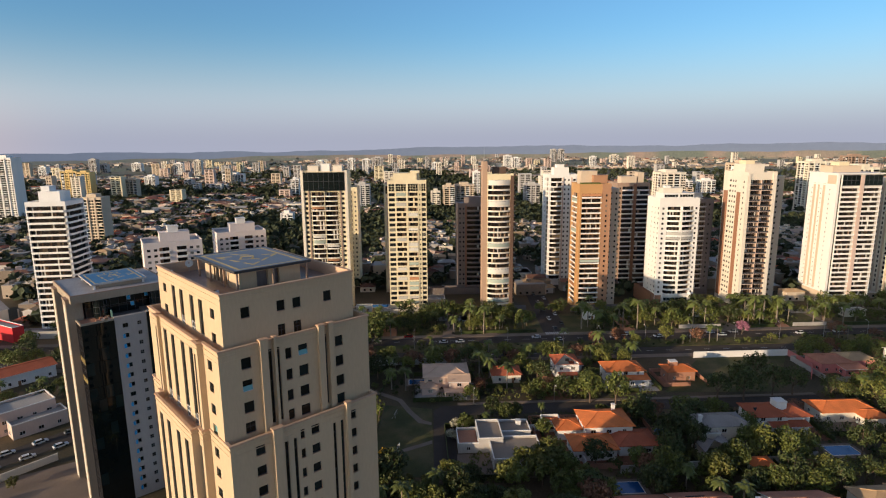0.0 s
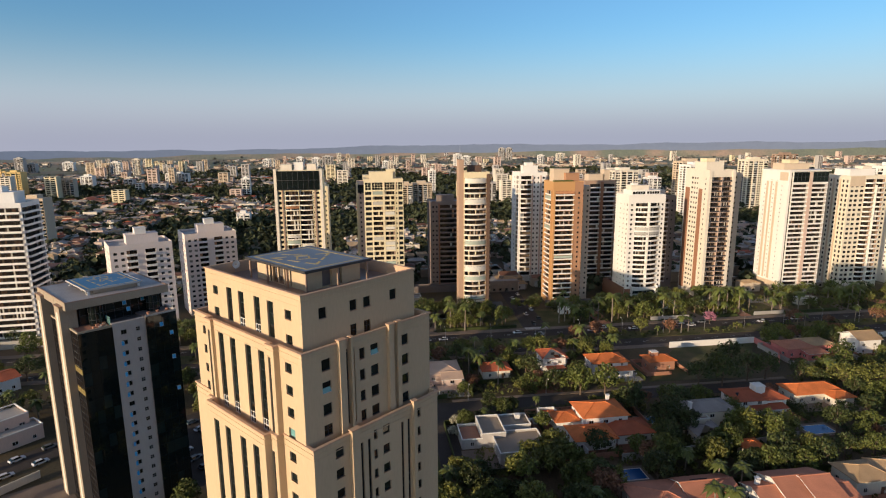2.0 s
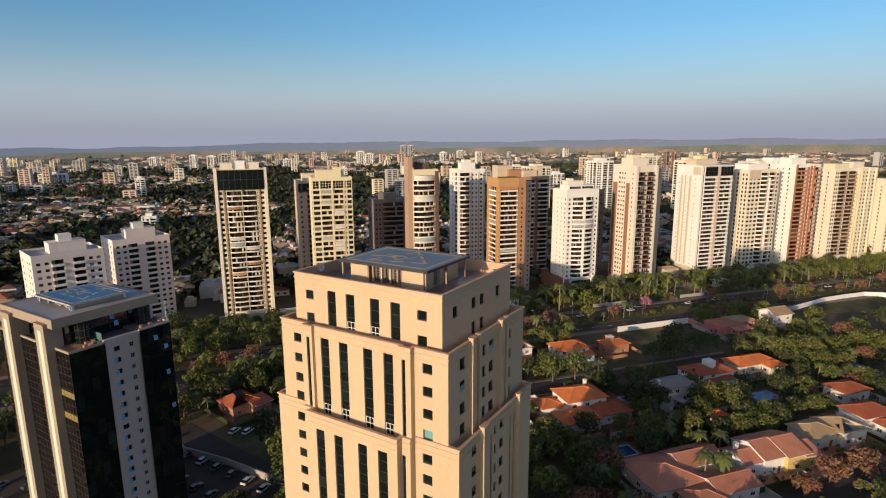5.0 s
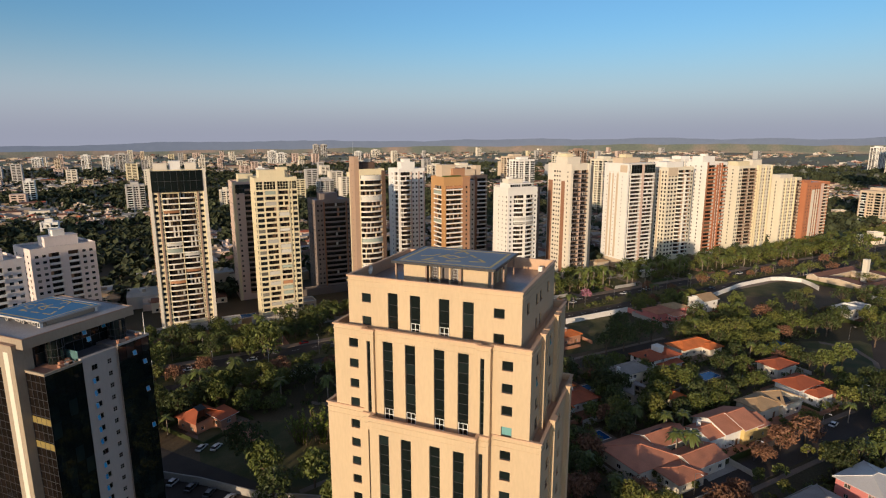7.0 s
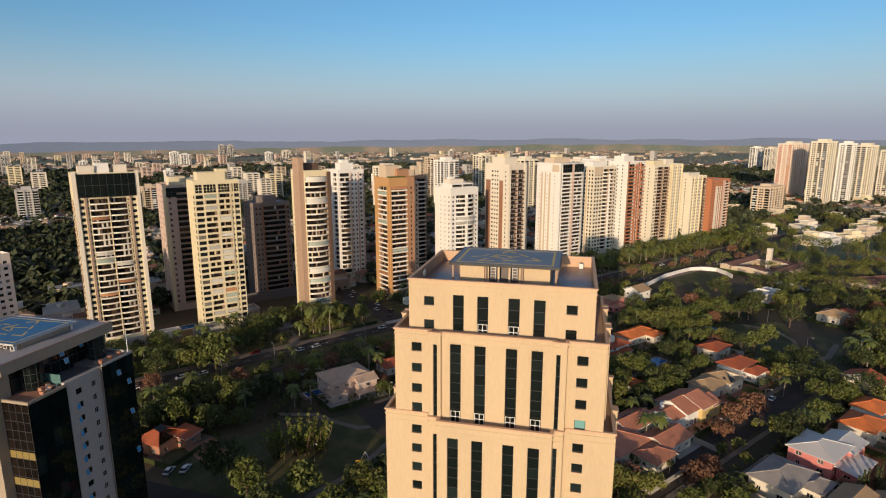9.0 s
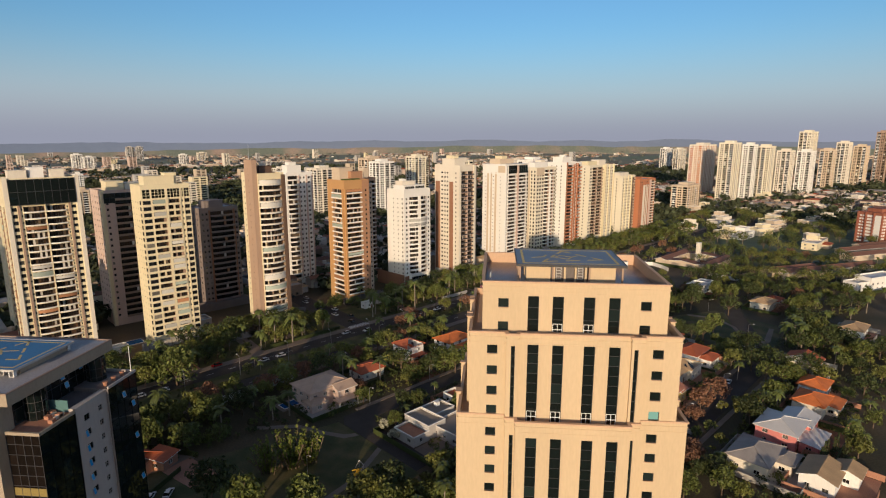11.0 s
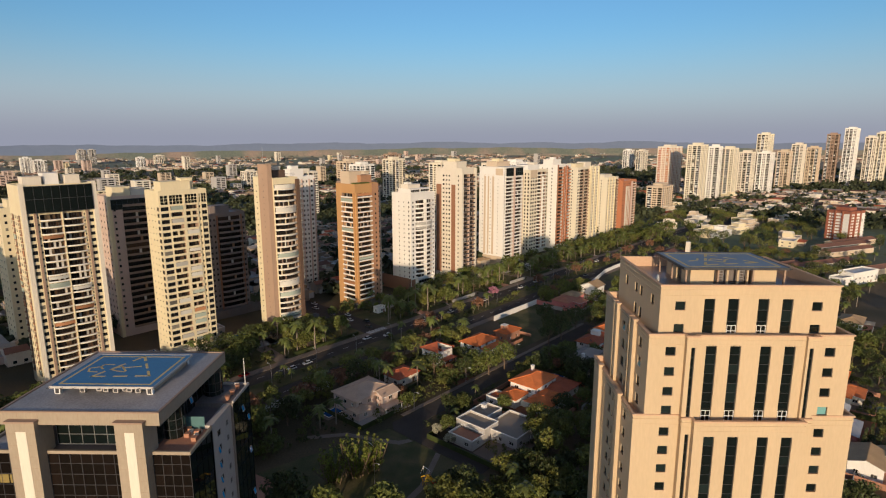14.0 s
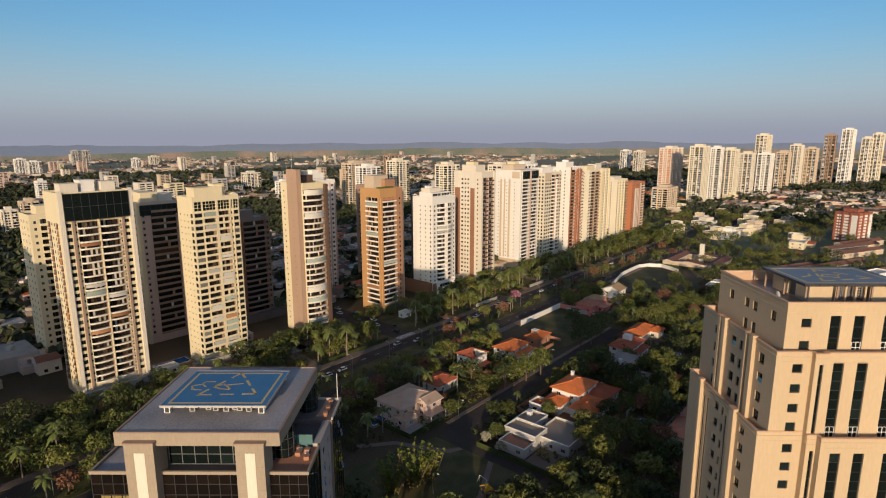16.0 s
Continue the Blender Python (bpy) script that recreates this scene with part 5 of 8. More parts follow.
t2 = tower("apartment_tower", "dark grey tower standing in shade behind a white one", 340, 151, 18, 18, 60, 18, "dark_wall", front=[W1(2), ("b", 5, 13, 0.8, 0, 0.9, "grey_wall", 0.8), W1(15)], left=[W1(4), W1(10)], blocks=((4, 5, 13, 12, 3, "grey_wall"),), joined=True)

t = tower("apartment_tower", "cream tower with brown stripes and dark brown balconies", 336.5, 115.8, 16.6, 23.5, 77.5, 23, "pale",
          front=[("b", 1.9, 8.0, 0.8, 0, 0.9, "dark_metal", 1.3, "pinkish"), ("b", 8.3, 14.5, 0.8, 0, 0.9, "dark_metal", 1.3, "pinkish")], solid=0.03,
          left=[("w", 6.6, 8.2, 0.9, 2.1), ("w", 9.6, 10.8, 0.9, 2.1), ("w", 12.0, 13.2, 0.9, 2.1), ("w", 20.4, 21.2, 0.9, 2.1)], right=[W1(3), W1(8)], z0=5, top=4,
          blocks=((2, 6, 13, 18, 4, "pale"), (4, 9, 9, 16, 6, "cream")),
          strips=[("left", 0.8, 5.4, "brown_wall", 0.12, 3, 66), ("left", 14.6, 18.2, "brown_wall", 0.12, 3, 66), ("front", 0, 1.8, "pale", 0.7, 0, 77), ("front", 14.7, 16.6, "pale", 0.7, 0, 77), ("front", 8.0, 8.3, "pinkish", 0.85, 3, 73)])
wing(t, 16.6, 7, 26, 23, 75, "beige", (2, 5.5, 9, 13), 23)
podium(t, -3, -2.5, 20, 0, 2.2, "concrete")

t = tower("apartment_tower", "broad white tower with long balconies and beige stripes", 380, 83.6, 27, 22.5, 76, 23, "white",
          front=[("b", 3.0, 13.6, 0.8, 0, 0.8, "white", 1.4), ("b", 16.0, 26.4, 0.8, 0, 0.8, "white", 1.4)], solid=0.02, left=[W1(3, 1.1, 1.8, 0.6), W1(10.5, 1.1, 1.8, 0.6), W1(17.6, 1.1, 1.8, 0.6)], right=[W1(3), W1(9), W1(15), W1(19)], z0=5, top=8,
          blocks=((3, 8, 20, 18, 3.8, "beige"), (8, 10, 14, 17, 6.0, "cream")),
          strips=[("front", 13.8, 15.8, "pinkish", 0.85, 3, 75), ("left", 4.6, 6.4, "beige", 0.12, 8, 70), ("left", 8.2, 9.6, "beige", 0.12, 8, 70), ("left", 12.4, 14.2, "beige", 0.12, 8, 70), ("left", 0, 22.5, "beige", 0.1, 0, 7), ("left", 15.6, 22.3, "beige", 0.1, 70, 75), ("left", 0, 22.5, "white", 0.35, 69, 69.8), ("left", 0, 22.5, "white", 0.35, 7, 7.6), ("front", 0, 1.4, "white", 0.8, 0, 76), ("front", 1.4, 2.5, "glass_dark", 0.2, 7, 75), ("front", 2.5, 2.9, "white", 0.9, 0, 76)])
part("cornice", Geo().box(-0.4, -1.2, 75.6, 27.4, 22.9, 76.3, M["white"]), t)
for x in (3.0, 16.0):
    part("attic_window", window_mesh(10.5, 6.0, 4, 2, "dark_metal", "glass_dark", 0.16), t, pose(x, -0.6, 69.2))

t = tower("apartment_tower", "cream tower with a curved bay of white balconies", 421, 57.5, 28, 22, 72, 22, "cream_pale",
          front=[W1(1.2, 0.7, 2.2, 2.0), W1(4.4, 0.7, 2.2, 2.0), W1(8.0, 0.7, 2.2, 2.2), ("b", 11.4, 18.0, 0.7, 1.2, 0.8, "white", 1.35), ("b", 18.8, 24.6, 0.7, 0.8, 0.8, "white", 1.35), W1(25.6, 0.7, 2.2, 1.6)], left=[W1(3, 0.6, 2.3, 1.3), W1(7, 0.6, 2.3, 1.2), W1(12, 0.6, 2.3, 1.5), W1(16.6, 0.6, 2.3, 1.2), W1(19.5, 0.6, 2.3, 1.4)], strips=[("left", 5, 6, "beige", 0.5, 0, 70), ("left", 9.5, 10.5, "beige", 0.5, 0, 70), ("left", 14.6, 15.6, "beige", 0.5, 0, 70), ("front", 0.4, 10.6, "beige", 0.1, 65.4, 71.6), ("front", 18.2, 18.6, "white", 1.6, 4, 66)], right=[W1(3), W1(9), W1(15)], blocks=((4, 5, 22, 17, 3.6, "white"), (14, 6, 20, 12, 5.4, "pale")), solid=0.03, joined=True)

t = tower("apartment_tower", "white tower with a red-brown central balcony strip", 451.6, 29.6, 24, 20, 75, 23, "white",
          front=[("b", 1.0, 10.4, 0.8, 0, 0.85, "rust", 1.35, "rust"), W1(12.6, 0.8, 2.2, 1.0), W1(15.4, 0.8, 2.2, 1.0), ("b", 18.0, 23.4, 0.8, 0, 0.85, "rust", 1.35, "rust")], left=[W1(4), W1(9), W1(14)], right=[W1(4), W1(12)], blocks=((2, 6, 16, 16, 4.2, "white"), (6, 7, 9, 12, 6, "white")),
          strips=[("front", 10.7, 12.3, "rust", 0.7, 3, 73), ("front", 13.8, 15.2, "brown_wall", 0.5, 3, 74), ("front", 16.6, 17.8, "rust", 0.7, 3, 74), ("front", 0, 0.9, "brown_wall", 0.85, 0, 75)], solid=0.02, joined=True)
t = tower("apartment_tower", "broad cream tower with wide balconies", 487.5, 4, 44, 20, 71, 22, "cream_pale",
          front=[W1(0.8, 0.7, 2.2, 1.2), W1(2.8, 0.7, 2.2, 1.2), ("b", 5, 13.5, 1.0, 0.3, 0.8, "taupe", 1.35), ("b", 14.3, 23, 1.0, 0.3, 0.8, "taupe", 1.35), W1(25.4, 0.7, 2.2, 1.4), W1(29.4, 0.7, 2.2, 1.4), W1(33, 0.7, 2.2, 1.4), W1(36.6, 0.7, 2.2, 1.4), W1(40.4, 0.7, 2.2, 1.6)], left=[W1(4), W1(9), W1(14)], right=[W1(4), W1(12)], blocks=((5, 5, 20, 14, 3, "cream"), (26, 6, 38, 15, 4, "pale")),
          strips=[("front", 23.6, 24.8, "cream", 1.6, 0, 71), ("front", 27.4, 28.6, "cream", 0.9, 0, 71), ("front", 34.9, 35.9, "cream", 0.9, 0, 70), ("front", 42.8, 44, "cream", 0.9, 0, 71)], solid=0.02, joined=True)
t = tower("apartment_tower", "pale tower with plain window columns and end balconies", 527, -34.8, 26, 22, 59, 18, "cream_pale",
          front=[W1(1.5, 0.7, 2.2, 1.6), W1(5, 0.7, 2.2, 1.4), W1(8, 0.7, 2.2, 1.6), W1(12, 0.7, 2.2, 1.6), W1(15, 0.7, 2.2, 1.4), ("b", 18.6, 25.4, 0.8, 0, 0.9, "dark_brown", 1.35)], left=[W1(4), W1(9), W1(15)], blocks=((3, 5, 21, 15, 2.5, "pale"),), strips=[("front", 3.6, 4.4, "cream", 0.8, 0, 59), ("front", 10.2, 11.2, "cream", 0.8, 0, 59), ("front", 17.2, 18.2, "cream", 0.9, 0, 59)], solid=0.0, joined=True)
t = tower("apartment_tower", "rust-orange tower with a pale central panel", 545.5, -56.2, 35, 22, 54.5, 17, "rust",
          front=[W1(2), W1(5), W1(12.6), W1(16), W1(19.4), ("b", 26.5, 33.5, 0.8, 0, 0.9, "pale", 1.3)], left=[W1(4), W1(9), W1(15)], right=[W1(5), W1(12)], blocks=((3, 5, 14, 15, 1.5, "rust"),),
          strips=[("front", 8, 12.2, "pale", 0.2, 3, 48), ("front", 14.0, 15.6, "pale", 0.2, 3, 48), ("front", 17.4, 19.0, "pale", 0.2, 3, 48), ("front", 21.4, 25.8, "pinkish", 0.2, 3, 53)], joined=True)

# towers behind the row and to the side
t = tower("apartment_tower", "brown and cream slim tower behind the row", 213, 285, 22, 20, 70, 21, "pinkish",
          front=[W1(2), ("b", 6, 18, 0.8, 0, 0.9, "taupe", 0.8, "taupe"), W1(20)], left=[W1(3), W1(8), W1(12), W1(16)], blocks=((4, 5, 12, 14, 3.8, "cream"), (13, 7, 20, 14, 2.6, "pale")), strips=[("left", 17.8, 20, "cream", 0.15, 0, 70), ("front", 0, 1.4, "cream", 0.15, 0, 70)], joined=True)
crown_glass(t, 1, 21, -0.4, 63.5, 68.5, bow=0.1)
t = tower("apartment_tower", "pale yellow-grey tower beyond the bowed tower", 192, 321, 21, 16, 67, 20, "cream",
          front=[W1(1.5), ("b", 4, 9, 0.7, 0, 0.8, "cream", 1.2), W1(10.5), ("b", 13, 17.5, 0.7, 0, 0.8, "cream", 1.2), W1(19)], left=[W1(3), W1(7), W1(12)], blocks=((4, 4, 16, 12, 3, "cream"),), joined=True)
t = tower("apartment_tower", "white tower wrapped in long white balconies", 36, 340, 18.5, 18, 68, 21, "white_paint",
          front=[("b", 0.6, 17.9, 1.2, 0, 0.8, "white", 1.3)], right=[("b", 0.6, 17.0, 1.2, 0, 0.8, "white", 1.3)], z0=4, top=2, rz=-36, solid=0.0,
          blocks=((4, 5, 14, 15, 4.4, "white_paint"), (5, 6, 9, 12, 7, "white_paint")))
podium(t, -8, -6, 26, 0, 3.0, "concrete")
for x, y, H, n, rz in ((76, 299, 47.5, 14, -12), (118.5, 316, 46, 14, -14)):
    t = tower("apartment_block", "white mid-rise block with small windows and a recessed balcony column", x, y, 27, 21, H, n, "pink_white", rz=rz,
              front=[W1(1.5, 0.9, 2.1, 1.5), W1(4.5, 0.9, 2.1, 1.5), ("b", 7, 11.5, 0.8, 0, 0.9, "white", 1.2), ("b", 15, 19.5, 0.8, 0, 0.9, "white", 1.2), W1(21, 0.9, 2.1, 1.5), W1(24, 0.9, 2.1, 1.5)], left=[W1(3, 0.9, 2.1, 1.3), W1(7.5, 1.1, 1.8, 0.7), W1(12, 0.9, 2.1, 1.3), W1(16.5, 0.9, 2.1, 1.3)], top=2.5,
              blocks=((8, 6, 22, 14, 3.5, "pink_white"), (12, 7, 17, 12, 6.5, "white")), group="mid-rise blocks", joined=True)


# ---- houses ----
YARD = random.Random(17)
FOOT = []   # footprints, kept clear of trees: x, y, half width, half depth, turn


def roof_geo(kind, W, D, h, rise, m, over=0.7):
    """A hipped, gabled or flat roof over W x D, with eaves of real thickness."""
    g = Geo()
    x0, x1, y0, y1 = -W / 2 - over, W / 2 + over, -D / 2 - over, D / 2 + over
    t = 0.18
    if kind == "flat":
        g.box(-W / 2 + 0.2, -D / 2 + 0.2, h - 0.5, W / 2 - 0.2, D / 2 - 0.2, h - 0.35, M[m])
        return g
    if kind == "hip":
        k = min(W, D) / 2 + over
        if W >= D:
            r = [(x0 + k, 0, h + rise), (x1 - k, 0, h + rise)]
            f = [[(x0, y0), (x1, y0), r[1], r[0]], [(x1, y1), (x0, y1), r[0], r[1]], [(x0, y1), (x0, y0), r[0]], [(x1, y0), (x1, y1), r[1]]]
        else:
            r = [(0, y0 + k, h + rise), (0, y1 - k, h + rise)]
            f = [[(x1, y0), (x1, y1), r[1], r[0]], [(x0, y1), (x0, y0), r[0], r[1]], [(x0, y0), (x1, y0), r[0]], [(x1, y1), (x0, y1), r[1]]]
    elif kind == "gable":
        r = [(x0, 0, h + rise), (x1, 0, h + rise)]
        f = [[(x0, y0), (x1, y0), r[1], r[0]], [(x1, y1), (x0, y1), r[0], r[1]]]
    else:
        f = [[(x0, y0), (x1, y0), (x1, y1, h + rise), (x0, y1, h + rise)]]
    up = lambda p, d: (p[0], p[1], (p[2] if len(p) > 2 else h) + d)
    for q in f:
        g.face([up(p, t) for p in q], M[m])
        g.face([up(p, 0) for p in reversed(q)], M["white_paint"])
        n = len(q)
        for i in range(n):
            a, b = q[i], q[(i + 1) % n]
            if len(a) == 2 or len(b) == 2:
                g.face([up(a, 0), up(b, 0), up(b, t), up(a, t)], M["white_paint"] if kind != "hip" else M[m])
    # ridge tiles
    if kind != "shed":
        g.beam((r[0][0], r[0][1], h + rise + t + 0.05), (r[1][0], r[1][1], h + rise + t + 0.05), 0.13, M[m])
        if kind == "hip":
            for c in ((x0, y0), (x0, y1), (x1, y0), (x1, y1)):
                e = r[0] if ((c[0] == x0) if W >= D else (c[1] == y0)) else r[1]
                g.beam((*c, h + t + 0.03), (e[0], e[1], h + rise + t + 0.03), 0.11, M[m])
    return g


def house(label, x, y, bodies, wall, roof, rz=UP, extras=(), group="garden houses", name="house", windows=True, k=None):
    """bodies: (dx, dy, W, D, eaves, kind, rise, [roof material], [wall]) along the house's own axes."""
    root = thing(name, label, "house", pose(x, y, 0, 0, 0, rz), group)
    k = k or (0.86 if group == "garden houses" and windows else 1.0)
    bodies = [(b[0] * k, b[1] * k, b[2] * k, b[3] * k, *b[4:]) for b in bodies]
    extras = [(e[0], e[1] * k, e[2] * k, *(a * k if e[0] in ("box", "solar", "porch") else a for a in e[3:5]), *e[5:]) for e in extras]
    for i, b in enumerate(bodies):
        dx, dy, W, D, h, kind, rise = b[:7]
        rm = b[7] if len(b) > 7 and b[7] else roof
        wm = b[8] if len(b) > 8 else wall
        c, s = math.cos(radians(rz)), math.sin(radians(rz))
        FOOT.append((x + dx * c - dy * s, y + dx * s + dy * c, W / 2 + (1.0 if group != "far villas" else 4.0), D / 2 + 1.0, rz))
        g = Geo()
        made = []
        sides = (((-W / 2, -D / 2), (1, 0), W), ((W / 2, -D / 2), (0, 1), D), ((W / 2, D / 2), (-1, 0), W), ((-W / 2, D / 2), (0, -1), D))
        for o, xd, w in sides:
            holes = []
            n = max(1, int(w / 4.2))
            for fl in range(2 if h > 4.6 else 1):
                for q in range(n):
                    cx = w * (q + 0.5) / n
                    z = 0.9 + fl * 2.9
                    ww, hh = (1.6, 1.25) if (q + fl + i) % 3 else (1.1, 1.25)
                    if windows and z + hh < h - 0.2:
                        holes.append((cx - ww / 2, z, cx + ww / 2, z + hh))
                        made.append((o, xd, cx - ww / 2, z, ww, hh))
            facade(g, o, xd, w, 0, h + (0.55 if kind == "flat" else 0), holes, 0.16, M[wm])
        if kind == "gable":
            for sx in (-1, 1):
                p = [(sx * W / 2, -D / 2, h), (sx * W / 2, D / 2, h), (sx * W / 2, 0, h + rise * (D / 2) / (D / 2 + 0.7))]
                g.face(p if sx > 0 else p[::-1], M[wm])
        if kind == "flat":
            for a in ((-W / 2, -D / 2, W / 2, -D / 2 + 0.2), (-W / 2, D / 2 - 0.2, W / 2, D / 2), (-W / 2, -D / 2 + 0.2, -W / 2 + 0.2, D / 2 - 0.2), (W / 2 - 0.2, -D / 2 + 0.2, W / 2, D / 2 - 0.2)):
                g.box(a[0] - 0.06, a[1] - 0.06, h + 0.3, a[2] + 0.06, a[3] + 0.06, h + 0.58, M["white"])
        m = pose(dx, dy, 0)
        body = part("body", g, root, m)
        part("roof", roof_geo(kind, W, D, h, rise, rm), root, pose(dx, dy, 0))
        for o, xd, a, z, ww, hh in made:
            part("window", window_mesh(ww, hh, 2, 1, "white_paint"), body, face_pose(o, xd, a, z, 0.1))
        if i == 0 and windows:
            part("door", Geo().box(-0.5, -D / 2 - 0.05, 0, 0.5, -D / 2 + 0.02, 2.1, M["wood"]), root, pose(dx + W * 0.22, dy, 0))
    if group == "garden houses":
        # the plot: paving, and low walls or hedges round it
        x0, x1 = min(b[0] - b[2] / 2 for b in bodies) - 3.5, max(b[0] + b[2] / 2 for b in bodies) + 3.5
        y0, y1 = min(b[1] - b[3] / 2 for b in bodies) - 4.5, max(b[1] + b[3] / 2 for b in bodies) + 3.0
        q = Geo().box(x0 + 0.6, y0 + 0.6, -0.2, x1 - 0.6, y0 + (y1 - y0) * YARD.uniform(0.4, 0.9), 0.03, M[YARD.choice(("paving", "terracotta", "concrete", "lawn", "red_earth"))])
        tagged(thing("yard", "paved garden yard beside the house", "yard", pose(x, y, 0, 0, 0, rz), kind="structure", mesh=q.mesh("yard")))
        fence = thing("garden_wall", "low rendered garden wall round a plot", "wall", pose(x, y, 0, 0, 0, rz), kind="structure")
        wm = YARD.choice(("concrete", "terracotta", "leaf_dark", "leaf_dark", "leaf_dark"))
        h = YARD.uniform(1.5, 2.3)
        for a in ((x0, y1, x1, y1 + 0.2), (x0, y0, x0 + 0.2, y1), (x1 - 0.2, y0, x1, y1), (x0 + 0.2, y0, x0 + (x1 - x0) * 0.6, y0 + 0.2)):
            part("panel", Geo().box(a[0], a[1], 0, a[2], a[3], h, M[wm]), fence)
    for e in extras:
        if e[0] == "chimney":
            part("chimney", Geo().box(e[1] - 0.5, e[2] - 0.5, e[3], e[1] + 0.5, e[2] + 0.5, e[4], M[e[5]]).box(e[1] - 0.62, e[2] - 0.62, e[4], e[1] + 0.62, e[2] + 0.62, e[4] + 0.2, M["white"]), root)
        elif e[0] == "box":
            q = Geo().box(e[1] - e[3] / 2, e[2] - e[4] / 2, e[5], e[1] + e[3] / 2, e[2] + e[4] / 2, e[6], M[e[7]])
            q.box(e[1] - e[3] / 2 - 0.12, e[2] - e[4] / 2 - 0.12, e[6], e[1] + e[3] / 2 + 0.12, e[2] + e[4] / 2 + 0.12, e[6] + 0.2, M["white"])
            part("water_tower", q, root)
        elif e[0] == "solar":
            q = Geo()
            q.face([(e[1], e[2], e[5]), (e[1] + e[3], e[2], e[5]), (e[1] + e[3], e[2] + e[4], e[6]), (e[1], e[2] + e[4], e[6])], M["glass_dark"])
            q.face([(e[1], e[2] + e[4], e[6] - 0.08), (e[1] + e[3], e[2] + e[4], e[6] - 0.08), (e[1] + e[3], e[2], e[5] - 0.08), (e[1], e[2], e[5] - 0.08)], M["dark_metal"])
            part("solar_panel", q, root)
        elif e[0] == "porch":
            dx, dy, W, D, h = e[1:6]
            q = Geo()
            q.box(dx - W / 2, dy - D / 2, h, dx + W / 2, dy + D / 2, h + 0.2, M[e[6]])
            pr = part("porch_roof", q, root)
            for a in (-1, 1):
                part("porch_post", Geo().box(dx + a * (W / 2 - 0.3) - 0.12, dy - D / 2 + 0.2, 0, dx + a * (W / 2 - 0.3) + 0.12, dy - D / 2 + 0.44, h, M["white"]), pr)
    return root


def pool(label, x, y, w, d, rz=UP):
    root = thing("swimming_pool", label, "pool", pose(x, y, 0, 0, 0, rz), "garden pools")
    FOOT.append((x, y, w / 2 + 1.5, d / 2 + 1.5, rz))
    part("paving", Geo().box(-w / 2 - 1.6, -d / 2 - 1.6, -0.2, w / 2 + 1.6, d / 2 + 1.6, 0.1, M["paving"]), root)
    part("coping", Geo().box(-w / 2 - 0.3, -d / 2 - 0.3, 0.1, w / 2 + 0.3, d / 2 + 0.3, 0.16, M["white"]), root)
    part("water", Geo().box(-w / 2, -d / 2, 0.1, w / 2, d / 2, 0.18, M["pool"]), root)


house("pinkish two-storey house with a pale hipped roof", 142.5, 153.5, [(0, 1, 16, 12, 6.2, "hip", 2.4), (4.5, -5.5, 7, 6, 5.6, "gable", 1.6), (-6, -5, 6, 5, 3, "hip", 1.2)], "pinkish", "tile_pale", extras=[("porch", 3, -10, 8, 4, 2.8, "tile_pale")], k=1.05)
house("white house with a steep orange-brown roof", 186, 128, [(0, 0, 11, 11, 6.4, "hip", 2.2), (6.5, 4, 5, 5, 3.2, "shed", 0.6, None, "white")], "white", "tile_red", extras=[("porch", 0, -7.5, 9, 4, 2.8, "tile_red")])
house("low house with a tiled roof beside palms", 165, 142, [(0, 0, 13, 10, 3.4, "hip", 1.6)], "pale", "tile_red")
house("orange-roofed house with white walls and a verandah", 198, 108.5, [(0, 1, 17, 11, 5.4, "hip", 2.2), (2, -6, 15, 4, 2.9, "shed", 0.9)], "white", "tile_orange")
house("orange house with a squat white-capped chimney block", 216, 94, [(0, 0, 13, 8, 4.2, "hip", 1.6)], "terracotta", "tile_orange", extras=[("box", -2.5, 0.5, 3.4, 3.0, 4, 7.2, "terracotta")])
house("large house with many orange tiled roofs", 149.5, 89.5, [(3, 3, 15, 11, 6.2, "hip", 2.2), (-8.5, 4.5, 8, 7, 3.6, "hip", 1.4), (-4, -7, 13, 9, 3.6, "hip", 1.8), (10, -5, 12, 9, 3.4, "hip", 1.7, "tile_red"), (-13, 9, 6, 5, 3.2, "flat", 0, "tile_red", "white")], "white", "tile_orange", extras=[("chimney", 7, 6, 7, 9.4, "white")], k=1.0)
house("modern white house with flat grey roofs and parapets", 121.5, 108, [(-1.5, 4.5, 7, 11, 4.4, "flat", 0, "roof_dark"), (6.5, 7.5, 9, 7, 3.6, "flat", 0, "roof_dark"), (5.0, -4.5, 14, 12, 3.4, "flat", 0, "roof_dark"), (-8, 3.5, 6, 9, 2.9, "flat", 0, "terracotta")], "grey_wall", "roof_dark", extras=[("box", 8, 9, 1.4, 1.4, 3.4, 4.8, "white")], k=1.08)
house("grey-roofed house with stepped hipped roofs", 175, 63.5, [(4, 4, 19, 10, 6.0, "hip", 1.8), (-4, -8, 11, 11, 3.6, "hip", 1.0), (-3, -1, 8, 6, 4.6, "flat", 0, "tile_grey")], "pale", "tile_grey", extras=[("chimney", -5, 1, 6, 9.0, "white")], k=0.82)
house("red-roofed house with a white water tower", 201.5, 54.5, [(-4, 0, 13, 11, 5.4, "hip", 2.0), (7, 0, 9, 10, 5.0, "hip", 1.8), (2, -6, 14, 5, 3.0, "shed", 1.0)], "white", "tile_red", extras=[("box", 2.5, 1, 4.2, 4, 4.5, 8.4, "white"), ("solar", -9, -4, 5, 3, 5.9, 6.9)])
house("long low house with an orange tiled roof", 225, 40.5, [(0, 0, 24, 11, 3.8, "hip", 2.0), (8, -7, 10, 7, 3.4, "hip", 1.4)], "pale", "tile_orange", extras=[("solar", -9, -4.6, 6, 3, 4.4, 5.2)], k=0.8)
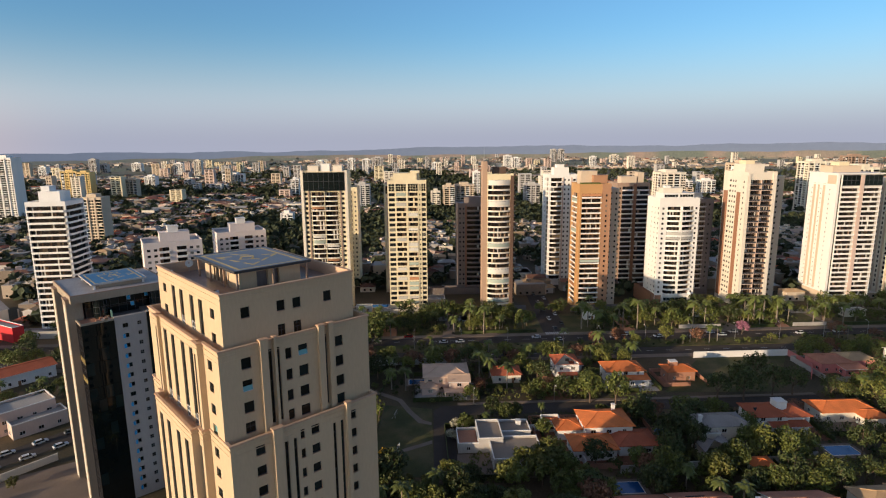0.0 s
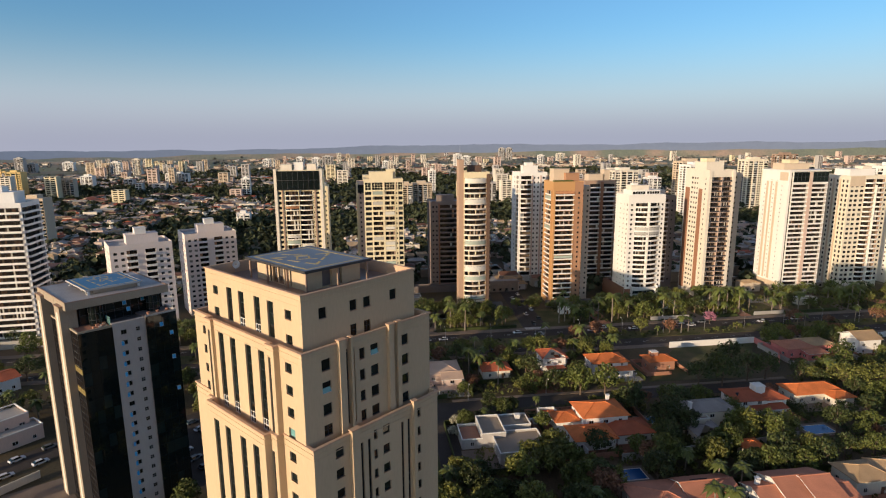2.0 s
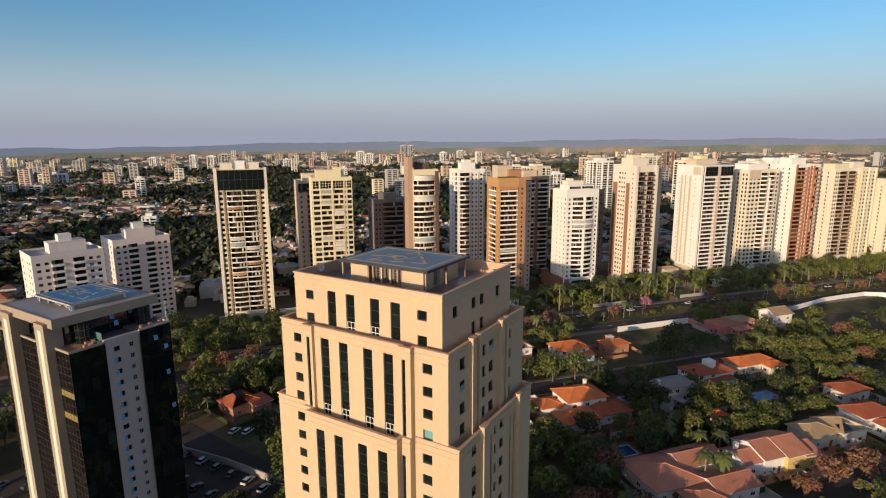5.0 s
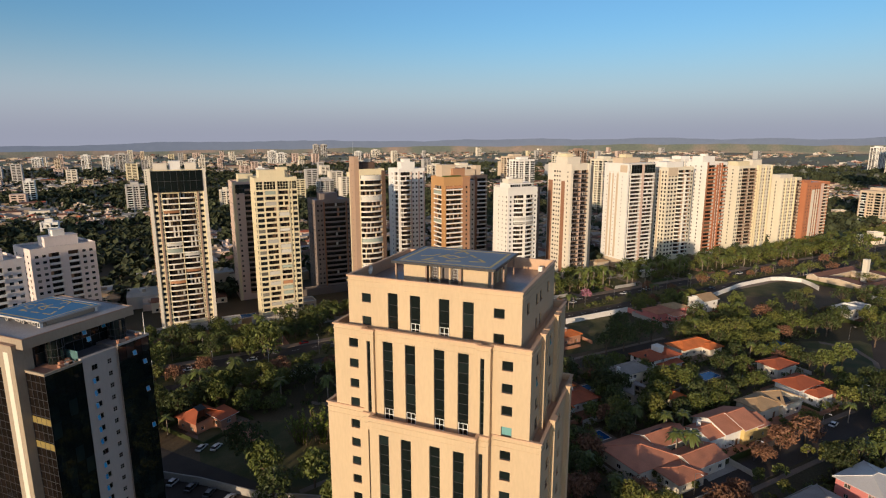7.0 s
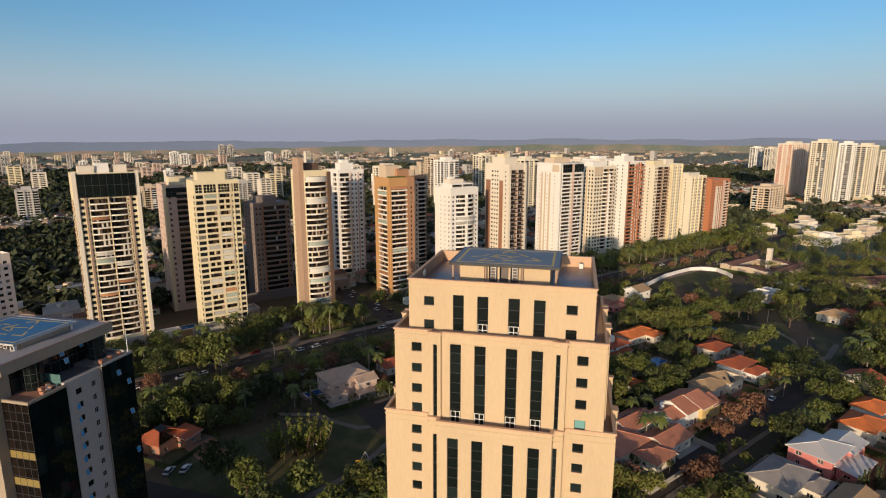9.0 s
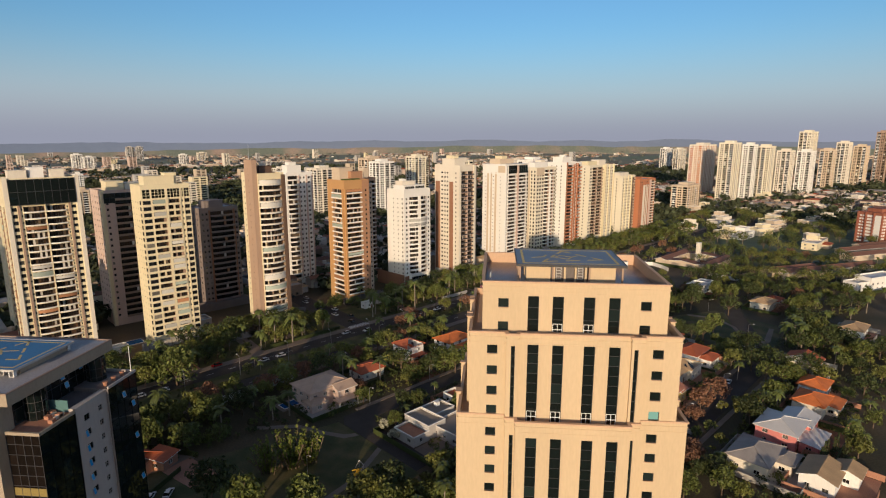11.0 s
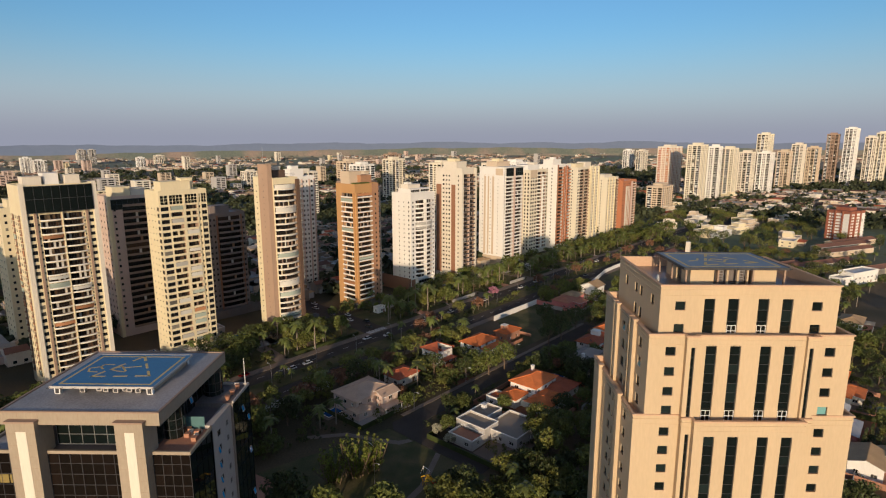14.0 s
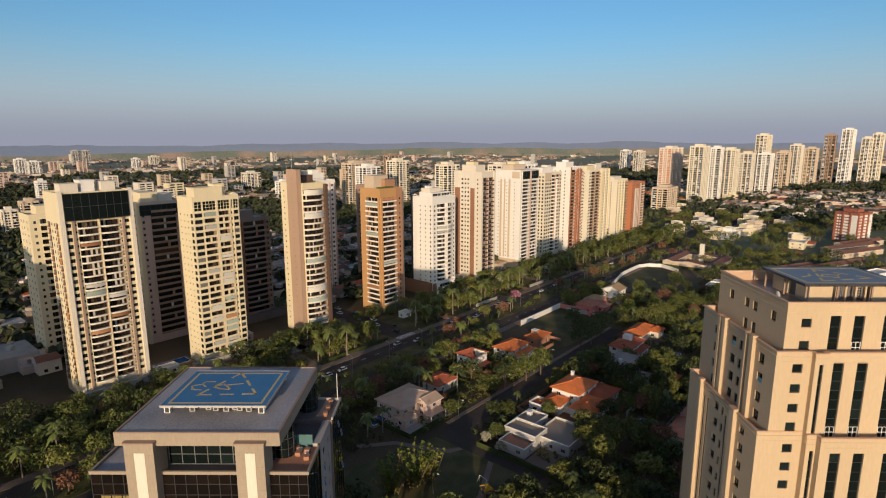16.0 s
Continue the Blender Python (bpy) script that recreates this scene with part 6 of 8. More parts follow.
house("long pink house with low tiled roofs", 275, 52, [(-5, 0, 16, 12, 4.2, "hip", 1.6, "tile_pink"), (9, 2, 14, 10, 4.2, "hip", 1.5, "tile_beige"), (0, -8, 10, 6, 3.2, "shed", 0.8)], "pink_wall", "tile_pink")
house("white house with a tall blank gable wall", 296, 33, [(0, 0, 13, 12, 6.5, "gable", 2.6)], "white", "tile_beige")
house("sprawling house with dusty pink tiled roofs", 126, 52, [(-5, 1, 16, 15, 3.9, "hip", 2.2), (8, 4, 14, 9, 4.2, "gable", 1.9), (9, -8, 13, 9, 3.6, "gable", 1.8), (-2, -11, 10, 8, 3.4, "hip", 1.5)], "pale", "tile_pink", extras=[("solar", 4, 2.0, 5, 3.2, 5.2, 6.1)], k=1.0)
house("yellow house with stepped orange gables", 147, 32.6, [(0, 2, 9, 14, 5.0, "gable", 2.6, None, "white"), (8.4, 1, 9, 15, 5.2, "gable", 2.6), (-8, 1, 7, 10, 4.2, "gable", 1.8, None, "white"), (15, -1, 6, 11, 4.2, "gable", 1.8)], "yellow_wall", "tile_pink", extras=[("chimney", -9, 3, 4, 7.4, "white")])
house("beige-roofed house with broad hipped roofs", 173.5, 16.2, [(-5, 1, 13, 10, 4.4, "hip", 1.8), (7, 0, 12, 12, 4.8, "hip", 2.0)], "pale", "tile_beige", extras=[("solar", 1.5, -5.2, 5, 3, 5.0, 6.0)])
house("red-brown roofed house with white eaves", 192, 3, [(0, 2, 18, 12, 5.2, "hip", 2.2), (2, -7, 12, 7, 3.6, "hip", 1.4)], "white", "tile_red", k=0.74)
house("pink house with a pale folded metal roof", 130, -5, [(-3, 1, 16, 13, 5.6, "hip", 1.8), (8, -2, 12, 10, 4.8, "gable", 1.5), (-1, -9, 14, 6, 3.0, "shed", 0.7)], "pink_wall", "roof_light", k=0.88)
house("house with a dark grey tiled roof", 113, 12, [(0, 0, 17, 12, 4.2, "hip", 2.0), (4, -8, 9, 6, 3.4, "hip", 1.3)], "pale", "tile_grey", k=0.9)
house("small house with an orange hipped roof", 150, -23, [(0, 0, 14, 11, 4.6, "hip", 2.0), (6, -7, 12, 5, 3.0, "shed", 0.8)], "pale", "tile_orange")
house("red gabled house beside a street", 190, -41, [(0, 0, 9, 14, 4.4, "gable", 2.4)], "pale", "tile_red")
house("orange-roofed house near the sharp street bend", 165, -32, [(0, 0, 13, 10, 4.2, "hip", 1.9)], "white", "tile_orange")
house("house with broad beige hipped roofs", 280, -65, [(-4, 0, 16, 13, 4.4, "hip", 2.2), (10, -3, 12, 9, 3.8, "hip", 1.6, "tile_red")], "pale", "tile_beige", k=0.78)
house("white house with a brown hipped roof", 235, -87, [(0, 0, 17, 11, 4.4, "hip", 2.0)], "white", "tile_beige")
house("white flat-roofed house with pale terraces", 315, -42, [(-8, 0, 16, 12, 5.4, "flat", 0, "roof_light"), (8, 2, 15, 10, 4.2, "flat", 0, "roof_light"), (2, -6, 9, 6, 3.2, "flat", 0, "roof_light")], "white", "roof_light", k=0.8)
house("brown-roofed house behind palms", 214, 8, [(0, 0, 14, 10, 4.0, "hip", 1.8)], "pale", "tile_red")
house("small annexe with brown tiled roof", 168, 47, [(0, 0, 7, 6, 3.2, "hip", 1.2)], "pale", "tile_orange")
house("orange-roofed villa beside the car park", 91, 193, [(0, 1, 11, 11, 4.0, "hip", 2.6), (6, -5, 7, 7, 3.2, "shed", 0.9, "tile_red")], "terracotta", "tile_red", rz=-8, extras=[("solar", -2, -1.5, 3.5, 3, 6.4, 7.2)])
house("brown tiled house with white gutters", 104, -2, [(0, 0, 14, 10, 4.0, "gable", 1.8), (8, -6, 8, 7, 3.6, "gable", 1.4)], "white", "tile_beige")
house("terracotta roofed shelter near the park", 63, 121, [(0, 0, 9, 6, 3.0, "hip", 1.2)], "terracotta", "tile_red")
pool("blue swimming pool with a pale paved surround", 133, 70, 9, 5)
pool("blue swimming pool beside a garden", 199, 34, 9, 5)
pool("small pool beside the pink house", 137, 164, 7, 4)
pool("small blue pool beside the modern house", 131, 97, 8, 3)
pool("blue pool in the cream tower's court", 189, 263, 14, 6)
pool("small blue pool behind the orange house", 169, 78, 7, 4)

house("low pale pavilion beside the tower pool", 178, 260, [(0, 0, 9, 5, 3.0, "flat", 0, "roof_light")], "pale", "roof_light", group="tower pavilions", name="pavilion")
house("low flat-roofed garage range between the towers", 214, 247, [(0, 0, 22, 9, 3.4, "flat", 0, "concrete")], "beige", "concrete", group="tower pavilions", name="pavilion")
house("white gatehouse before the ochre tower", 258, 163, [(0, 0, 6, 4, 3.0, "flat", 0, "roof_light")], "white", "roof_light", group="tower pavilions", name="pavilion")
house("white gatehouse before the curved tower", 306, 124, [(0, 0, 9, 5, 3.2, "flat", 0, "roof_light")], "white", "roof_light", group="tower pavilions", name="pavilion")
house("beige gatehouse with a broad flat canopy", 366, 66, [(0, 0, 12, 5, 3.4, "flat", 0, "concrete")], "pale", "concrete", group="tower pavilions", name="pavilion")
pool("dark blue pool in a shaded tower court", 214, 230, 12, 5)

# school with a courtyard
house("low school with red roofs round a courtyard and a white tower", 397, -64, [(0, -16, 46, 8, 4, "gable", 1.5), (-19, 0, 8, 26, 4, "gable", 1.5), (19, 0, 8, 26, 4, "gable", 1.5), (0, 16, 46, 8, 4, "gable", 1.5)], "beige", "town_roof", extras=[("box", 3, -2, 3, 3, 0, 16, "pale")], name="school", windows=False)
for k, (x, y, L) in enumerate(((372, -150, 86), (352, -172, 60), (455, -228, 70), (430, -215, 62), (475, -250, 60))):
    house("long low range with a dull red-brown tiled roof", x, y, [(0, 0, L, 9, 4.2, "gable", 1.8)], "beige", "town_roof", rz=-66, group="long ranges", name="school_range", windows=False)
house("white flat-roofed school building with ribbon windows", 333, -158, [(0, 0, 34, 12, 8.2, "flat", 0, "roof_light"), (-24, 0, 14, 10, 6.0, "flat", 0, "roof_light")], "white", "roof_light", rz=-62, name="school_building")
house("white villa with layered flat roofs", 520, -150, [(0, 0, 30, 14, 6, "flat", 0, "roof_light"), (10, 3, 14, 9, 9, "flat", 0, "roof_light")], "white", "roof_light", group="far villas")
house("cream villa with layered flat roofs", 470, -190, [(0, 0, 26, 12, 6, "flat", 0, "roof_light"), (12, 3, 8, 9, 10, "flat", 0, "roof_light")], "cream", "roof_light", group="far villas")

house("small garden pavilion with a hipped roof", 345, -82, [(0, 0, 7, 7, 3.0, "hip", 1.6)], "wood", "tile_beige", group="far villas", windows=False)
house("long low range with a brown tiled roof and pale walls", 368, -121, [(0, 0, 44, 10, 4.0, "gable", 1.8), (-14, -8, 12, 8, 3.4, "flat", 0, "concrete")], "beige", "town_roof", rz=-66, group="long ranges", name="school_range", windows=False)
VR = random.Random(90)
for k, (x, y) in enumerate(((572, -115), (525, -138), (573, -202), (642, -175), (644, -293), (614, -221), (484, -199), (681, -221), (719, -306), (743, -194), (767, -429), (806, -521), (871, -461), (917, -347), (741, -122), (696, -160), (600, -160), (545, -178), (660, -250), (610, -260))):
    W, D = VR.uniform(16, 28), VR.uniform(11, 17)
    w = ("pale", "cream", "beige", "beige")[k % 4]
    house(("pale", "cream", "beige", "beige")[k % 4] + " low villa with stepped flat roofs and terraces", x, y, [(0, 0, W, D, 6.2, "flat", 0, "concrete"), (W * 0.35, D * 0.3, W * 0.5, D * 0.7, 9.0, "flat", 0, "roof_light"), (-W * 0.3, -D * 0.6, W * 0.6, D * 0.5, 3.6, "hip" if k % 3 == 0 else "flat", 1.4, "tile_red" if k % 3 == 0 else "concrete")], w, "concrete", rz=UP + VR.choice((0, -22, -26)), group="far villas", windows=k < 3)

# low buildings to the west
house("shop range with a rusty orange roof and white walls", 8, 277, [(0, 0, 46, 12, 5.0, "gable", 1.6)], "white", "tile_red", rz=8, group="shop buildings", name="shop_building")
house("three-storey pale building with brown bands and roof terrace", 16, 231, [(0, 2, 17, 11, 7.5, "flat", 0, "concrete", "pinkish"), (2, -6, 16, 7, 4.6, "flat", 0, "concrete")], "pinkish", "concrete", rz=8, group="shop buildings", name="shop_building")
house("bright red walled yard building", 20, 352, [(0, 0, 34, 5, 7.5, "flat", 0, "concrete")], "red_wall", "concrete", rz=-70, group="shop buildings", name="shop_building", windows=False)
house("white warehouse with a pale metal roof", -6, 330, [(0, 0, 26, 30, 6.0, "gable", 1.5, "roof_light")], "white", "roof_light", rz=8, group="shop buildings", name="shop_building", windows=False)
house("large hall with a grey roof", 4, 395, [(0, 0, 40, 34, 7.0, "gable", 2.0, "tile_grey")], "pale", "tile_grey", rz=8, group="shop buildings", name="shop_building", windows=False)


# ---- cars ----
def car_mesh():
    out = {}
    for paint in ("car_white", "car_grey", "car_red"):
        g = Geo()
        prof = [(-2.1, 0.35), (2.1, 0.35), (2.15, 0.7), (1.25, 0.86), (-1.9, 0.9), (-2.15, 0.75)]
        for s in (-1, 1):
            f = [(x, s * 0.86, z) for x, z in prof]
            g.face(f if s < 0 else f[::-1], M[paint])
        for a, b in zip(prof, prof[1:] + prof[:1]):
            g.face([(a[0], 0.86, a[1]), (b[0], 0.86, b[1]), (b[0], -0.86, b[1]), (a[0], -0.86, a[1])][::-1], M[paint])
        cab = [(-1.85, 0.9), (1.15, 0.87), (0.45, 1.42), (-1.35, 1.45)]
        h = Geo()
        for s in (-1, 1):
            f = [(x, s * (0.8 if z < 1 else 0.64), z) for x, z in cab]
            h.face(f if s < 0 else f[::-1], M["glass_dark"])
        for i, (a, b) in enumerate(zip(cab, cab[1:] + cab[:1])):
            if i == 0:
                continue
            wa, wb = (0.8 if a[1] < 1 else 0.64), (0.8 if b[1] < 1 else 0.64)
            h.face([(a[0], -wa, a[1]), (b[0], -wb, b[1]), (b[0], wb, b[1]), (a[0], wa, a[1])], M[paint] if i == 2 else M["glass_dark"])
        out[paint] = (g.mesh("body"), h.mesh("cabin"))
    w = Geo()
    n = 12
    for s, y in ((-1, -0.1), (1, 0.1)):
        f = [(0.32 * math.cos(2 * math.pi * i / n), y, 0.32 * math.sin(2 * math.pi * i / n)) for i in range(n)]
        w.face(f if s < 0 else f[::-1], M["tyre"])
    for i in range(n):
        a, b = 2 * math.pi * i / n, 2 * math.pi * (i + 1) / n
        w.face([(0.32 * math.cos(a), 0.1, 0.32 * math.sin(a)), (0.32 * math.cos(b), 0.1, 0.32 * math.sin(b)), (0.32 * math.cos(b), -0.1, 0.32 * math.sin(b)), (0.32 * math.cos(a), -0.1, 0.32 * math.sin(a))][::-1], M["tyre"])
    return out, w.mesh("wheel")


CAR, WHEEL = car_mesh()


def car(x, y, rz, paint):
    word = {"car_white": "white hatchback car standing on the asphalt", "car_grey": "dark grey car standing on the asphalt", "car_red": "red car standing on the asphalt"}[paint]
    root = thing("car", word, "car", pose(x, y, 0.06, 0, 0, rz), "cars")
    part("body", CAR[paint][0], root)
    part("cabin", CAR[paint][1], root)
    for a in (-1.35, 1.35):
        for b in (-0.8, 0.8):
            part("wheel", WHEEL, root, pose(a, b, 0.32))


rng = random.Random(7)
for s, w, p in ((-55, 258, "car_white"), (-47, 258, "car_grey"), (-38, 258.3, "car_white"), (-30, 257, "car_white"), (-20, 262, "car_grey"), (12, 258, "car_white"), (20, 258, "car_white"), (58, 262, "car_white"), (68, 258, "car_white"), (80, 242, "car_white"), (96, 259, "car_white"), (103, 263, "car_white"),
                (118, 259, "car_white"), (146, 263, "car_white"), (150, 259, "car_white"), (158, 263, "car_grey"), (190, 259, "car_white"), (40, 239, "car_grey"), (-5, 267, "car_red"), (10, 243, "car_white"), (210, 260, "car_white"), (250, 243, "car_grey"), (270, 262, "car_white"), (300, 259, "car_white")):
    q = uv(s, w)
    car(q.x, q.y, UP + (180 if w > 250 else 0), p)
for k in range(34):   # parked in rows west of the glass office and in its car park
    if k < 18:
        x, y, rz = -22 + k * 4.4, 202 + k * 0.55 + (5.5 if k % 2 else -2.2), 8 + rng.uniform(-4, 4)
    else:
        x, y, rz = 54 + (k % 2) * 9.5, 146 + (k - 18) * 3.3, 8 + rng.uniform(-5, 5)
    car(x, y, rz, rng.choice(("car_white", "car_grey", "car_grey", "car_white")))
for x, y, rz, p in ((131, 117, 20, "car_grey"), (171, -3, -30, "car_white"), (150, 8, -35, "car_white"), (80, 182, 10, "car_white"), (82, 178, 10, "car_white"), (125, 121, -40, "car_grey")):
    car(x, y, rz, p)
for k in range(16):
    q = uv(70.5 + (k % 2) * 5 + k * 0.25, 275 + k * 8)
    car(q.x, q.y, UP + 90, rng.choice(("car_white", "car_grey")))


# ---- street lamps, goals, playground ----
def street_lamp(x, y, rz, h=8.0):
    root = thing("street_lamp", "grey steel street lamp with a curved arm", "street lamp", pose(x, y, 0, 0, 0, rz), "street lamps")
    part("pole", Geo().tube(0, 0, 0, h, 0.09, 0.05, M["metal"], 6), root)
    g = Geo()
    for i in range(4):
        a, b = i / 4, (i + 1) / 4
        g.beam((1.8 * a, 0, h + 0.7 * math.sin(a * 1.57)), (1.8 * b, 0, h + 0.7 * math.sin(b * 1.57)), 0.04, M["metal"])
    part("arm", g, root)
    part("lamp_head", Geo().box(1.6, -0.14, h + 0.58, 2.3, 0.14, h + 0.72, M["white_paint"]), root)


for k in range(26):
    q = uv(-90 + k * 22, 251)
    street_lamp(q.x, q.y, UP + 90)
for s, w in ((20, 193), (50, 193), (85, 193), (60, 104), (90, 107), (125, 107), (160, 113), (195, 120), (-20, 170), (-40, 160), (225, 150)):
    q = uv(s, w)
    street_lamp(q.x, q.y, UP - 90, 6.5)
for x, y in ((112.5, 147), (99, 128.5)):
    r = thing("goal", "small white football goal on the lawn", "goal", pose(x, y, 0.05, 0, 0, 40), "goals")
    for a in (-1.5, 1.5):
        part("post", Geo().tube(a, 0, 0, 2, 0.05, 0.05, M["white"], 6), r)
        part("stay", Geo().beam((a, 0, 2), (a, 1.2, 0.0), 0.03, M["white"]), r)
    part("crossbar", Geo().beam((-1.5, 0, 2), (1.5, 0, 2), 0.05, M["white"]), r)
arch = thing("entrance_arch", "white half-round entrance arch beside the car park", "arch", pose(86, 226, 0, 0, 0, -20))
g = Geo()
for k in range(12):
    a, b = math.pi * k / 12, math.pi * (k + 1) / 12
    g.beam((2.8 * math.cos(a), 0, 2.6 + 2.8 * math.sin(a)), (2.8 * math.cos(b), 0, 2.6 + 2.8 * math.sin(b)), 0.22, M["white"])
part("hoop", g, arch)
for a in (-2.8, 2.8):
    part("leg", Geo().box(a - 0.22, -0.22, 0, a + 0.22, 0.22, 2.6, M["white"]), arch)
for k in range(3):
    p = thing("flagpole", "white steel flagpole without a flag", "flagpole", pose(99 + 1.3 * k, 209 - 2.0 * k, 0), "flagpoles")
    part("pole", Geo().tube(0, 0, 0, 7.5, 0.07, 0.05, M["white"], 6), p)
    part("base", Geo().box(-0.3, -0.3, 0, 0.3, 0.3, 0.25, M["concrete"]), p)
pl = thing("playground", "red and yellow plastic playground slide tower", "playground", pose(93, 128, 0, 0, 0, 25))
for a in (-1, 1):
    for b in (-1, 1):
        part("post", Geo().tube(a, b, 0, 2.6, 0.08, 0.08, M["play_yellow"], 6), pl)
part("platform", Geo().box(-1.1, -1.1, 1.3, 1.1, 1.1, 1.42, M["wood"]), pl)
part("roof", roof_geo("hip", 2, 2, 2.6, 1.0, "play_yellow", 0.4), pl)
part("slide", Geo().beam((0, -1.1, 1.35), (0, -4.2, 0.2), 0.32, M["car_red"]), pl)


# ---- trees ----
def leaves(g, centres, n, size, m, squash=0.75, rs=None):
    """Leaf sprays, each a bent pair of quads, scattered over clump shells."""
    k = g.slot(M[m])
    for (cx, cy, cz, r) in centres:
        for _ in range(n):
            d = Vector((rs.gauss(0, 1), rs.gauss(0, 1), rs.gauss(0, 1) + 0.25)).normalized()
            rr = r * (0.55 + 0.5 * rs.random())
            p = Vector((cx, cy, cz)) + Vector((d.x * rr, d.y * rr, d.z * rr * squash))
            a = d.cross(Vector((rs.uniform(-1, 1), rs.uniform(-1, 1), rs.uniform(-1, 1)))).normalized()
            b = (d * 0.35 + Vector((rs.uniform(-0.6, 0.6), rs.uniform(-0.6, 0.6), rs.uniform(-0.3, 0.6)))).cross(a).normalized()
            s = size * rs.uniform(0.6, 1.3)
            i = len(g.v)
            drop = Vector((0, 0, -0.3 * s))
            g.v += [tuple(p - a * s), tuple(p - b * s * 0.45 + drop * 0.3), tuple(p + a * s + drop), tuple(p + b * s * 0.5)]
            g.f.append((i, i + 1, i + 2, i + 3))
            g.s.append(k)


def tree_meshes(kind, seed):
    rs = random.Random(seed)
    tr, cr = Geo(), Geo()
    if kind == "palm":
        h = rs.uniform(6.5, 9.5)
        x = y = 0.0
        for i in range(5):
            nx, ny = x + rs.uniform(-0.12, 0.12), y + rs.uniform(-0.12, 0.12)
            tr.tube((x + nx) / 2, (y + ny) / 2, h * i / 5, h * (i + 1) / 5 + 0.05, 0.24 - 0.02 * i, 0.22 - 0.02 * i, M["palm_trunk"], 7)
            x, y = nx, ny
        k = cr.slot(M["palm_leaf"])
        for i in range(20):
            a = 2 * math.pi * i / 20 + rs.uniform(-0.2, 0.2)
            el = rs.uniform(-0.5, 1.1)
            L = rs.uniform(2.4, 3.3)
            prev = None
            for j in range(6):
                q = j / 5
                r = L * q * math.cos(el * (1 - 0.3 * q))
                z = h + L * (math.sin(el) * q - 0.75 * q * q)
                c = Vector((x + r * math.cos(a), y + r * math.sin(a), z))
                wd = 0.62 * math.sin(math.pi * min(1, q * 0.85 + 0.12))
                side = Vector((-math.sin(a), math.cos(a), 0)) * wd
                dip = Vector((0, 0, -0.35 * wd))
                if prev:
                    for s in (-1, 1):
                        b = len(cr.v)
                        cr.v += [tuple(prev[0]), tuple(prev[0] + s * prev[1] + prev[2]), tuple(c + s * side + dip), tuple(c)]
                        cr.f.append((b, b + 1, b + 2, b + 3) if s > 0 else (b + 3, b + 2, b + 1, b))
                        cr.s.append(k)
                prev = (c, side, dip)
        return tr.mesh("trunk"), cr.mesh("crown", False)
    if kind in ("cypress", "bamboo"):
        n = 1 if kind == "cypress" else 20
        for i in range(n):
            a, r = rs.uniform(0, 6.28), 0 if n == 1 else rs.uniform(0.2, 2.0)
            bx, by = r * math.cos(a), r * math.sin(a)
            h = rs.uniform(6, 8) if n == 1 else rs.uniform(4.5, 9)
            lean = 0 if n == 1 else rs.uniform(0.6, 3.4)
            tx, ty = bx + lean * math.cos(a), by + lean * math.sin(a)
            tr.beam((bx, by, 0), (tx, ty, h * 0.9), 0.08, M["trunk"])
            cs = []
            for j in range(8):
                q = 0.15 + 0.85 * j / 7
                cs.append((bx + (tx - bx) * q * q, by + (ty - by) * q * q, h * q, 0.75 * (1.1 - 0.75 * q) if n == 1 else 0.32 + 0.35 * math.sin(3 * q)))
            leaves(cr, cs, 26 if n == 1 else 9, 0.34, "leaf_dark" if n == 1 else "leaf_yellow", 1.1, rs)
        return tr.mesh("trunk"), cr.mesh("crown", False)
    spec = {"round": (8.5, 4.2, "leaf"), "tall": (11.5, 4.2, "leaf_dark"), "broad": (7.5, 5.6, "leaf"), "olive": (8.0, 4.4, "leaf_olive"), "small": (4.6, 2.5, "leaf_olive"), "dark": (9.5, 4.8, "leaf_dark"),
            "rust": (7.5, 4.4, "leaf_rust"), "pink": (6.5, 3.6, "leaf_pink"), "pale": (6.5, 3.8, "leaf_pale"), "shrub": (2.6, 1.9, "leaf"), "umbrella": (9.0, 8.0, "leaf_olive")}[kind]
    h, r, leaf = spec
    fork = h * (0.32 if kind != "shrub" else 0.1)
    tr.tube(0, 0, 0, fork, 0.26 * h / 8, 0.19 * h / 8, M["trunk"], 7)
    cs = []
    n = {"small": 9, "shrub": 7, "umbrella": 26}.get(kind, 17)
    for i in range(n):
        a = 2.4 * i + rs.uniform(-0.4, 0.4)
        q = math.sqrt((i + 0.6) / n)
        lim = r * rs.uniform(0.72, 1.0)
        x, y = lim * q * math.cos(a), lim * q * math.sin(a)
        flat = 0.35 if kind == "umbrella" else 1.0
        z = h * 0.55 + flat * (h * 0.42) * math.sqrt(max(0.0, 1 - q * q)) * rs.uniform(0.75, 1.1) + (h * 0.22 if kind == "umbrella" else 0) - (0.8 * q if kind == "broad" else 0)
        cs.append((x, y, z, r * rs.uniform(0.26, 0.4)))
        if i % 2 == 0:
            tr.beam((0, 0, fork * 0.9), (x * 0.8, y * 0.8, z - 0.3), 0.06 * h / 8, M["trunk"])
        if q > 0.5 and kind not in ("umbrella",):
            cs.append((x * 0.9, y * 0.9, z - r * 0.34, r * rs.uniform(0.22, 0.32)))
    leaves(cr, cs, 36 if kind not in ("shrub", "small") else 26, {"shrub": 0.36, "small": 0.38}.get(kind, 0.5), leaf, 0.8, rs)
    return tr.mesh("trunk"), cr.mesh("crown", False)


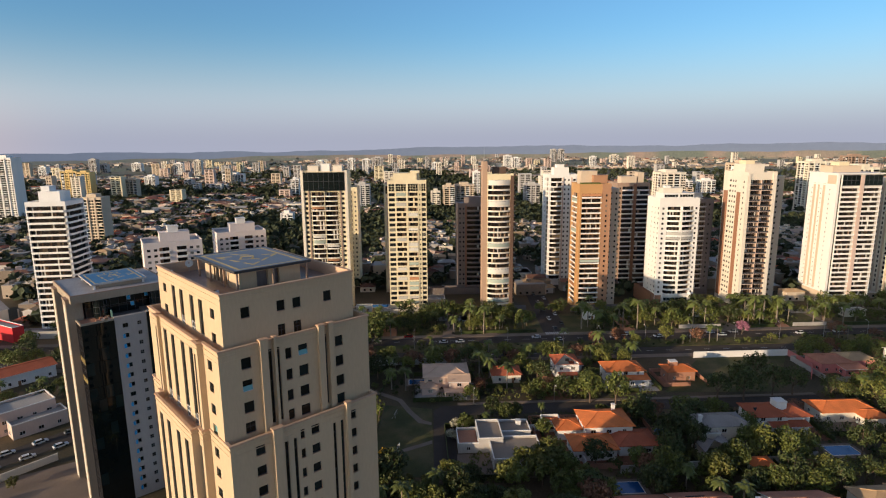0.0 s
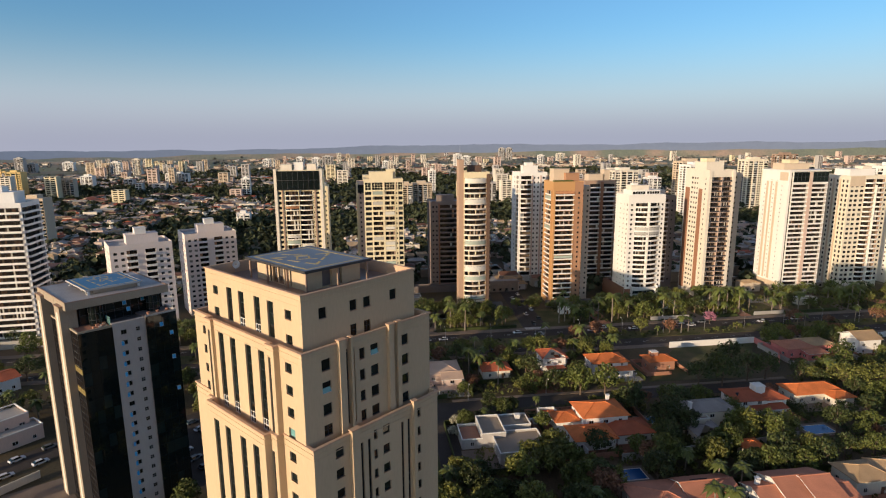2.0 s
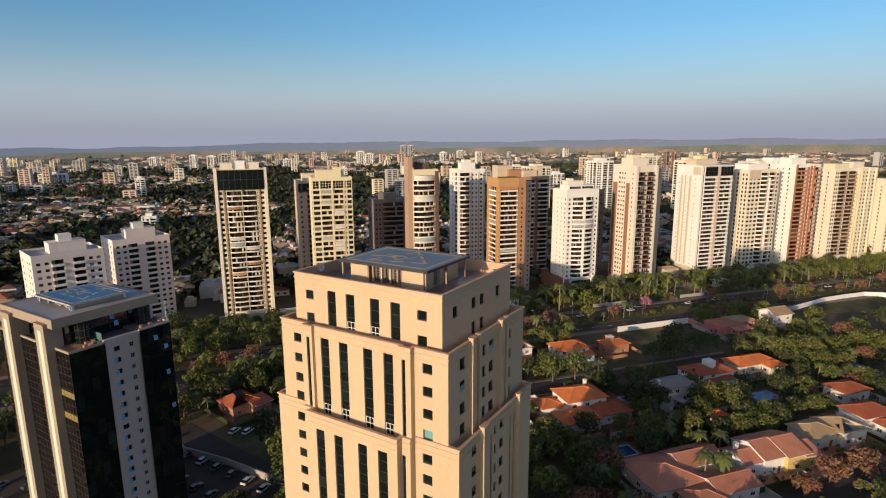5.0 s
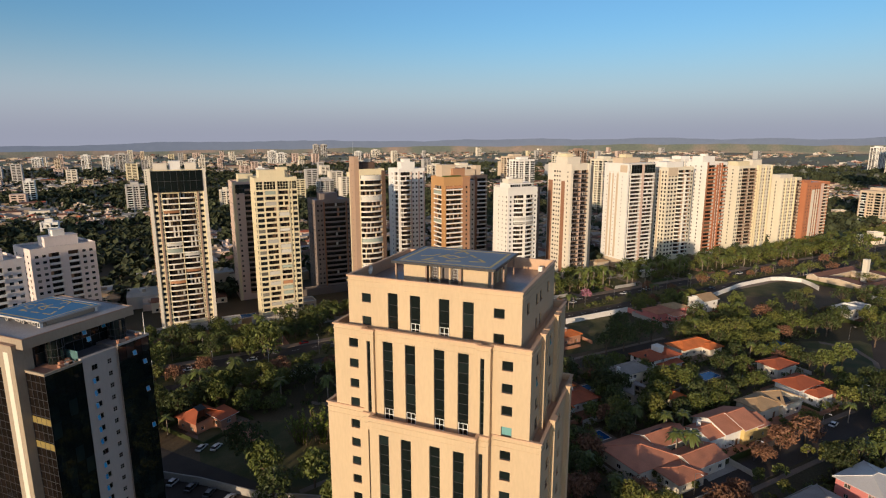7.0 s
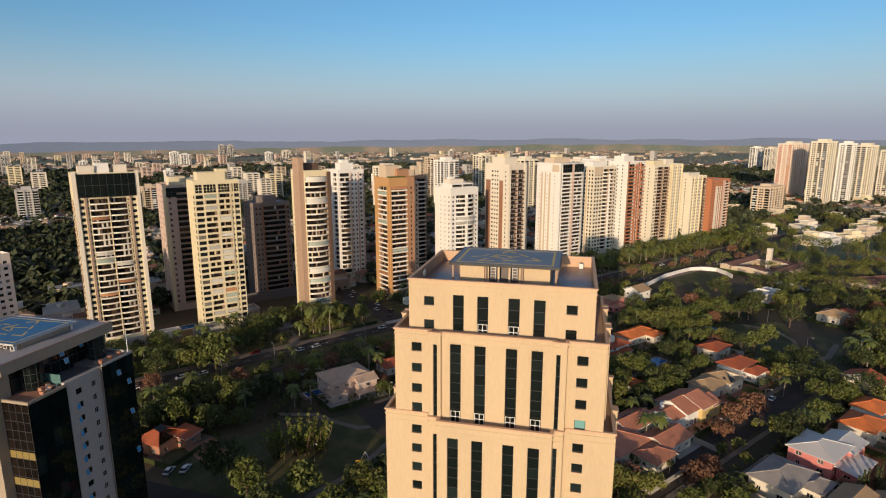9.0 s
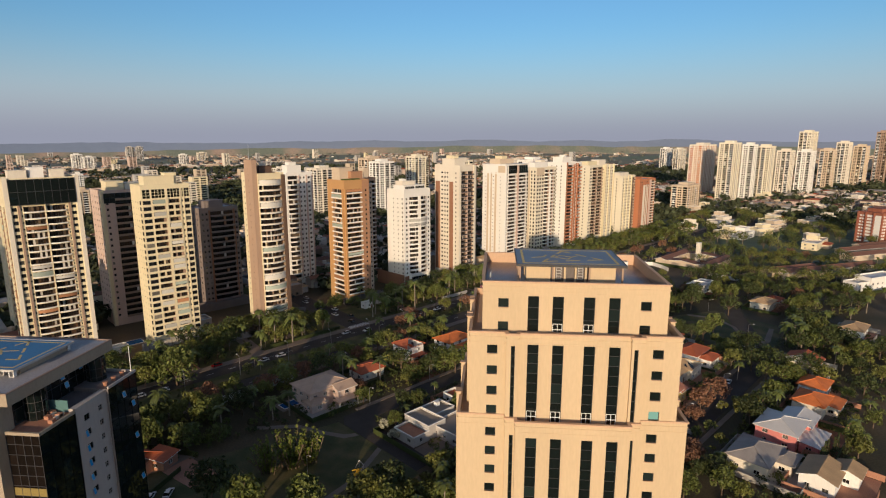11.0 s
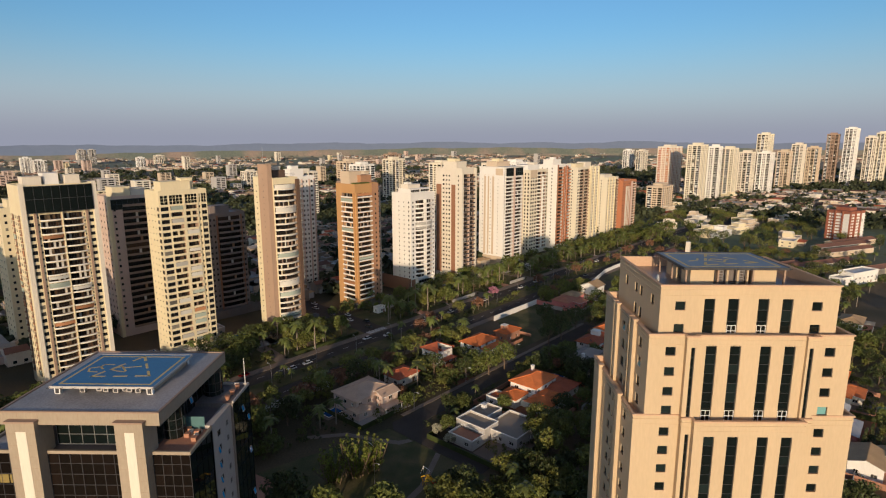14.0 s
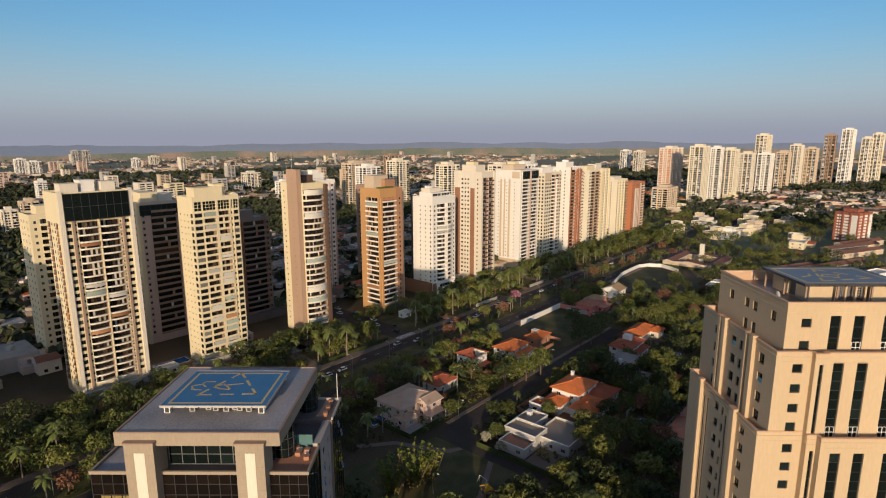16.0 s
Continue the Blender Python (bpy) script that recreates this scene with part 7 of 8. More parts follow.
TREE = {k: [tree_meshes(k, 11 * i + j) for j in range(2)] for i, k in enumerate(("palm", "cypress", "bamboo", "round", "tall", "broad", "olive", "small", "dark", "rust", "pink", "pale", "shrub", "umbrella"))}
WORDS = {"palm": "feathery palm with a slender grey trunk", "cypress": "narrow dark green cypress", "bamboo": "arching yellow-green bamboo clump", "round": "round-crowned green garden tree", "tall": "tall dark green tree", "broad": "broad spreading green tree",
         "olive": "olive-green street tree in dry leaf", "small": "small young olive-green tree", "dark": "dense dark green tree", "rust": "tree with rusty dry foliage", "pink": "pink flowering trumpet tree", "pale": "pale greyish half-bare tree", "shrub": "clipped green garden shrub", "umbrella": "wide flat umbrella-shaped olive tree"}
trng = random.Random(21)
REST = Geo()   # trees past counting


def tree(kind, x, y, size=1.0, z=0.0):
    a, b = TREE[kind][trng.randrange(2)]
    if (x - 20) ** 2 + (y - 90) ** 2 > 150 ** 2 or kind == "shrub" and trng.random() < 0.5:
        m = Matrix.Translation((x, y, z)) @ Matrix.Rotation(trng.uniform(0, 6.28), 4, "Z") @ Matrix.Diagonal((size, size, size * trng.uniform(0.9, 1.12), 1))
        for me in (a, b):
            i = len(REST.v)
            REST.v += [tuple(m @ v.co) for v in me.vertices]
            ids = [REST.slot(k) for k in me.materials]
            half = me is b and kind != "palm"
            for f in me.polygons:
                if not (half and f.index % 5 < (2 if x < 330 else 3)):
                    REST.f.append(tuple(i + k for k in f.vertices))
                    REST.s.append(ids[f.material_index])
        return
    root = thing({"palm": "palm_tree", "shrub": "shrub", "bamboo": "bamboo_clump"}.get(kind, "tree"), WORDS[kind], "tree" if kind != "shrub" else "shrub", Matrix.Translation((x, y, z)) @ Matrix.Rotation(trng.uniform(0, 6.28), 4, "Z") @ Matrix.Diagonal((size, size, size * trng.uniform(0.9, 1.12), 1)), "trees")
    part("trunk", a, root)
    part("crown", b, root)


PLACED = []


def free(x, y, r, gap=0.75):
    for fx, fy, hw, hd, rz in FOOT:
        c, s = math.cos(radians(-rz)), math.sin(radians(-rz))
        dx, dy = (x - fx) * c - (y - fy) * s, (x - fx) * s + (y - fy) * c
        if abs(dx) < hw + r and abs(dy) < hd + r:
            return False
    if 17 < x < 52 and 58 < y < 102 or 18 < x < 50 and 154 < y < 196:
        return False
    return all((x - a) ** 2 + (y - b) ** 2 > (gap * (r + c)) ** 2 for a, b, c in PLACED)


def veils(x, y):
    """True where a tall crown would stand close before a house on its open side."""
    d = Vector((x + 20, y - 20)).normalized()
    return any(not free(x + d.x * k, y + d.y * k, 0.5, 0.0) for k in (5.0, 9.0, 13.0))


def scatter(n, s0, s1, w0, w1, kinds, lo=0.8, hi=1.25, r=2.0, gap=0.75, clear=(), open_view=False):
    done = tries = 0
    while done < n and tries < n * 12:
        tries += 1
        s, w = trng.uniform(s0, s1), trng.uniform(w0, w1)
        if any(a <= s <= b and c <= w <= d for a, b, c, d in clear):
            continue
        p = uv(s, w)
        if not free(p.x, p.y, r, gap):
            continue
        PLACED.append((p.x, p.y, r))
        kind, size = trng.choice(kinds), trng.uniform(lo, hi)
        if open_view and veils(p.x, p.y):
            kind, size = trng.choice(("shrub", "small", "shrub")), trng.uniform(0.5, 0.9)
        tree(kind, p.x, p.y, size)
        done += 1


STREETS = [(2, 152, 183, 194.5), (0, 14, 146, 194), (40, 190, 94, 110), (178, 246, 108, 160), (92, 168, 194, 232), (-60, 2, 144, 202), (214, 322, 186, 240), (130, 178, 96, 112)]
# named single trees
for k, x, y, z in (("bamboo", 98.6, 149.5, 1.4), ("bamboo", 95, 155, 1.2), ("bamboo", 101, 145, 1.15), ("pale", 122, 126, 0.6), ("pink", 291, 96, 0.9), ("round", 171, 106, 1.2), ("round", 177, 99, 1.25), ("olive", 128, 92, 1.05), ("olive", 122, 90, 0.9), ("palm", 165, 152, 1.0), ("palm", 158, 150, 1.1),
                   ("palm", 161, 147, 1.1), ("rust", 155, 8, 1.15), ("rust", 147, 16, 0.95), ("rust", 137, 22, 0.8), ("rust", 112, 31, 0.9), ("rust", 105, 35, 1.0), ("umbrella", 239, 31, 1.0), ("umbrella", 249, 22, 1.05), ("umbrella", 238, 14, 0.85), ("round", 294, 17, 0.8), ("dark", 310, -19, 0.85), ("rust", 288, 4, 1.1), ("dark", 271, -21, 1.3), ("broad", 488, -69, 2.0), ("broad", 518, -93, 2.2), ("broad", 148, 214, 1.6), ("round", 154, 216, 1.4), ("broad", 165, 222, 1.3), ("palm", 104, 212, 1.2), ("palm", 107, 209, 1.3), ("round", 74, 153, 1.3), ("round", 77, 138, 1.25), ("olive", 82, 123, 1.25), ("dark", 66, 143, 1.1), ("round", 70, 126, 1.1), ("dark", 88, 118, 1.0), ("broad", 85, 108, 0.8), ("dark", 79, 164, 1.2), ("palm", 129, 46, 1.2), ("palm", 131, 42, 1.25), ("palm", 109, 24, 0.7), ("palm", 149, -11, 0.9), ("palm", 175, -8, 0.8), ("shrub", 116, 50, 1.2), ("shrub", 115, 42, 1.3), ("shrub", 132, 18, 1.2), ("shrub", 127, 24, 1.3), ("small", 146, 9, 0.8), ("shrub", 151, 2, 1.2), ("shrub", 182, -3, 1.1), ("pale", 116, 122, 0.5), ("dark", 206, -46, 1.1), ("palm", 214, -52, 1.4), ("palm", 218, -47, 1.5), ("palm", 223, -53, 1.4), ("dark", 211, -60, 1.2), ("round", 229, -18, 1.1), ("dark", 236, -64, 1.2), ("round", 251, -66, 1.1), ("olive", 226, -64, 1.1), ("dark", 262, -38, 1.1), ("pale", 320, 102, 1.1), ("pale", 314, 106, 0.9), ("cypress", 192, 137, 1.0), ("olive", 195, 139, 1.0), ("palm", 143, 49, 1.0), ("palm", 146, 44, 1.1),
                   ("cypress", 112, -6, 1.0), ("cypress", 114, -8, 1.05), ("cypress", 116, -10, 0.95), ("cypress", 118, -13, 1.0), ("cypress", 120, -15, 0.9), ("dark", 208, 75, 1.1), ("dark", 214, 68, 1.2), ("dark", 221, 72, 1.1), ("dark", 226, 62, 1.1),
                   ("dark", 184, -17, 1.0), ("round", 173, -18, 1.0), ("dark", 181, -26, 1.1), ("round", 171, -28, 0.9), ("dark", 179, -37, 1.1), ("olive", 173, -40, 1.0), ("broad", 197, -29, 0.9), ("round", 220, -10, 1.0), ("broad", 298, -2, 1.0), ("round", 300, 16, 1.2), ("dark", 314, -14, 1.2),
                   ("dark", 334, -41, 1.1), ("round", 292, -51, 1.1), ("olive", 296, -43, 1.0), ("broad", 276, -7, 1.1), ("round", 281, -25, 1.1), ("dark", 232, 57, 1.1), ("dark", 238, 72, 1.1), ("tall", 181, 72, 0.9), ("tall", 171, 72, 1.0), ("tall", 165, 65, 1.0), ("tall", 151, 66, 0.9), ("round", 188, 47, 0.9),
                   ("round", 181, 43, 0.9), ("dark", 200, 29, 0.9), ("round", 208, 21, 0.9), ("olive", 176, 33, 0.9), ("dark", 184, 25, 0.8), ("olive", 118, 94, 0.9), ("olive", 125, 87, 1.0), ("broad", 173, 111, 1.0), ("cypress", 180, 136, 1.1), ("palm", 158, 135, 1.2), ("palm", 219, 116, 1.3), ("palm", 218, 132, 1.3)):
    PLACED.append((x, y, 2.2))
    tree(k, x, y, z)
# along the avenue
scatter(500, -95, 470, 271.5, 303, ("palm", "palm", "olive", "round", "shrub", "shrub", "dark", "small", "olive", "palm", "broad"), 0.65, 1.1, 1.5, 0.75, [(60, 88, 264, 300), (196, 214, 272, 290)])
for s, w in ((176, 276), (179, 280), (182, 277), (185, 281), (188, 275), (174, 281), (191, 279), (252, 277), (256, 281), (259, 276), (262, 280), (265, 277), (268, 281), (84, 274), (88, 277), (92, 273), (250, 283), (181, 284)):
    p = uv(s, w)
    tree("palm", p.x, p.y, 1.45)
for s, w in ((-48, 234), (-40, 229), (-22, 268), (-14, 270), (6, 229), (18, 272), (26, 274), (33, 270), (48, 231), (100, 272), (106, 275), (112, 271), (142, 273), (150, 276), (206, 272), (214, 275), (222, 272), (232, 276), (280, 274), (290, 277), (300, 273)):
    p = uv(s, w)
    tree("palm", p.x, p.y, trng.uniform(1.15, 1.5))
scatter(84, -100, 420, 246.8, 255, ("small", "olive", "palm", "shrub", "shrub", "rust", "palm"), 0.6, 1.0, 1.5, 1.0, [(30, 60, 240, 260), (-40, -10, 240, 260)])
scatter(70, -60, 330, 224, 236, ("palm", "olive", "round", "small", "rust", "olive"), 0.7, 1.05, 1.8, 1.0, [(92, 170, 200, 236), (222, 322, 200, 240)])
scatter(16, 216, 318, 172, 226, ("small", "shrub", "olive", "shrub"), 0.6, 0.95, 1.6, 1.2)
scatter(26, -110, -15, 266, 302, ("broad", "dark", "palm", "olive", "palm"), 0.85, 1.15, 2.4, 0.8)
# gardens
scatter(250, -4, 230, 112, 226, ("round", "dark", "olive", "round", "small", "dark", "palm", "shrub", "round", "broad", "olive", "rust"), 0.6, 1.0, 1.7, 0.85, STREETS, True)
scatter(80, 40, 240, 60, 112, ("round", "dark", "olive", "palm", "small", "dark", "round", "shrub"), 0.6, 1.0, 1.7, 0.8, STREETS, True)
scatter(170, 225, 420, 90, 236, ("round", "olive", "dark", "round", "small", "palm", "umbrella", "shrub", "dark", "rust"), 0.7, 1.05, 2.2, 0.95, STREETS)
scatter(36, 40, 110, 132, 176, ("round", "dark", "olive", "shrub"), 0.7, 1.1, 1.8, 0.8, STREETS)
# the park
scatter(38, -75, 4, 204, 231, ("dark", "round", "olive", "palm", "broad", "shrub"), 0.75, 1.1, 2.2, 0.8)
scatter(52, -70, 4, 92, 146, ("dark", "broad", "round", "olive", "palm", "olive"), 0.7, 1.0, 2.4, 0.8)
scatter(22, 2, 50, 96, 150, ("rust", "olive", "olive", "palm"), 0.8, 1.1, 2.2, 0.8)
scatter(60, -190, -72, 190, 300, ("dark", "round", "palm", "olive"), 0.8, 1.1, 2.2, 1.2)
# further along
scatter(105, 420, 640, 150, 305, ("olive", "round", "dark", "broad", "palm", "umbrella"), 0.9, 1.3, 3.0, 0.8)
scatter(150, 240, 560, -80, 150, ("olive", "round", "dark", "palm", "small"), 0.7, 1.1, 2.4, 0.9)
for x, y in ((-12, 176), (-6, 183), (8, 188)):
    tree("small", x, y, 0.8)
tagged(new("garden_trees", REST.mesh("garden_trees", False)), "mixed green and olive trees further along the avenue", "trees", kind="stuff")


# ---- hedges and undergrowth ----
def undergrowth(name, label, plots, seed, clear=()):
    """Low bushes past counting that fill the gardens between houses and trees."""
    rs = random.Random(seed)
    g = Geo()
    for n, s0, s1, w0, w1, lo, hi in plots:
        for _ in range(n):
            a, b = rs.uniform(s0, s1), rs.uniform(w0, w1)
            p = uv(a, b)
            if any(c <= a <= d and e <= b <= f for c, d, e, f in clear) or noise.noise((p.x / 14, p.y / 14, 4.4)) < -0.28:
                continue
            if not free(p.x, p.y, -0.3, 0.0):
                continue
            h = rs.uniform(lo, hi)
            tone = noise.noise((p.x / 22, p.y / 22, 9.1)) + rs.uniform(-0.3, 0.3)
            leaves(g, [(p.x, p.y, h * 0.45, h * rs.uniform(0.55, 0.85))], 15, 0.5, "leaf_dark" if tone < -0.08 else "leaf" if tone < 0.2 else "leaf_olive", 0.75, rs)
    return tagged(new(name, g.mesh(name, False)), label, "shrubs", kind="stuff")


undergrowth("garden_shrubs", "dense green hedges and bushes between the houses", ((5200, -4, 240, 62, 232, 0.9, 2.6), (1500, 236, 420, 90, 234, 1.0, 2.6), (420, -75, 4, 92, 140, 0.9, 2.2), (160, -75, 4, 198, 231, 0.9, 2.2)), 51, STREETS)
undergrowth("front_shrubs", "clipped bushes and ground cover before the towers", ((1500, -95, 440, 270, 302, 0.7, 1.6), (260, -95, 330, 247, 255, 0.5, 1.0)), 52, [(60, 88, 264, 302)])


# ---- the town beyond ----
def far_tower(x, y, W, H, wall, band, rz, label):
    root = thing("distant_tower", label, "building", pose(x, y, hill(x, y) - 2, 0, 0, rz), "distant towers")
    D = min(W, 26) * 0.8
    H = H - hill(x, y) + 2
    g = Geo().box(-W / 2, 0, 0, W / 2, D, H, M[wall])
    part("body", g, root)
    part("roof_house", Geo().box(-W * 0.25, D * 0.2, H + 1.2, W * 0.2, D * 0.8, H + 4.2, M[wall]), root)
    n = max(4, int(H / 3.1))
    fh = (H - 4) / n
    q = Geo()
    rs = random.Random(int(x * 7 + y))

    def block(o, xd, u0, u1, y0, y1, za, zb, m):
        """A box on a face: u along it, y out of it towards -y."""
        p = face_pose(o, xd, 0, 0)
        i = len(q.v)
        q.v += [tuple(p @ Vector(c)) for c in ((u0, y0, za), (u1, y0, za), (u1, y1, za), (u0, y1, za), (u0, y0, zb), (u1, y0, zb), (u1, y1, zb), (u0, y1, zb))]
        for f in ((0, 1, 5, 4), (1, 2, 6, 5), (3, 0, 4, 7), (4, 5, 6, 7), (3, 2, 1, 0)):
            q.f.append(tuple(i + c for c in f))
            q.s.append(q.slot(m))

    for o, xd, width in (((-W / 2, 0), (1, 0), W), ((-W / 2, D), (0, -1), D)):
        nb = max(2, round(width / 7.5))
        bw = width / nb
        for i in range(nb):
            a = bw * i
            kind = (i + int(x)) % 3
            part("pier", Geo().box(a + 0.02, -0.9, 0, a + bw * 0.18, 0.02, H + 0.9, M[wall]), root, face_pose(o, xd, 0, 0))
            for k in range(n):
                z = 3 + k * fh
                if kind != 1:   # a column of loggias behind parapets
                    block(o, xd, a + bw * 0.22, a + bw * 0.96, -0.08, 0.05, z + 0.1, z + fh - 0.3, M[band])
                    block(o, xd, a + bw * 0.2, a + bw * 0.98, -0.8, -0.7, z - 0.25, z + 0.6, M["white_paint" if kind == 0 else wall])
                    if rs.random() < 0.15:
                        block(o, xd, a + bw * 0.3, a + bw * 0.7, -0.2, -0.1, z + 0.6, z + fh - 0.4, M["blind"])
                else:
                    for e in (0.28, 0.64):
                        block(o, xd, a + bw * e, a + bw * (e + 0.26), -0.06, 0.05, z + 0.7, z + 2.2, M[band])
    tagged(part("window_grid", q, root), kind="stuff")
    part("crown", Geo().box(-W / 2, 0.02, H, W / 2, D, H + 1.2, M[wall]), root)


TONE = {"wh": ("white", "glass_dark", "white distant tower with window bands"), "be": ("beige", "glass_dark", "beige distant tower with window bands"), "cr": ("cream_pale", "glass_dark", "cream distant tower with balcony columns"), "gr": ("grey_wall", "glass_dark", "grey distant tower with window bands"),
        "ye": ("yellow_wall", "glass_dark", "tall yellowish distant tower block"), "pi": ("pale", "glass_dark", "pale stone distant tower with balconies"), "wo": ("pale", "rust", "white distant tower with orange bands"), "gb": ("beige", "glass_dark", "beige distant tower with dark glazing"), "dk": ("taupe", "glass_dark", "tall dark brown distant tower"), "br": ("brick", "white", "mid-rise block of white and brick-red stripes")}
FAR = """80 933 26 79 wh|198 1209 29 48 ye|212 1164 23 47 ye|117 623 20 45 be|427 2172 25 48 gr|460 2185 25 30 gr|268 1165 19 33 be|277 1124 19 34 be|373 1357 23 26 wh|587 1828 28 38 wh|627 1780 22 46 pi|790 2140 16 35 pi|558 1354 50 23 wh|491 921 14 32 wh
1005 1513 22 46 wh|1017 1447 25 45 wh|1039 1419 32 50 gr|302 590 14 16 wh|465 674 21 36 gr|547 607 13 25 pi|560 593 16 33 be|586 587 28 33 be|726 697 12 43 wh|1291 1435 21 27 wh|1600 1378 27 45 wh|1619 1352 33 37 wh|2106 1543 25 60 gr|2125 1516 25 60 gr
690 543 22 30 gr|1091 528 31 34 pi|994 403 24 27 wh|949 422 23 27 wh|290 2189 24 28 wh|571 2221 33 30 wh|607 2117 32 27 pi|1106 1875 27 31 wh|1864 1183 23 38 wh|2199 1293 35 36 pi|1754 -437 34 65 wh|1661 -449 37 65 pi|984 -278 59 84 wo|717 -168 38 35 be
877 -282 33 88 cr|913 -325 19 85 wh|932 -360 28 82 cr|994 -422 29 74 pi|1175 -549 50 108 cr|1005 -462 36 73 wh|1077 -537 31 74 be|1145 -603 31 87 pi|1174 -653 37 80 gb|1221 -721 25 108 dk|1220 -760 60 120 wh|1253 -827 26 102 pi|1253 -851 36 111 cr|1306 -935 40 102 be
1305 -985 40 108 wh|496 -268 23 28 br|760 262 34 66 be|700 236 26 64 wh|1330 262 42 63 dk|860 210 30 66 cr|640 300 30 58 pi|705 130 26 66 cr|620 40 30 70 wh|700 60 26 66 pi"""
for item in FAR.replace("\n", "|").split("|"):
    a = item.split()
    wall, band, words = TONE[a[4]]
    x, y = float(a[0]), float(a[1])
    far_tower(x, y, float(a[2]) * (1.12 if y < 0 else 1.0), float(a[3]), wall, band, UP if a[4] != "br" else -62, words)

frng = random.Random(5)
TAKEN = [(float(i.split()[0]), float(i.split()[1]), 30) for i in FAR.replace("\n", "|").split("|")]
TAKEN += [(165, 290, 30), (200, 252, 28), (258, 262, 30), (238, 216, 26), (312, 230, 28), (278, 182, 30), (340, 192, 28), (314, 155, 28), (352, 155, 22), (356, 130, 32), (400, 90, 32), (440, 70, 30), (468, 40, 28), (508, 5, 32), (545, -30, 26), (570, -55, 32), (230, 290, 28), (206, 326, 22), (44, 335, 34), (90, 290, 30), (138, 345, 30)]
TAKEN = [(a, b, r * (0.74 if a < 620 and r < 36 else 1.0)) for a, b, r in TAKEN]


def town(name, label, r0, r1, count, big, seed):
    """Low houses of the far town on a street grid, joined, as they are past counting."""
    rs = random.Random(seed)
    mats = [M[k] for k in ("tile_beige", "town_roof", "town_roof", "tile_red", "tile_beige", "tile_grey", "town_roof", "concrete")]
    walls = [M[k] for k in ("town_wall", "town_wall", "beige", "town_wall", "pinkish", "grey_wall", "town_wall", "pale")]
    g = Geo()
    for _ in range(count):
        q = math.sqrt(rs.random() * (r1 * r1 - r0 * r0) + r0 * r0)
        a = radians(rs.uniform(-52, 88))
        x, y = 20 + q * math.cos(a), 60 + q * math.sin(a)
        c = Vector((x, y))
        s = x * math.cos(radians(UP)) + y * math.sin(radians(UP))
        w = -x * math.sin(radians(UP)) + y * math.cos(radians(UP))
        if w < 318 and s < 620 and not (s < -150):
            continue
        if (s % 82) < 9 or (w % 46) < 7:
            continue
        if noise.noise((x / 340, y / 340, 1.7)) < -0.04 and q > 380:
            continue
        if any((x - e) ** 2 + (y - f) ** 2 < r * r for e, f, r in TAKEN):
            continue
        W, D, h = rs.uniform(8, 15) * big, rs.uniform(7, 12) * big, rs.choice((3.2, 3.4, 5.8, 3.6, 6.5, 8.5) if r0 < 700 else (3.2, 3.4, 5.8, 3.6))
        if rs.random() < 0.06:
            W, D, h = W * 2, D * 1.9, 7
        z = hill(x, y) - 1
        rz = radians(UP + (90 if rs.random() < 0.5 else 0))
        cs, sn = math.cos(rz), math.sin(rz)
        P = lambda u, v, k: (x + u * cs - v * sn, y + u * sn + v * cs, z + k)
        wm, rm = rs.choice(walls), rs.choice(mats)
        b = [P(-W / 2, -D / 2, 0), P(W / 2, -D / 2, 0), P(W / 2, D / 2, 0), P(-W / 2, D / 2, 0)]
        t = [(p[0], p[1], p[2] + h + 1) for p in b]
        for i in range(4):
            g.face([b[i], b[(i + 1) % 4], t[(i + 1) % 4], t[i]], wm)
        if rs.random() < 0.5:
            e = h + 1
            r = rs.uniform(1.2, 2.2) * big
            v0, v1, v2, v3 = P(-W / 2 - 0.5, -D / 2 - 0.5, e), P(W / 2 + 0.5, -D / 2 - 0.5, e), P(W / 2 + 0.5, D / 2 + 0.5, e), P(-W / 2 - 0.5, D / 2 + 0.5, e)
            k = D / 2 if rs.random() < 0.5 else 0
            p, q2 = P(-W / 2 + k, 0, e + r), P(W / 2 - k, 0, e + r)
            g.face([v0, v1, q2, p], rm), g.face([v2, v3, p, q2], rm), g.face([v3, v0, p], rm if k else wm), g.face([v1, v2, q2], rm if k else wm)
        else:
            g.face(t, M["roof_light"] if rs.random() < 0.06 else M["concrete"])
            bx = rs.uniform(1, 2)
            g.box(x - bx, y - bx, t[0][2], x + bx, y + bx, t[0][2] + 1.8, wm)
        # dark openings towards the light
        for i in range(int(W / 4) if r0 < 700 else 0):
            u = -W / 2 + 2 + i * 4
            if u + 1.4 < W / 2:
                g.face([P(u, -D / 2 - 0.04, 1.9), P(u + 1.4, -D / 2 - 0.04, 1.9), P(u + 1.4, -D / 2 - 0.04, 3.2), P(u, -D / 2 - 0.04, 3.2)], M["glass_dark"])
    return tagged(new(name, g.mesh(name)), label, "houses", kind="stuff")


town("town_near", "dense low houses with tiled and pale roofs behind the towers", 300, 760, 7000, 0.82, 3)
town("town_middle", "low houses with mixed roofs in the middle distance", 760, 1500, 15000, 1.05, 4)
town("town_far", "far town of low pale houses under the hills", 1500, 3300, 11000, 1.4, 6)


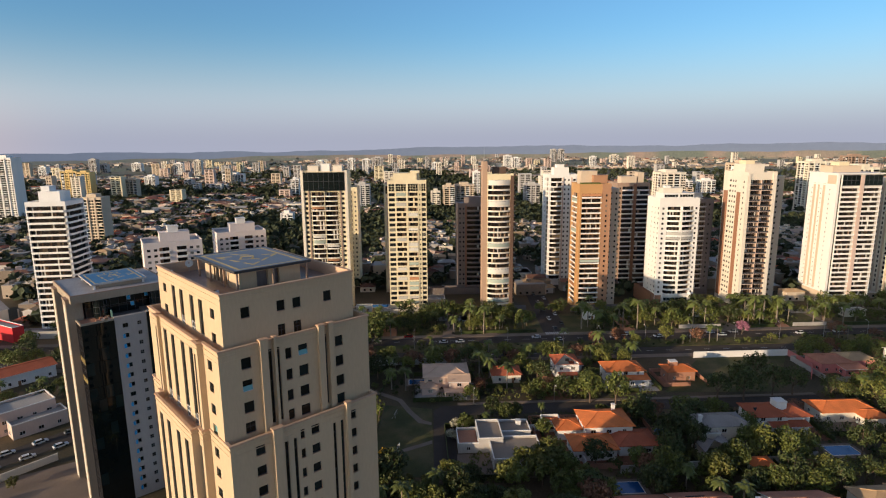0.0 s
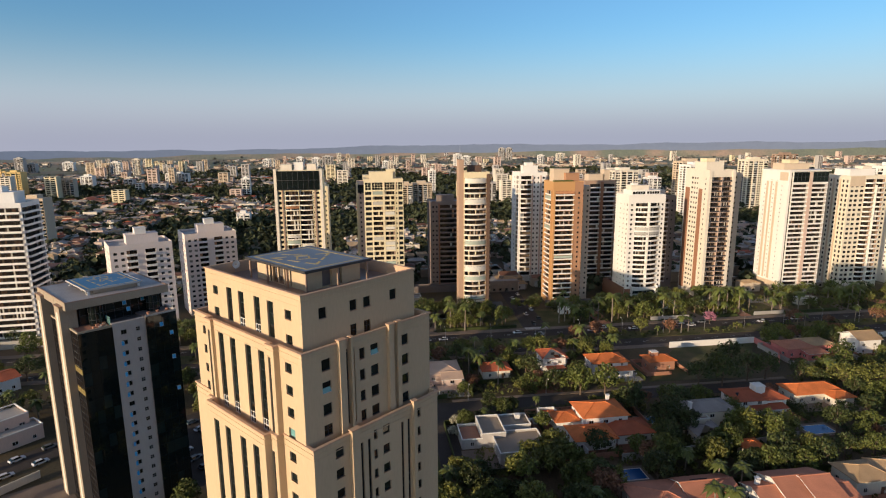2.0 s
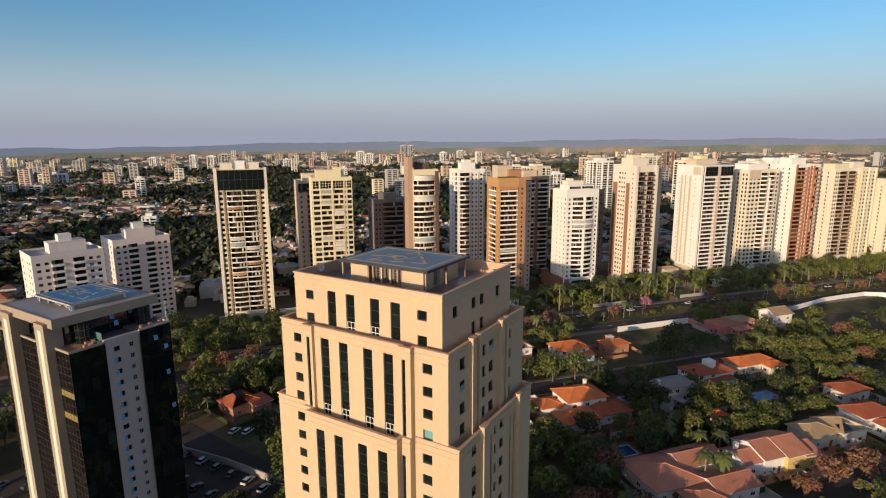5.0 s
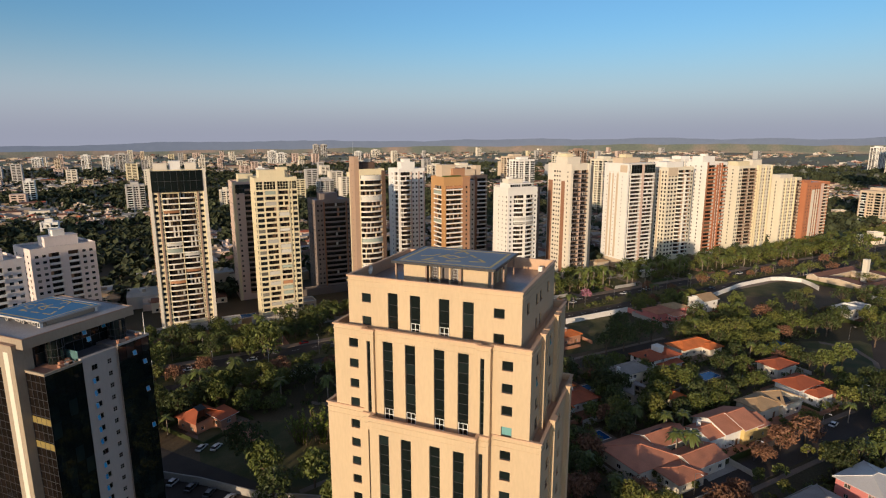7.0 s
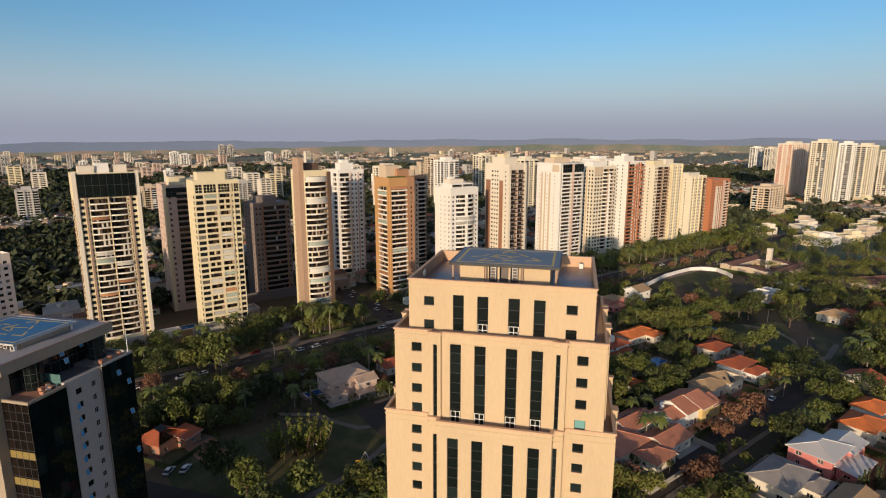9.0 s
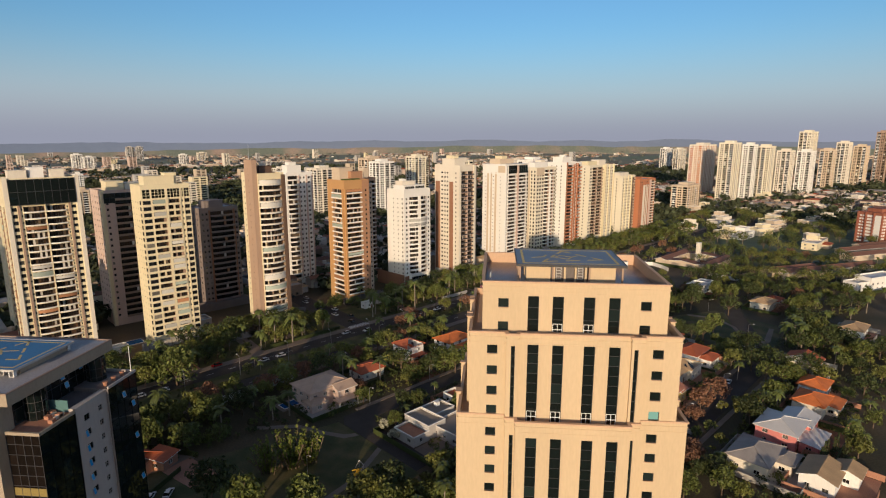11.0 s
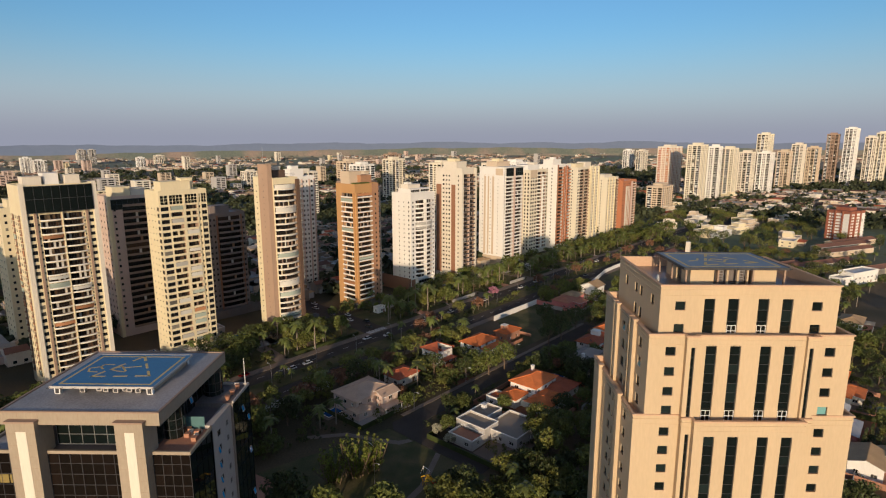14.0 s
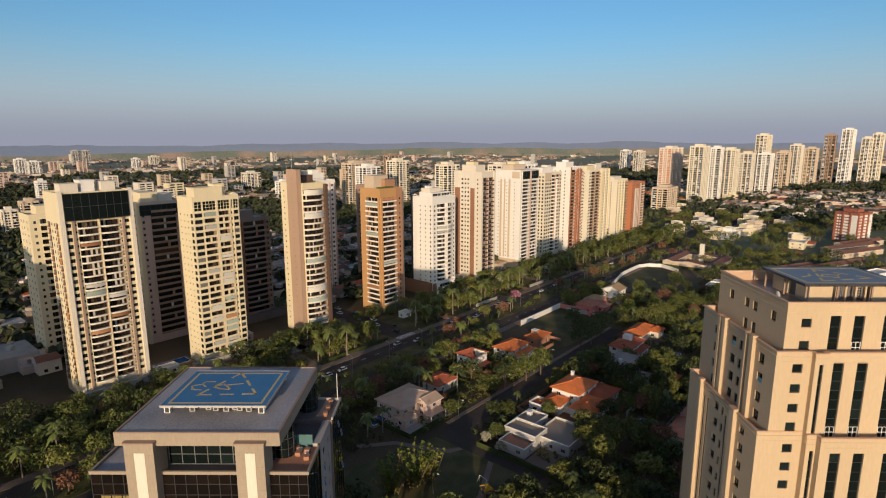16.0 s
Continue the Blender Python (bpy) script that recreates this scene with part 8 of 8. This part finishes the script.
def far_woods(name, label, r0, r1, count, size, seed, m, thin=0.0):
    """Tree crowns past counting: clumps of leaf sprays on an uneven ball, joined."""
    rs = random.Random(seed)
    verts, faces = [], []
    for _ in range(count):
        q = math.sqrt(rs.random() * (r1 * r1 - r0 * r0) + r0 * r0)
        a = radians(rs.uniform(-54, 88))
        x, y = 20 + q * math.cos(a), 60 + q * math.sin(a)
        w = -x * math.sin(radians(UP)) + y * math.cos(radians(UP))
        s = x * math.cos(radians(UP)) + y * math.sin(radians(UP))
        if w < 322 and s < 640 and not s < -150:
            continue
        if thin and noise.noise((x / 340, y / 340, 1.7)) > thin:
            continue
        if any((x - e) ** 2 + (y - f) ** 2 < (r * 0.6) ** 2 for e, f, r in TAKEN):
            continue
        if 70 < s < 90 and w < 440:
            continue
        z, h = hill(x, y), size * rs.uniform(0.6, 1.25)
        for k in range(13):
            d = Vector((rs.gauss(0, 1), rs.gauss(0, 1), rs.gauss(0, 0.8))).normalized()
            c = Vector((x, y, z + h * 0.62)) + Vector((d.x * h * 0.42, d.y * h * 0.42, d.z * h * 0.36)) * rs.uniform(0.6, 1.05)
            a1 = d.cross(Vector((rs.uniform(-1, 1), rs.uniform(-1, 1), 0.3))).normalized() * h * 0.3
            b1 = (d * 0.4 + Vector((0.1, 0.2, 0.7))).cross(a1).normalized() * h * 0.24
            i = len(verts)
            verts += [tuple(c - a1), tuple(c - b1), tuple(c + a1), tuple(c + b1 + d * h * 0.1)]
            faces.append((i, i + 1, i + 2, i + 3))
    me = bpy.data.meshes.new(name)
    me.from_pydata(verts, [], faces)
    me.materials.append(M[m])
    return tagged(new(name, me), label, "trees", kind="stuff")


far_woods("town_trees", "dark garden trees among the town's roofs", 300, 760, 6000, 8.5, 31, "leaf_far")
far_woods("town_trees", "dark trees in the middle distance", 760, 1600, 6500, 9, 32, "leaf_far")
far_woods("distant_woods", "dark woodland patches far off", 380, 1900, 7500, 11, 33, "leaf_far", -0.03)
# haze is put into the pale grey leaf colour of these crowns
far_woods("distant_woods", "scattered haze-pale trees below the hills", 1500, 3000, 900, 12, 34, "leaf_haze")


def far_blocks():
    """Small towers along the horizon, past counting."""
    rs = random.Random(77)
    g = Geo()
    for cx, cy, spread, n in ((480, 1900, 260, 26), (330, 1300, 120, 8), (900, 1800, 300, 16), (1500, 1500, 350, 22), (1000, 700, 150, 10), (800, 480, 90, 8), (2000, 900, 350, 14), (1250, 250, 160, 10), (620, 1250, 200, 12), (2300, 300, 300, 8)):
        for _ in range(n):
            x, y = rs.gauss(cx, spread), rs.gauss(cy, spread)
            W, D, H = rs.uniform(12, 24), rs.uniform(12, 18), rs.uniform(16, 46)
            z = hill(x, y) - 2
            m = M[rs.choice(("pale", "grey_wall", "cream", "pinkish", "beige"))]
            a = radians(UP)
            c, s = math.cos(a), math.sin(a)
            quad = [(x + u * c - v * s, y + u * s + v * c) for u, v in ((0, 0), (W, 0), (W, D), (0, D))]
            g.prism(quad, z, z + H, m)
            for k in range(int(H / 3.2)):
                for f0, f1 in ((0.12, 0.42), (0.55, 0.88)):
                    lo, hi = z + 2 + k * 3.2, z + 3.6 + k * 3.2
                    p, q = [(x + u * W * c + 0.1 * s, y + u * W * s - 0.1 * c) for u in (f0, f1)]
                    g.face([(*p, lo), (*q, lo), (*q, hi), (*p, hi)], M["glass_dark"])
    tagged(new("distant_blocks", g.mesh("distant_blocks", False)), "pale tower blocks scattered along the horizon", "buildings", kind="stuff")


far_blocks()
